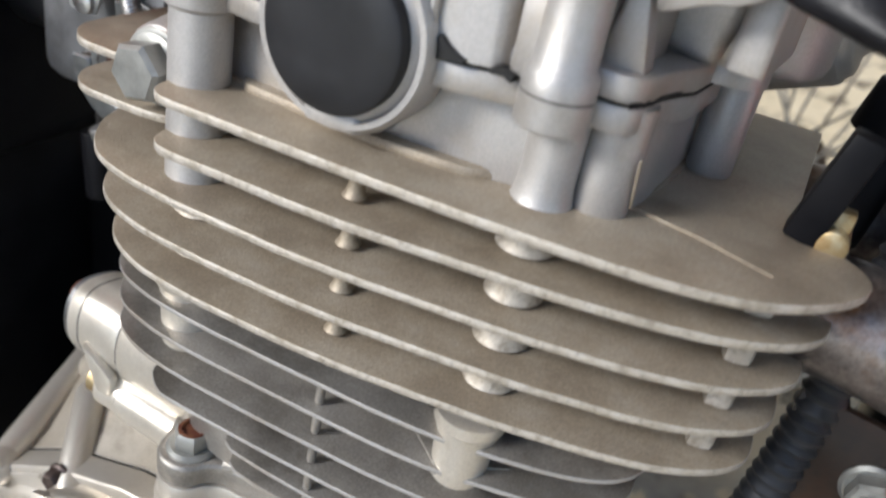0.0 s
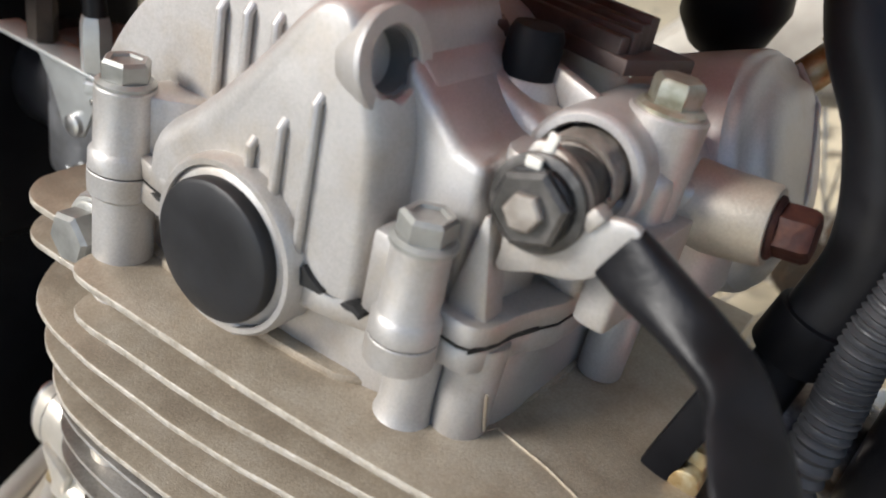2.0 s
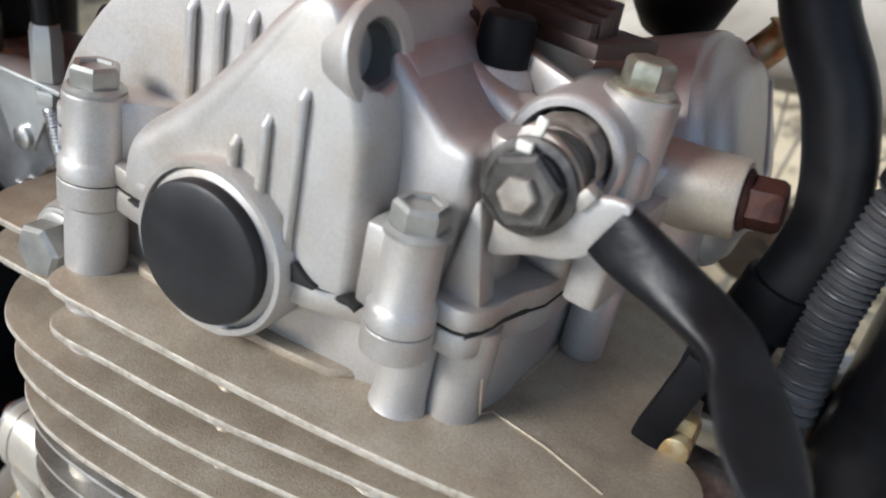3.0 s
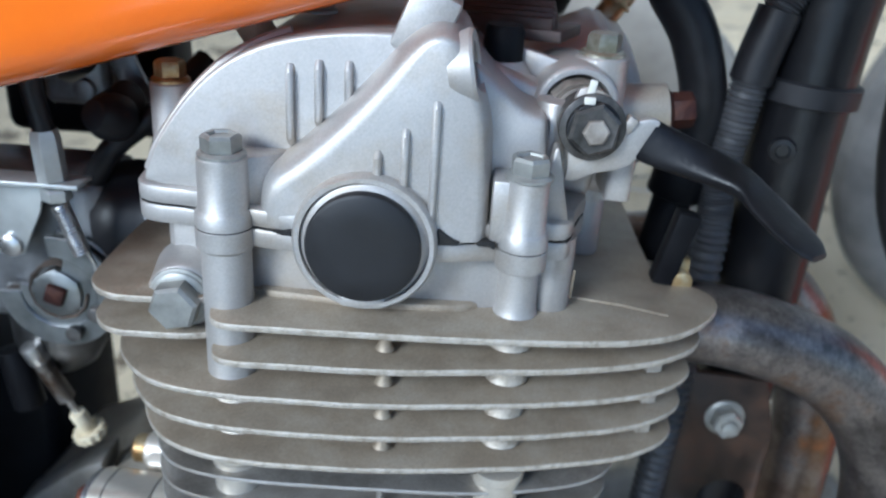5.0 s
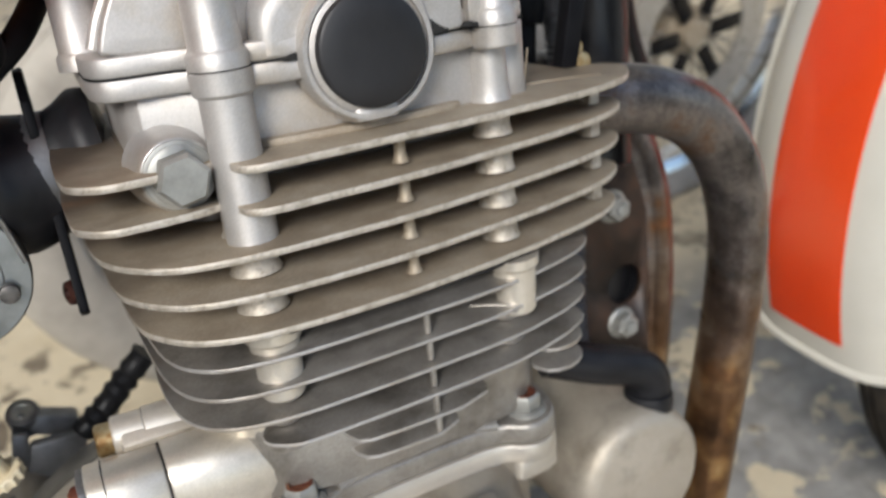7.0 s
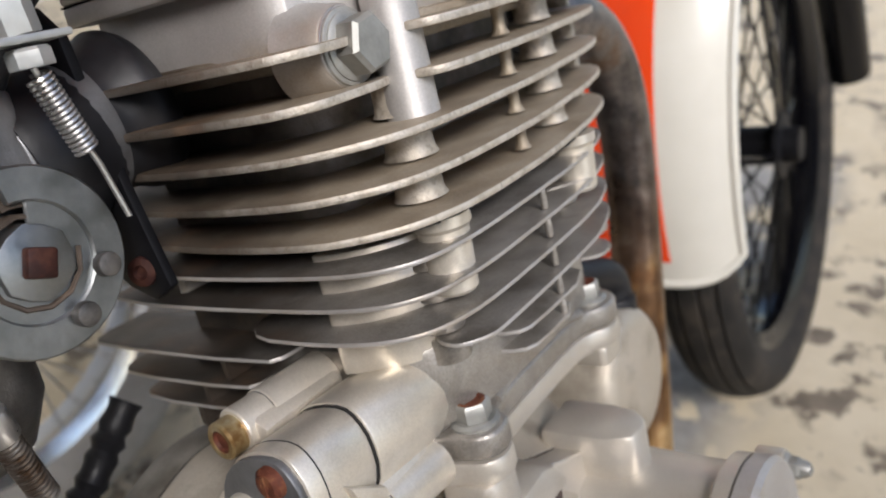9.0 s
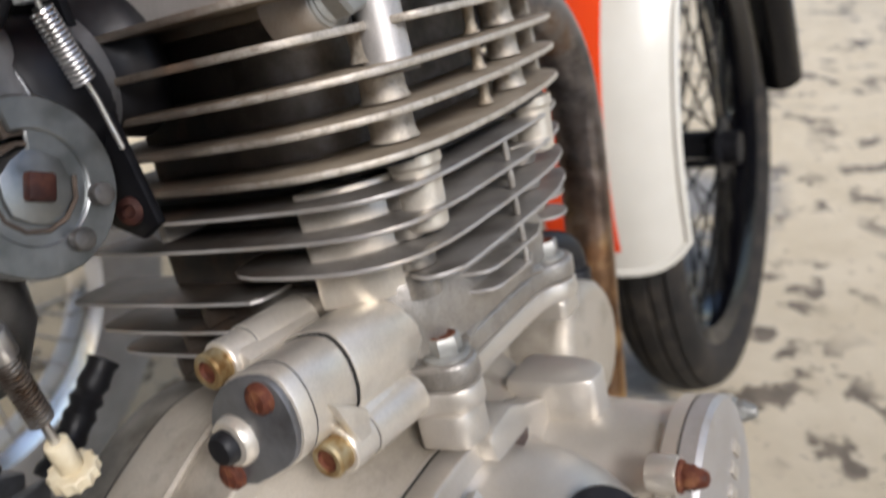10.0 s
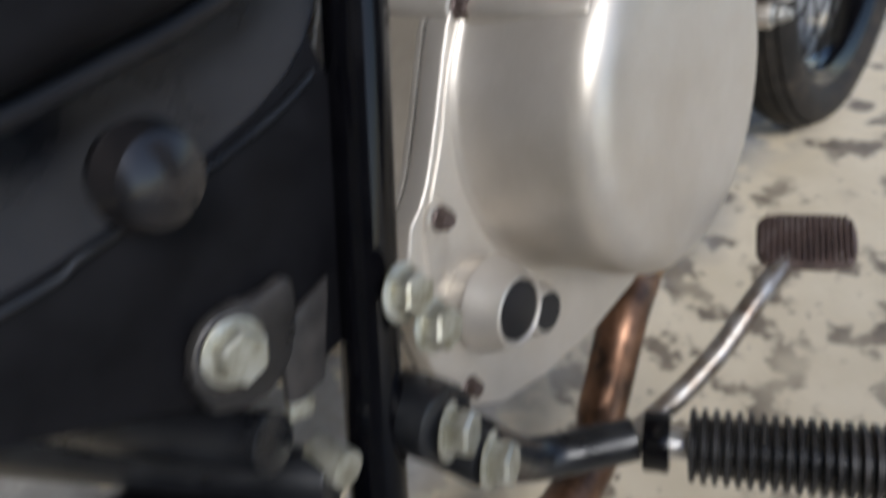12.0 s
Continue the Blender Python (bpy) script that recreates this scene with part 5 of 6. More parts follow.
part("adjuster_boss", lathe([(0, 0), (0.0088, 0), (0.0086, 0.003), (0.0076, 0.0046), (0.0064, 0.0050), (0, 0.0050)], A0, TW, 32), BARE, tens)
part("adjuster_cap", lathe([(0.0058, 0), (0.0057, 0.0030), (0.0046, 0.0045), (0, 0.0050)], A0 + TW * 0.0045, TW, 28), RUBBER, tens, "black rubber adjuster cap")
for y, z in ((0.0228, -0.1712), (0.0462, -0.2008)):
    p = Vector((-0.1208, y, z))
    part("pan_screw", join(lathe([(0, 0), (0.0054, 0), (0.0052, 0.0022), (0.0038, 0.0034), (0.0016, 0.0036), (0.0012, 0.0026), (0, 0.0026)], p, TW, 22), moved(box((-0.0006, -0.0034, 0.0020), (0.0006, 0.0034, 0.0039)), facing(p, TW))), RUST, tens, "rusty red pan-head screw")
    part("cap_lobe", rod(p - TW * 0.0030, p - TW * 0.0290, 0.0062, 28, 0.0008), BARE, tens)
for (x, y, z), ln in (((-0.1062, 0.0550, -0.1693), 0.060), ((-0.1022, 0.0168, -0.2012), 0.040)):
    p = Vector((x, y, z))
    part("lug", lathe([(0, 0), (0.0078, 0), (0.0083, 0.0006), (0.0083, 0.0120), (0.0090, 0.0124), (0.0094, ln), (0, ln)], p, -TW, 32), BARE, tens)
    part("joint_line", rod(p - TW * 0.0118, p - TW * 0.0124, 0.0085, 32, 0.0001), GASKET, tens)
    part("socket_screw", socket(p - TW * 0.0005, TW, 0.0066, 0.0068), GOLD, tens, "yellow zinc socket screw with a rusty hollow")
    part("rust_fill", lathe([(0, 0), (0.0042, 0), (0.0044, 0.0016), (0.0036, 0.0018), (0.0032, 0.0006), (0, 0.0004)], p + TW * 0.0042, TW, 18), RUST, tens)
part("lug_web", prism([(0.0160, -0.1860), (0.0220, -0.1960), (0.0230, -0.2050), (0.0130, -0.2040), (0.0100, -0.1960)], -0.1010, -0.0660, "x", 0.0020, 2), BARE, tens)
part("gusset", prism([(-0.1075, -0.1800), (-0.1000, -0.1990), (-0.0930, -0.1990), (-0.0920, -0.1900)], 0.0080, 0.0125, "y", 0.0014, 2), BARE, tens)
part("lug_web", prism([(0.0420, -0.1680), (0.0520, -0.1630), (0.0600, -0.1690), (0.0560, -0.1790), (0.0480, -0.1830)], -0.1040, -0.0660, "x", 0.0020, 2), BARE, tens)
# carburettor
carb = part("carburettor", join(
    box((-0.2050, 0.078, -0.1220), (-0.1250, 0.125, -0.0500), 0.010, 3),
    rod((-0.1300, 0.100, -0.0750), (-0.1000, 0.098, -0.0720), 0.0230, 32),
), CARBGREY, bike, "grey cast carburettor with a throttle pulley")
part("float_bowl", lathe([(0, 0), (0.0245, 0), (0.0245, -0.004), (0.0225, -0.0045), (0.022, -0.024), (0.015, -0.038), (0.008, -0.043), (0, -0.043)], (-0.1640, 0.102, -0.1150), (0, 0, 1), 36), BOWL, carb, "dark float bowl, shade put into its metal tone")
PU = Vector((-0.1450, 0.0690, -0.0990))


def sector(r0, r1, a0, a1, y0, y1, bevel=0.0006):
    """A flat C-shaped piece round the pulley's shaft."""
    n = 30
    arc = [radians(a0 + (a1 - a0) * k / n) for k in range(n + 1)]
    pts = [(PU.x + r1 * math.cos(a), PU.z + r1 * math.sin(a)) for a in arc] + [(PU.x + r0 * math.cos(a), PU.z + r0 * math.sin(a)) for a in reversed(arc)]
    return prism(pts, PU.y + y0, PU.y + y1, "y", bevel, 1)


pulley = part("throttle_pulley", sector(0.0165, 0.0262, -178, 96, -0.0016, 0.0008), PULLEY, carb, "grey zinc throttle pulley with a C-shaped cable track")
part("pulley_track", sector(0.0150, 0.0236, -178, 100, 0.0008, 0.0046, 0.0002), CASTDARK, pulley)
part("pulley_track", sector(0.0150, 0.0262, -178, 92, 0.0046, 0.0068), PULLEY, pulley)
part("pulley_plate", sector(0.0090, 0.0172, -190, 78, -0.0002, 0.0016), PULLEY, pulley)
part("pulley_hub", prism([(PU.x + 0.0112 * math.cos(radians(a)) * (1 if k % 2 else 0.93), PU.z + 0.0112 * math.sin(radians(a)) * (1 if k % 2 else 0.93)) for k, a in enumerate(range(0, 360, 30))], PU.y - 0.0024, PU.y + 0.006, "y", 0.0007), PULLEY, pulley)
part("return_spring", helix(PU + Vector((0, 0.0060, 0)), (0, -1, 0), 0.0128, 0.0070, 3, 0.0008), CASTDARK, pulley)
part("shaft_end", moved(box((-0.0042, -0.0025, -0.0042), (0.0042, 0.0025, 0.0042), 0.001), pose(PU.x, PU.y - 0.0030, PU.z, 0, 20, 0)), RUSTDARK, pulley, "rusty square shaft end")
for a, r in ((-23, 0.0187), (-70, 0.0190)):
    part("pulley_pin", rod((PU.x + r * math.cos(radians(a)), PU.y - 0.002, PU.z + r * math.sin(radians(a))), (PU.x + r * math.cos(radians(a)), PU.y - 0.0062, PU.z + r * math.sin(radians(a))), 0.0036, 18), GREASY, pulley)
part("cable_bracket", join(
    box((-0.1950, 0.059, -0.0420), (-0.1220, 0.072, -0.0400), 0.0006),
    prism([(-0.192, -0.041), (-0.142, -0.041), (-0.146, -0.058), (-0.152, -0.070), (-0.156, -0.078), (-0.168, -0.078), (-0.176, -0.062)], 0.073, 0.075, "y", 0.0005),
), BRIGHTZINC, carb, "zinc-plated cable bracket")
part("bracket_screw", lathe([(0, 0), (0.005, 0), (0.0046, 0.002), (0.0025, 0.003), (0, 0.003)], (-0.1600, 0.0730, -0.0735), (0, -1, 0), 20), STEEL, carb)
part("cable_nut", join(hexhead((-0.1335, 0.0640, -0.0398), (-0.05, 0, 1), 0.0098, 0.0200, 0, 0.1), hexhead((-0.1330, 0.0640, -0.0480), (0, 0, 1), 0.0098, 0.0050, 0, 0.5)), BRIGHTZINC, carb, "silver cable adjuster nut")
part("throttle_cable", sweep(glide([(-0.1345, 0.0640, -0.0200), (-0.1370, 0.0640, 0.0000), (-0.1360, 0.0660, 0.0250), (-0.1250, 0.0700, 0.0600), (-0.1000, 0.0800, 0.1000)], 6), 0.0042, 14), RUBBER, carb, "black throttle cable")
part("second_cable", join(sweep(glide([(-0.1700, 0.066, -0.0250), (-0.1720, 0.066, 0.0000), (-0.1700, 0.068, 0.0300), (-0.1550, 0.074, 0.0700)], 6), 0.0042, 14), hexhead((-0.1695, 0.0660, -0.0398), (0, 0, 1), 0.0098, 0.0170, 0, 0.1)), CASTDARK, carb, "second throttle cable and its adjuster")
part("inner_cable", sweep([(-0.1330, 0.0640, -0.0480), (-0.1290, 0.0650, -0.0600), (-0.1230, 0.0665, -0.0760), (-0.1195, 0.0670, -0.0920)], 0.0009, 8), STEEL, carb, "bare steel inner cable")
part("cable_spring", helix((-0.1325, 0.0642, -0.0500), (0.28, 0.02, -0.94), 0.0031, 0.022, 16, 0.0006), STEEL, carb, "small coiled cable spring")
K0, KW = Vector((-0.1660, 0.0789, -0.1388)), Vector((0.25, 0.22, -0.94)).normalized()
part("idle_screw", join(rod(K0, K0 + KW * 0.050, 0.0016, 12), rod(K0 - KW * 0.006, K0 + KW * 0.004, 0.0050, 16)), STEEL, carb)
part("idle_spring", helix(K0 + KW * 0.004, KW, 0.0036, 0.0260, 15, 0.0007), OLDSTEEL, carb, "tarnished steel coil spring")
gear = [((0.0085 if k % 2 else 0.0072) * math.cos(math.pi * k / 12), (0.0085 if k % 2 else 0.0072) * math.sin(math.pi * k / 12)) for k in range(24)]
part("idle_knob", join(moved(prism(gear, 0.0, 0.0050, "z", 0.0005, 1), facing(K0 + KW * 0.052, KW)), rod(K0 + KW * 0.040, K0 + KW * 0.053, 0.0040, 18)), IVORY, carb, "yellowed ivory nylon idle knob")
carb.location = (0.0025, -0.0060, 0.0035)
for ob in carb.children:
    if ob.name.split(".")[0] in ("cable_bracket", "cable_nut", "throttle_cable", "second_cable", "inner_cable", "cable_spring", "bracket_screw"):
        ob.location = (0.0, -0.0075, -0.0030)
part("intake_boot", sweep(glide([(-0.0780, 0.090, -0.0650), (-0.0950, 0.092, -0.0680), (-0.1250, 0.095, -0.0740)], 5), lambda t: 0.0250 + 0.0025 * math.sin(9 * t), 28), RUBBER, bike, "black rubber intake boot")
part("heat_shield", moved(prism(close_pts([(0.0640, -0.1190), (0.0660, -0.1090), (0.0740, -0.0700), (0.0780, -0.0300), (0.1150, -0.0300), (0.1150, -0.0900), (0.0900, -0.1180), (0.0740, -0.1240)], 1), -0.0018, 0.0018, "x", 0.0008), pose(-0.1035, 0, 0, 0, 0, 0)), SOFTBLACK, bike, "black insulator plate beside the carburettor")
part("shield_bolt", lathe([(0, 0), (0.0050, 0), (0.0047, 0.0020), (0.0024, 0.0026), (0.0018, 0.0010), (0, 0.0008)], (-0.1055, 0.0745, -0.1135), (-0.9, -0.42, 0.1), 24), RUSTDARK, bike, "rusty bolt eye at the plate's tip")
part("choke_lever", join(rod((-0.1220, 0.085, -0.0200), (-0.1100, 0.080, -0.0120), 0.0075, 20), rod((-0.1400, 0.090, -0.0050), (-0.1280, 0.080, 0.0020), 0.006, 20)), RUBBER, bike, "black choke fittings")
part("fuel_hose", sweep(glide([(-0.1300, 0.080, -0.0500), (-0.1180, 0.078, -0.0330), (-0.1000, 0.085, -0.0180), (-0.0860, 0.105, 0.0000)], 6), 0.0050, 14), RUBBER, bike, "black rubber fuel hose")
EYE = Vector((-0.1473, 0.1785, -0.2060))
part("clutch_arm", join(
    rod(EYE - Vector((0, -0.008, 0.012)), EYE, 0.0082, 26, 0.0010),
    moved(box((-0.0050, -0.0060, -0.0085), (0.0250, 0.0075, 0.0030), 0.002), Matrix.Translation(EYE) @ pose(0.001, 0.002, -0.004, 0, 22, 0)),
    moved(box((-0.0040, -0.0070, -0.0140), (0.0040, 0.0030, 0.0050), 0.0015), Matrix.Translation(EYE) @ pose(-0.004, -0.004, -0.012, 0, 12, 0)),
    prism([(-0.1470, -0.2190), (-0.1180, -0.2210), (-0.1270, -0.2400), (-0.1480, -0.2680), (-0.1640, -0.2640), (-0.1530, -0.2360)], 0.164, 0.172, "y", 0.002, 2),
), CARBGREY, bike, "dull grey clutch release arm")
part("arm_bolt", lathe([(0.0056, 0), (0.0056, 0.0008), (0.0040, 0.0010), (0.0026, 0.0002), (0, 0.0002)], EYE, (0, -0.55, 0.83), 24), ZINC, bike, "grey eye of the release arm")
part("sprocket_cover", prism([(p.x, p.y) for p in smoothed([Vector((*q, 0)) for q in [(-0.1500, -0.2300), (-0.1640, -0.2340), (-0.2050, -0.2520), (-0.2500, -0.3300), (-0.2550, -0.4200), (-0.1600, -0.4200), (-0.1300, -0.2600)]], 1)], 0.112, 0.190, "y", 0.006, 3), DUSTY, bike, "grimy grey cover over the final drive")
part("cover_step", prism([(-0.1540, -0.2180), (-0.1690, -0.2250), (-0.2080, -0.2560), (-0.1990, -0.2640), (-0.1560, -0.2350)], 0.100, 0.124, "y", 0.002, 2), DARKCASE, bike)
part("drain_stub", rod((-0.1850, 0.092, -0.1450), (-0.1800, 0.090, -0.1760), 0.0075, 22), SOFTBLACK, carb, "black drain stub under the float bowl")
part("coil_cap", join(lathe([(0, 0), (0.0092, 0), (0.0098, 0.004), (0.0090, 0.010), (0.0060, 0.0150), (0, 0.0165)], (-0.1130, 0.0760, -0.0205), (-0.35, -0.88, 0.30), 32)), RUBBER, bike, "glossy black rubber cap under the tank")
part("tank_strap", moved(box((-0.0055, -0.0015, -0.0200), (0.0055, 0.0015, 0.0200), 0.0008), pose(-0.1205, 0.100, -0.0020, 0, -24, 0)), CARBGREY, bike, "grey steel strap under the tank")
part("regulator", join(box((-0.1640, 0.112, -0.0270), (-0.1340, 0.130, 0.0040), 0.004, 3), rod((-0.1440, 0.113, -0.0190), (-0.1440, 0.109, -0.0190), 0.0050, 20)), CARBGREY, bike, "grey finned regulator under the tank")
part("cable_boot", sweep(glide([(-0.1215, 0.1620, -0.2190), (-0.1080, 0.1600, -0.2080), (-0.0960, 0.1590, -0.1960), (-0.0830, 0.1580, -0.1840)], 5), lambda t: 0.0066 + 0.0010 * math.sin(40 * t), 14), RUBBER, bike, "black ribbed cable boot")

part("air_box", box((-0.4200, 0.030, -0.1700), (-0.2250, 0.150, 0.0300), 0.016, 3), SOFTBLACK, bike, "black plastic air box")
part("battery_box", box((-0.4200, 0.030, -0.4000), (-0.2620, 0.170, -0.1600), 0.012, 3), SOFTBLACK, bike, "black plastic box below the air box")
part("inner_fender", box((-0.3000, 0.150, -0.4200), (-0.2060, 0.240, -0.2000), 0.010, 3), SOFTBLACK, bike, "black inner fender behind the engine")
part("ignition_coil", box((-0.2000, 0.140, -0.0500), (-0.1150, 0.175, 0.0300), 0.006, 3), SOFTBLACK, bike, "black ignition coil under the tank")
part("coil_bracket", join(moved(box((-0.009, -0.002, -0.026), (0.009, 0.002, 0.020), 0.001), pose(-0.1330, 0.120, -0.0040, 0, -18, 0)), moved(box((-0.020, -0.002, -0.005), (0.014, 0.002, 0.005), 0.001), pose(-0.1450, 0.118, -0.0050, 0, 6, 0))), CASTDARK, bike, "grey coil bracket")
part("horn", lathe([(0, 0), (0.010, 0), (0.016, 0.008), (0.018, 0.020), (0.014, 0.034), (0, 0.036)], (0.052, 0.160, 0.020), (0.2, -0.3, 1), 28), SOFTBLACK, bike, "black rubber-covered bulb behind the cover")
part("air_hose", rod((-0.2300, 0.100, -0.0800), (-0.1950, 0.100, -0.0780), 0.0270, 30), RUBBER, bike, "black rubber air hose")
# exhaust
ex = empty("exhaust", bike)
ex["label"] = "blued and rusting twin exhaust header pipes"
part("header_pipe", sweep(glide([(0.0850, 0.052, -0.0840), (0.1150, 0.046, -0.0770), (0.1480, 0.042, -0.0790), (0.1800, 0.043, -0.0930), (0.2050, 0.046, -0.1200), (0.2190, 0.050, -0.1560), (0.2210, 0.053, -0.2000), (0.2110, 0.055, -0.2700), (0.1940, 0.055, -0.3500), (0.1500, 0.050, -0.4400), (0.0600, 0.035, -0.5150), (0.0000, 0.026, -0.5430)], 8), 0.0160, 32), PIPE, ex)
part("link_pipe", sweep(glide([(0.0200, 0.029, -0.5350), (-0.0200, 0.020, -0.5500), (-0.0500, 0.020, -0.6000), (-0.1000, 0.015, -0.6400), (-0.4000, -0.010, -0.6500)], 8), 0.0168, 32), COPPER, ex, "heat-browned copper-coloured pipe")
part("header_pipe", sweep(glide([(0.0850, 0.118, -0.0840), (0.1300, 0.124, -0.0780), (0.1700, 0.126, -0.0870), (0.2000, 0.126, -0.1150), (0.2150, 0.125, -0.1550), (0.2190, 0.125, -0.2000), (0.2160, 0.125, -0.2600), (0.1950, 0.118, -0.3400), (0.1700, 0.108, -0.4200), (0.1000, 0.090, -0.5000), (0.0000, 0.070, -0.5450)], 8), 0.0170, 32), PIPE, ex)
part("pipe_clamp", join(rod((0.1120, 0.036, -0.0560), (0.1120, 0.052, -0.0560), 0.0040, 20), box((0.1090, 0.040, -0.0640), (0.1150, 0.0450, -0.0480), 0.001)), GOLD, ex, "tarnished pipe clamp")

# frame
frm = empty("frame", bike)
frm["label"] = "black painted tubular steel frame"
part("down_tube", sweep(glide([(0.1950, 0.100, 0.2000), (0.1720, 0.101, 0.0800), (0.1660, 0.102, 0.0000), (0.1660, 0.102, -0.0900), (0.1640, 0.102, -0.1600), (0.1500, 0.102, -0.3200), (0.0900, 0.100, -0.5000)], 6), 0.0190, 32), WORNBLACK, frm, "black down tube with rust showing through")
part("tube_clamp", lathe([(0.0188, 0), (0.0215, 0.001), (0.0215, 0.009), (0.0188, 0.010)], (0.1662, 0.1020, 0.0010), (0.06, 0, 1), 36), RUBBER, frm, "black rubber band")
part("rivet_nut", lathe([(0, 0), (0.0055, 0), (0.0050, 0.002), (0.0030, 0.0022), (0.0025, 0.001), (0, 0.001)], (0.1560, 0.0845, -0.0160), (-0.3, -0.95, 0), 20), WORNBLACK, frm)
plate = part("mount_plate", prism([(0.1260, -0.1180), (0.1720, -0.1220), (0.1800, -0.1500), (0.1800, -0.2400), (0.1640, -0.2620), (0.1320, -0.2500), (0.1240, -0.1800)], 0.0770, 0.0810, "y", 0.0008), PLATE, frm, "rust-tinged dark engine mounting plate with a round hole")
plate.parent = None
bored(plate, finish(rod((0.1640, 0.0600, -0.1900), (0.1640, 0.1000, -0.1900), 0.0120, 36)))
plate.parent = frm
# Black cup added so the hole reads dark; no such part is known.
part("hole_shade_cup", lathe([(0, 0.016), (0.0124, 0.016), (0.0124, 0), (0.0150, 0), (0.0150, 0.020), (0, 0.020)], (0.1640, 0.0812, -0.1900), (0, 1, 0), 32), SOFTBLACK, frm, "black cup added behind the hole to stand for its shade")
for x, z in ((0.1560, -0.1420), (0.1600, -0.2120)):
    part("mount_bolt", join(hexhead((x, 0.0770, z), (0, -1, 0), 0.0125, 0.0065, 0.0092, 0.3), rod((x, 0.072, z), (x, 0.066, z), 0.0038, 16)), ZINC, frm, "zinc mounting nut with a protruding thread")
part("rear_tube", sweep(glide([(-0.2830, 0.0150, 0.0400), (-0.2700, 0.0000, -0.0800), (-0.2601, -0.0102, -0.1500), (-0.2580, -0.0112, -0.2200), (-0.2605, -0.0121, -0.2800), (-0.2694, -0.0130, -0.3400), (-0.2787, -0.0139, -0.4000), (-0.2877, -0.0147, -0.4600), (-0.3000, -0.0160, -0.5500)], 8), 0.0121, 36), BLACKPAINT, frm, "glossy black frame tube")
part("tube_collar", sweep([(-0.2600, -0.0106, -0.1750), (-0.2588, -0.0110, -0.1940)], 0.0140, 32), BLACKPAINT, frm)

# hoses in front of the engine
part("oil_hose", sweep(glide([(0.0850, 0.110, 0.1000), (0.0980, 0.098, 0.0520), (0.1150, 0.095, 0.0250), (0.1240, 0.096, -0.0040), (0.1210, 0.097, -0.0300)], 8), 0.0096, 24), RUBBER, bike, "thick black rubber hose")
part("hose_end", join(rod((0.1215, 0.097, -0.0280), (0.1185, 0.097, -0.0430), 0.0118, 28), rod((0.1190, 0.097, -0.0420), (0.1150, 0.096, -0.0750), 0.0085, 24)), SOFTBLACK, bike, "black hose end with a collar")
con = glide([(0.1650, 0.090, 0.1100), (0.1520, 0.090, 0.0560), (0.1430, 0.090, 0.0330), (0.1380, 0.090, 0.0020), (0.1350, 0.090, -0.0300), (0.1360, 0.088, -0.0600), (0.1320, 0.080, -0.1300), (0.1270, 0.075, -0.1900), (0.1280, 0.075, -0.2300)], 60)
part("corrugated_conduit", sweep(con, lambda t: 0.0070 + 0.0007 * math.sin(t * 2 * math.pi * 110), 18), GREYHOSE, bike, "grey corrugated wiring conduit")
part("tape_wrap", sweep(glide([(0.1445, 0.0900, 0.0380), (0.1405, 0.0900, 0.0200), (0.1390, 0.0900, 0.0100)], 6), 0.0086, 20), RUBBER, bike, "black tape wound round the conduit")
part("rubber_block", moved(box((-0.0042, -0.0040, -0.0140), (0.0042, 0.0040, 0.0150), 0.001), pose(0.1075, 0.0400, -0.0440, 0, 12, 0)), SOFTBLACK, bike, "black block beside the exhaust port")
part("breather_elbow", sweep(glide([(0.0950, 0.055, -0.2020), (0.1200, 0.048, -0.2120), (0.1430, 0.044, -0.2200), (0.1520, 0.043, -0.2300), (0.1500, 0.043, -0.2480)], 6), 0.0105, 22), RUBBER, bike, "black rubber breather elbow")
part("elbow_collar", rod((0.1505, 0.043, -0.2360), (0.1495, 0.043, -0.2500), 0.0130, 26), RUBBER, bike)
part("brake_hose", sweep(glide([(0.2700, 0.180, 0.1500), (0.2350, 0.160, 0.0300), (0.2500, 0.175, -0.0600), (0.3000, 0.200, -0.1400)], 8), 0.0048, 14), RUBBER, bike, "black front brake hose")

# tank
tank = part("fuel_tank", moved(prism([(p.x, p.y) for p in smoothed([Vector((*q, 0)) for q in [(-0.42, 0.030), (-0.30, -0.035), (-0.15, 0.0030), (-0.03, 0.0400), (0.10, 0.0800), (0.13, 0.13), (0.06, 0.22), (-0.30, 0.20)]], 2)], 0.000, 0.150, "y", 0.016, 4), pose(0, 0.000, -0.006)), ORANGE, bike, "glossy orange fuel tank")

# pedals and pegs
ped = empty("brake_pedal", bike)
PP = Vector((0.0150, -0.0880, -0.4830))
PX, PY = Vector((0.35, -0.93, 0.0)).normalized(), Vector((0.80, 0.30, 0.50)).normalized()
PN = PX.cross(PY).normalized()
PM = Matrix.Translation(PP) @ Matrix((PX, PY, PN)).transposed().to_4x4()
pad = part("pedal_pad", moved(prism(close_pts([(-0.0285, -0.0100), (-0.0240, -0.0200), (0.0240, -0.0200), (0.0285, -0.0100), (0.0285, 0.0120), (0.0230, 0.0200), (-0.0230, 0.0200), (-0.0285, 0.0120)], 1) + [], -0.004, 0.003, bevel=0.002), PM), PADBROWN, ped, "worn brown ribbed pedal pad")
for k in range(16):
    part("pad_rib", moved(box((-0.0263 + 0.0034 * k, -0.0175 + (0.004 if k in (0, 15) else 0), 0.002), (-0.0246 + 0.0034 * k, 0.0175 - (0.004 if k in (0, 15) else 0), 0.0052), 0.0004, 1), PM), PADBROWN, pad)
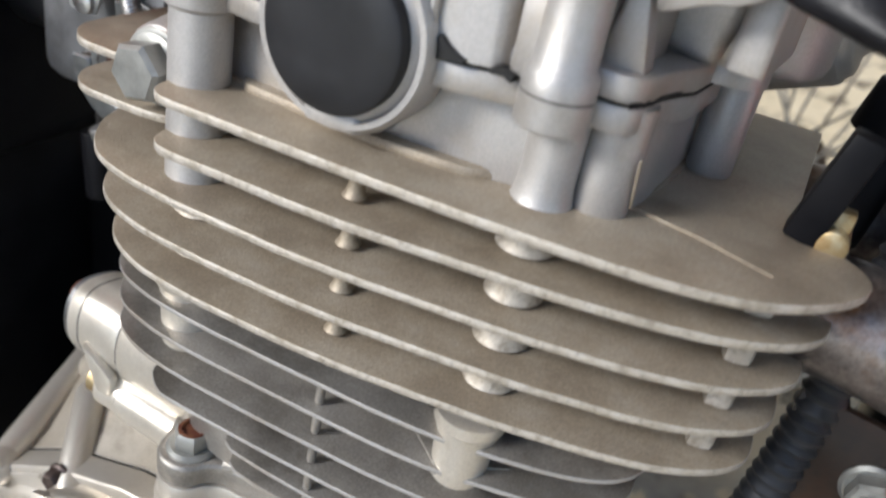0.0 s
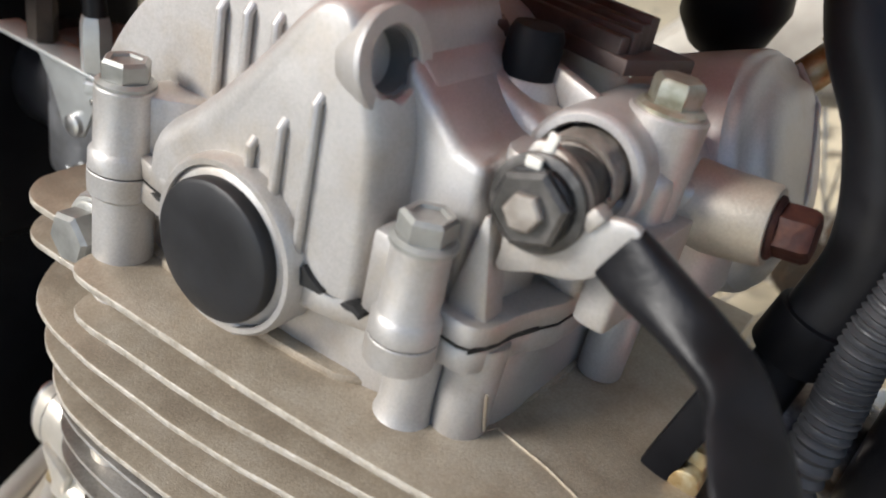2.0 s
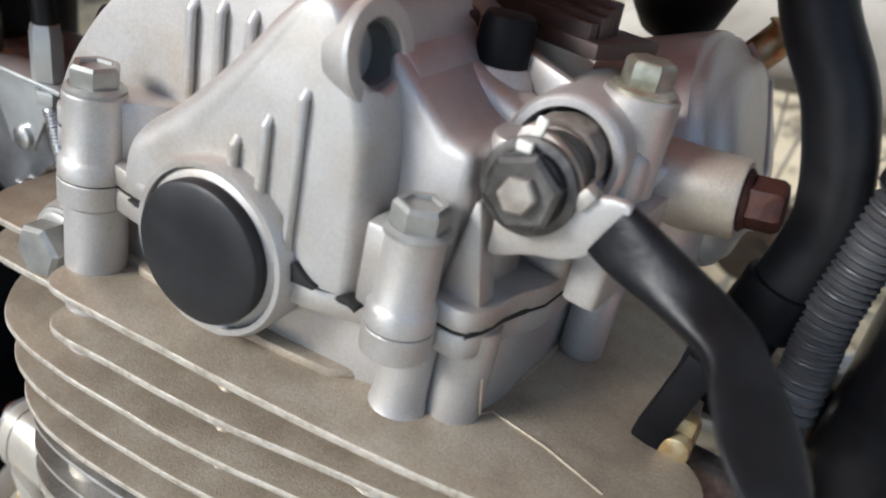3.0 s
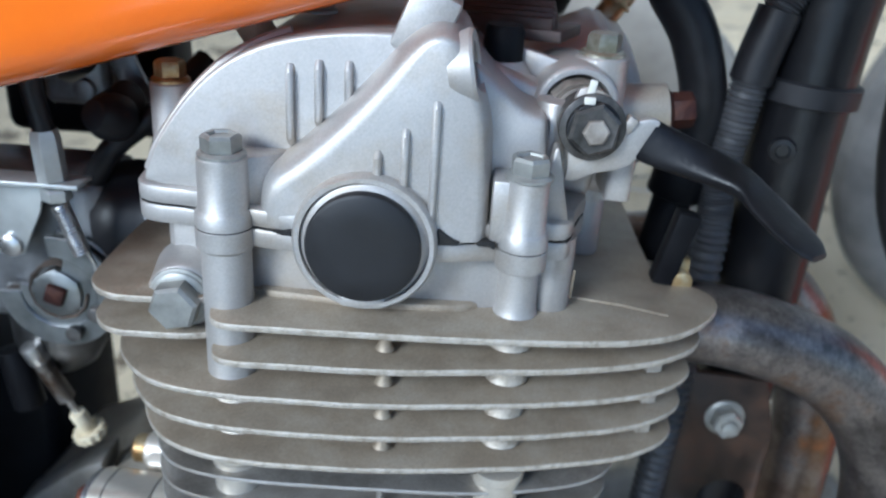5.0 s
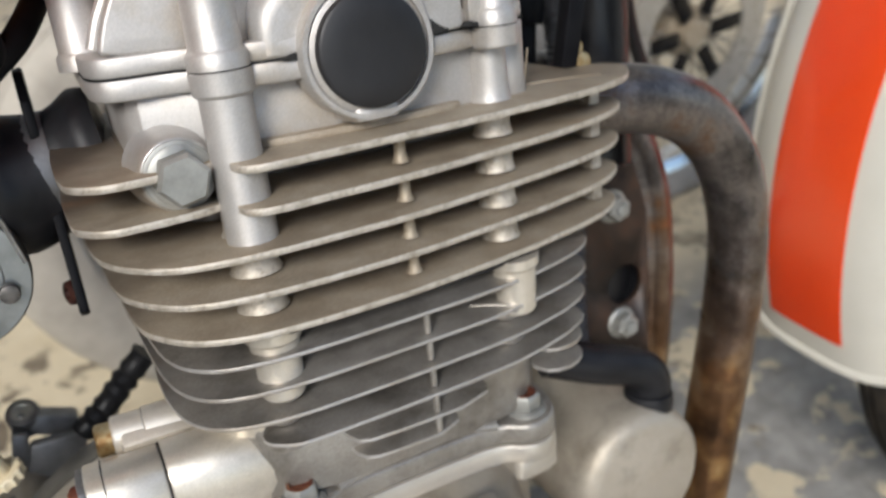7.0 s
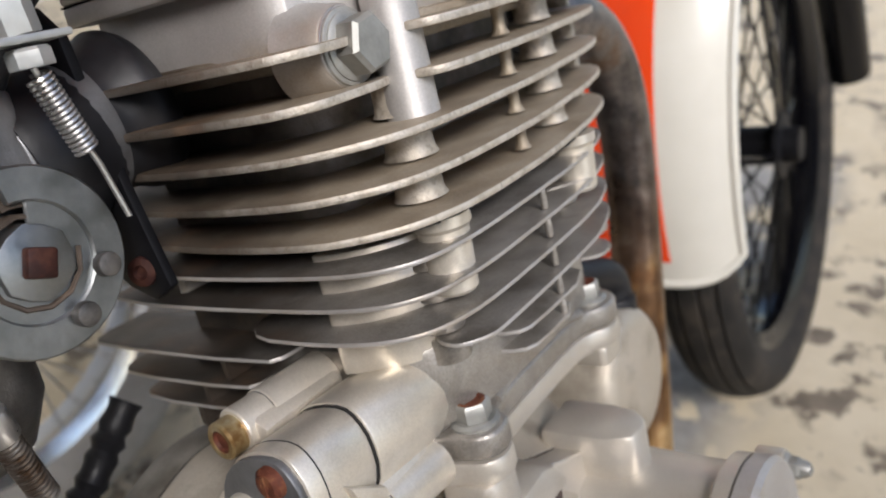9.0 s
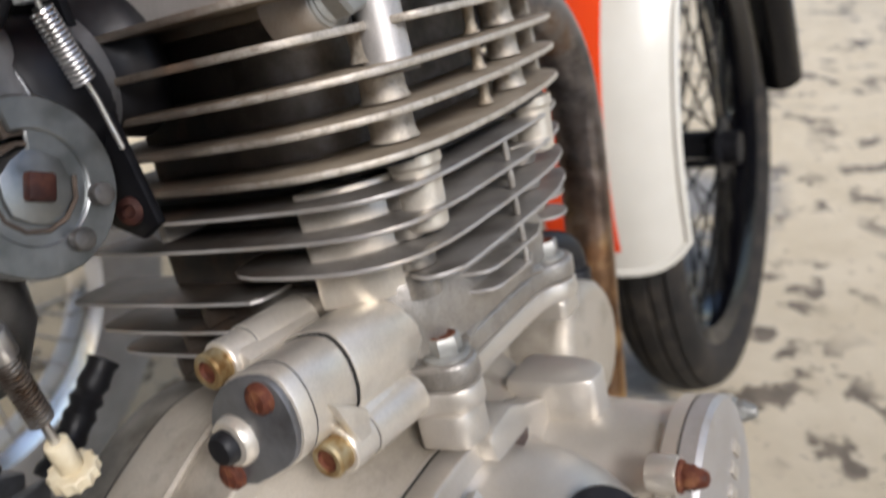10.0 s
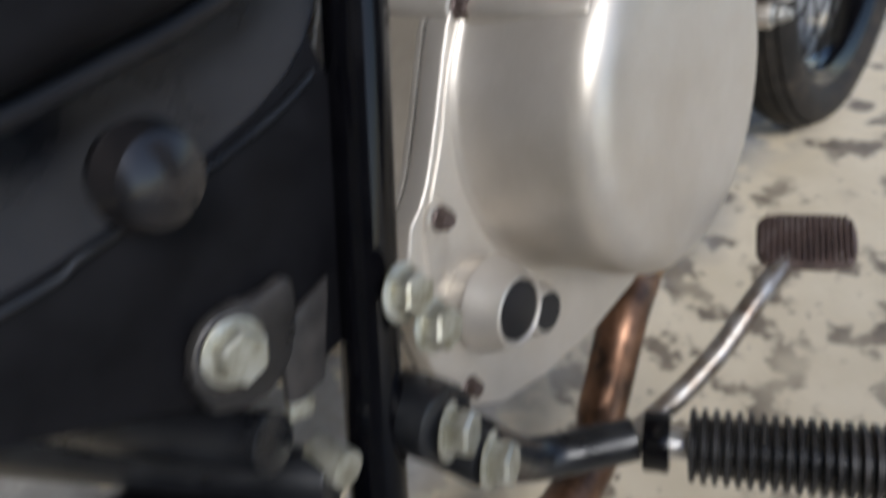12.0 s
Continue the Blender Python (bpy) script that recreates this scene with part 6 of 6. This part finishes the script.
part("pedal_arm", sweep(glide([PP + Vector((-0.010, 0.006, -0.008)), (-0.0250, -0.0740, -0.5060), (-0.0520, -0.0640, -0.5300), (-0.0800, -0.0500, -0.5520), (-0.1100, -0.0300, -0.5750)], 6), 0.0068, 16), OLDSTEEL, ped, "tarnished steel pedal arm")
peg = empty("footpeg", bike)
P0, PW = Vector((-0.1190, -0.0600, -0.5580)), Vector((0.36, -0.93, 0.0)).normalized()
prof = [(0, 0.0)]
for k in range(17):
    prof += [(0.0160, 0.0060 * k), (0.0205, 0.0060 * k + 0.0008), (0.0205, 0.0060 * k + 0.0032), (0.0160, 0.0060 * k + 0.0042)]
part("peg_rubber", lathe(prof + [(0, 0.104)], P0 + PW * 0.012, PW, 28), DUSTBLACK, peg, "ribbed black rubber footpeg")
part("peg_collar", rod(P0 - PW * 0.012, P0 + PW * 0.002, 0.0170, 28), BLACKPAINT, peg)
part("peg_core", rod(P0 - PW * 0.030, P0 + PW * 0.014, 0.0085, 20), STEEL, peg)
part("peg_bracket", sweep(glide([P0 - PW * 0.018, P0 - PW * 0.060 + Vector((-0.03, 0, 0)), (-0.2450, -0.030, -0.4900)], 5), 0.0125, 18), SATIN, peg, "black peg bracket")
part("bracket_boss", join(rod((-0.2720, -0.0120, -0.4600), (-0.2720, -0.0400, -0.4600), 0.0170, 32, 0.003), rod((-0.2610, -0.0150, -0.4790), (-0.2605, -0.0500, -0.4805), 0.0120, 28, 0.002)), SATIN, peg, "black bracket boss")
for p in ((-0.2710, -0.0400, -0.4630), (-0.2600, -0.0500, -0.4810)):
    part("peg_bolt", join(hexhead(p, (0.3, -0.95, 0), 0.0170, 0.0090, 0.0125, 0.3)), PALEZINC, peg, "pale zinc bolt head")
for p in ((-0.2760, -0.0420, -0.4120), (-0.2850, -0.0380, -0.3955)):
    part("banjo_fitting", hexhead(p, (0.1, -0.98, 0.1), 0.0150, 0.0080, 0.0110, 0.2), PALEZINC, frm, "tarnished hexagon fitting")
# dark side under the seat
part("side_cover", prism([(p.x, p.y) for p in smoothed([Vector((*q, 0)) for q in [(-0.62, -0.05), (-0.290, -0.02), (-0.268, -0.140), (-0.268, -0.270), (-0.286, -0.316), (-0.350, -0.342), (-0.410, -0.356), (-0.62, -0.382)]], 2)], -0.012, 0.008, "y", 0.004, 3), SIDEBLACK, bike, "satin black side cover")
INNER = [(-0.62, 0.02), (-0.300, 0.02), (-0.2870, -0.100), (-0.2885, -0.215), (-0.2975, -0.246), (-0.3160, -0.2700), (-0.3420, -0.2890), (-0.62, -0.345)]
part("air_box_cover", prism([(p.x, p.y) for p in smoothed([Vector((*q, 0)) for q in INNER], 2)], -0.050, -0.020, "y", 0.013, 5), SOFTBLACK, bike, "dusty black bulging air box cover")
# Black tube laid along the groove; the gap's shade is in its colour.
part("groove_strip", sweep([(x + 0.0035, -0.0330, z - 0.0035) for x, z in [(p.x, p.y) for p in smoothed([Vector((*q, 0)) for q in INNER[2:]], 2, False)]], 0.0040, 10), RUBBER, bike, "black strip standing for the dark groove along the air box cover")
part("cover_edge", sweep(glide([(-0.2860, -0.0110, -0.3180), (-0.3050, -0.0118, -0.3270), (-0.3400, -0.0122, -0.3385), (-0.3780, -0.0122, -0.3480), (-0.4100, -0.0122, -0.3555), (-0.6000, -0.0122, -0.3790)], 6), 0.0016, 8), SATIN, bike)
part("cross_tube", rod((-0.3380, -0.020, -0.4340), (-0.3760, 0.120, -0.4480), 0.0110, 28), SATIN, bike, "black cross tube behind the pivot")
part("cross_tube", rod((-0.3160, -0.020, -0.4640), (-0.3817, 0.120, -0.4640), 0.0110, 28), SATIN, bike, "black cross tube behind the pivot")
part("pale_tab", moved(box((-0.0060, -0.0020, -0.0035), (0.0060, 0.0020, 0.0035), 0.001), pose(-0.3194, -0.0120, -0.4335, 0, 12, 0)), PALEZINC, bike, "pale zinc tab")
part("swing_arm", prism([(-0.3180, -0.5100), (-0.3300, -0.4740), (-0.4300, -0.4640), (-0.7000, -0.4800), (-0.7000, -0.5400), (-0.4300, -0.5350)], -0.030, 0.060, "y", 0.006, 3), SOFTBLACK, bike, "black box-section swing arm")
part("pivot_plate", prism([(-0.2850, -0.300), (-0.2700, -0.340), (-0.2920, -0.420), (-0.3100, -0.4240), (-0.3500, -0.4150), (-0.4200, -0.3900), (-0.440, -0.370), (-0.380, -0.330)], -0.010, 0.004, "y", 0.002), SOFTBLACK, bike, "black swing arm pivot plate")
part("pivot_bracket", prism(close_pts([(-0.3600, -0.4000), (-0.3540, -0.3860), (-0.3400, -0.3800), (-0.3290, -0.3830), (-0.3140, -0.3790), (-0.3150, -0.3960), (-0.3220, -0.4130), (-0.3380, -0.4200), (-0.3540, -0.4140)], 1), -0.0165, -0.0100, "y", 0.0016, 2), DUSTBLACK, bike, "worn teardrop bracket round the pivot")
part("pivot_gusset", prism([(-0.3220, -0.4000), (-0.2960, -0.3900), (-0.3060, -0.4280), (-0.3240, -0.4320)], -0.0130, -0.0095, "y", 0.0010), DUSTBLACK, bike, "dusty black gusset plate")
part("rail_clamp", rod((-0.3150, -0.0100, -0.4560), (-0.3150, -0.0280, -0.4580), 0.0075, 24), PALEZINC, bike, "pale zinc clamp bolt")
part("pivot_bolt", join(hexhead((-0.3440, -0.0180, -0.3950), (-0.1, -0.99, 0), 0.0165, 0.0075, 0.0118, 0.4), rod((-0.3440, -0.0180, -0.3950), (-0.3440, 0.0, -0.3950), 0.010, 24)), PALEZINC, bike, "large zinc pivot nut")
part("linkage_knob", lathe([(0, 0), (0.009, 0), (0.0135, 0.004), (0.0150, 0.010), (0.0120, 0.017), (0.006, 0.020), (0, 0.0205)], (-0.3710, -0.0340, -0.3240), (0, -1, 0), 36), KNOBBLACK, bike, "round dusty black rubber knob")
part("lower_rail", sweep([(-0.280, -0.010, -0.520), (-0.70, -0.020, -0.580)], 0.016, 24), SATIN, frm)
part("pivot_collar", lathe([(0.0112, 0), (0.0138, 0.0), (0.0144, 0.003), (0.0138, 0.0050), (0.0128, 0.0055), (0.0120, 0.003)], (-0.3440, -0.0130, -0.3950), (-0.1, -0.99, 0), 36), GREASY, bike, "worn steel collar round the pivot nut")

# front wheel, turned to the far side
STEER = 2
hubw = Vector((0.700, 0.040, 0.300))
WH = BIKE.inverted() @ Matrix.Translation(hubw) @ pose(0, 0, 0, 0, 0, STEER) @ pose(0, 0, 0, -10.7, 0, 0)

FM = BIKE.inverted() @ Matrix.Translation(hubw) @ pose(0, 0, 0, 0, 0, -3) @ pose(0, 0, 0, -10.7, 0, 0)


def ring(profile, segs, m):
    """A closed profile of (radius, width) turned about the local y."""
    bm = bmesh.new()
    rings = [[bm.verts.new((r * math.cos(a), w, r * math.sin(a))) for r, w in profile] for a in (2 * math.pi * k / segs for k in range(segs))]
    n = len(profile)
    for k in range(segs):
        for j in range(n):
            bm.faces.new((rings[k][j], rings[k][(j + 1) % n], rings[(k + 1) % segs][(j + 1) % n], rings[(k + 1) % segs][j]))
    return moved(bm, m)


def wheel(name, parent, m, rim_mat, tyre_r=0.305, rim_r=0.236, width=0.082, label="", disc=False, spoke_mat=STEEL, hub_mat=CAST, tyre_mat=TYRE):
    w = empty(name, parent)
    if label:
        w["label"] = label
    h = width / 2
    part("tyre", ring([(rim_r + 0.006, -h * 0.62), (rim_r + 0.022, -h * 0.92), (tyre_r - 0.030, -h), (tyre_r - 0.016, -h * 0.88), (tyre_r - 0.0085, -h * 0.70), (tyre_r - 0.0115, -h * 0.66), (tyre_r - 0.0110, -h * 0.60), (tyre_r - 0.0058, -h * 0.57), (tyre_r - 0.0022, -h * 0.34), (tyre_r - 0.0060, -h * 0.31), (tyre_r - 0.0058, -h * 0.24), (tyre_r - 0.0010, -h * 0.21), (tyre_r, 0), (tyre_r - 0.0010, h * 0.21), (tyre_r - 0.0058, h * 0.24), (tyre_r - 0.0060, h * 0.31), (tyre_r - 0.0022, h * 0.34), (tyre_r - 0.0058, h * 0.57), (tyre_r - 0.0110, h * 0.60), (tyre_r - 0.0115, h * 0.66), (tyre_r - 0.0085, h * 0.70), (tyre_r - 0.016, h * 0.88), (tyre_r - 0.030, h), (rim_r + 0.022, h * 0.92), (rim_r + 0.006, h * 0.62)], 96, m), tyre_mat, w, "road tyre")
    part("rim", ring([(rim_r - 0.010, -0.018), (rim_r + 0.004, -0.026), (rim_r + 0.009, -0.028), (rim_r + 0.009, -0.024), (rim_r - 0.002, -0.016), (rim_r - 0.006, 0), (rim_r - 0.002, 0.016), (rim_r + 0.009, 0.024), (rim_r + 0.009, 0.028), (rim_r + 0.004, 0.026), (rim_r - 0.010, 0.018), (rim_r - 0.014, 0)], 96, m), rim_mat, w)
    part("hub", moved(lathe([(0, -0.050), (0.020, -0.050), (0.022, -0.032), (0.040, -0.030), (0.040, -0.026), (0.024, -0.020), (0.024, 0.020), (0.040, 0.026), (0.040, 0.030), (0.022, 0.032), (0.020, 0.050), (0, 0.050)], (0, 0, 0), (0, 1, 0), 40), m), hub_mat, w)
    for k in range(36):
        a = 2 * math.pi * k / 36
        b = a + (0.30 if k % 4 < 2 else -0.30)
        s = 1 if k % 2 else -1
        part("spoke", moved(rod((0.036 * math.cos(b), s * 0.027, 0.036 * math.sin(b)), ((rim_r - 0.010) * math.cos(a), s * 0.004, (rim_r - 0.010) * math.sin(a)), 0.0017, 8, 0.0002), m), spoke_mat, w)
    if disc:
        part("brake_disc", ring([(0.088, -0.050), (0.135, -0.050), (0.135, -0.046), (0.088, -0.046)], 64, m), STEEL, w, "steel brake disc")
        for k in range(6):
            a = 2 * math.pi * k / 6
            part("disc_arm", moved(box((0.030, -0.012, -0.003), (0.092, 0.012, 0.003), 0.002), m @ pose(0, -0.046, 0) @ pose(0, 0, 0, 0, math.degrees(a), 0) @ pose(0, 0, 0, 90, 0, 0)), BLACKPAINT, w)
    return w


wheel("front_wheel", bike, WH, BLACKPAINT, label="black-rimmed spoked front wheel", spoke_mat=BLACKPAINT, hub_mat=SOFTBLACK)
for s in (-1, 1):
    leg = [Vector((0.030, s * 0.098, 0.075)), Vector((0.020, s * 0.098, 0.100)), Vector((-0.200, s * 0.098, 0.560))]
    part("fork_leg", moved(join(sweep([leg[0], leg[1], leg[1].lerp(leg[2], 0.5)], 0.024, 24), sweep([leg[1].lerp(leg[2], 0.5), leg[2]], 0.017, 24)), WH), BLACKPAINT, bike, "black front fork leg")

# front fender
fend = empty("front_fender", bike)
fend["label"] = "ivory front fender with a red-orange centre stripe"
FMID, FHALF = 0.0170, 0.0860


def fender_point(a, u, lift=0.0):
    """A place on the fender: a is the angle behind the wheel, u the place across it."""
    v = abs(u - FMID) / FHALF
    a += (4.0 * v ** 6 if a < 20 else 0.0) * max(0.0, 1 - (a - 4.3) / 15)
    r = 0.374 + 0.0017 * min(a - 5, 50) - 0.030 * v ** 3 + lift
    return Vector((-r * math.cos(radians(a)), -u, r * math.sin(radians(a))))


def shell(a0, a1, w0, w1, mat, name, lift=0.0, steps=48, across=16):
    """A strip of the fender between two angles behind the wheel and two places across it."""
    bm = bmesh.new()
    grid = [[(a0 + (a1 - a0) * i / steps, w0 + (w1 - w0) * j / across) for j in range(across + 1)] for i in range(steps + 1)]
    tops = [[bm.verts.new(fender_point(a, u, lift)) for a, u in row] for row in grid]
    lows = [[bm.verts.new(fender_point(a, u, lift - 0.0035)) for a, u in row] for row in grid]
    for i in range(steps):
        for j in range(across):
            bm.faces.new((tops[i][j], tops[i + 1][j], tops[i + 1][j + 1], tops[i][j + 1]))
            bm.faces.new((lows[i][j], lows[i][j + 1], lows[i + 1][j + 1], lows[i + 1][j]))
    for i in range(steps):
        for j in (0, across):
            bm.faces.new((tops[i][j], tops[i + 1][j], lows[i + 1][j], lows[i][j]))
    for j in range(across):
        for i in (0, steps):
            bm.faces.new((tops[i][j], tops[i][j + 1], lows[i][j + 1], lows[i][j]))
    return part(name, moved(bm, FM), mat, fend)


shell(4.3, 130, FMID - FHALF, FMID + FHALF, WHITEPAINT, "fender_shell")
shell(7.8, 130, -0.0190, 0.0510, REDORANGE, "stripe", 0.0006)
rim = [fender_point(130 - 4 * k, FMID - FHALF) for k in range(31)] + [fender_point(4.3, FMID - FHALF + FHALF * k / 12) for k in range(25)] + [fender_point(10 + 4 * k, FMID + FHALF) for k in range(31)]
part("fender_lip", moved(sweep(rim, 0.0038, 10), FM), WHITEPAINT, fend)

# a second motorcycle's wheel standing beyond
far = wheel("parked_wheel", None, Matrix.Translation((0.036, 0.655, 0.292)), CHROME, 0.292, 0.188, 0.085, tyre_mat=PALETYRE)
wheel("neighbour_wheel", None, Matrix.Translation((0.725, 0.66, 0.30)) @ pose(0, 0, 0, 0, 0, 0), CHROME, 0.305, 0.236, 0.085, disc=True, spoke_mat=CASTDARK, tyre_mat=OLDTYRE)
tagged(bpy.data.objects["neighbour_wheel"], "spoked front wheel with steel disc of another parked motorcycle", "wheel")
tagged(far, "bright alloy spoked wheel with a pale dusty tyre, parked beyond", "wheel")
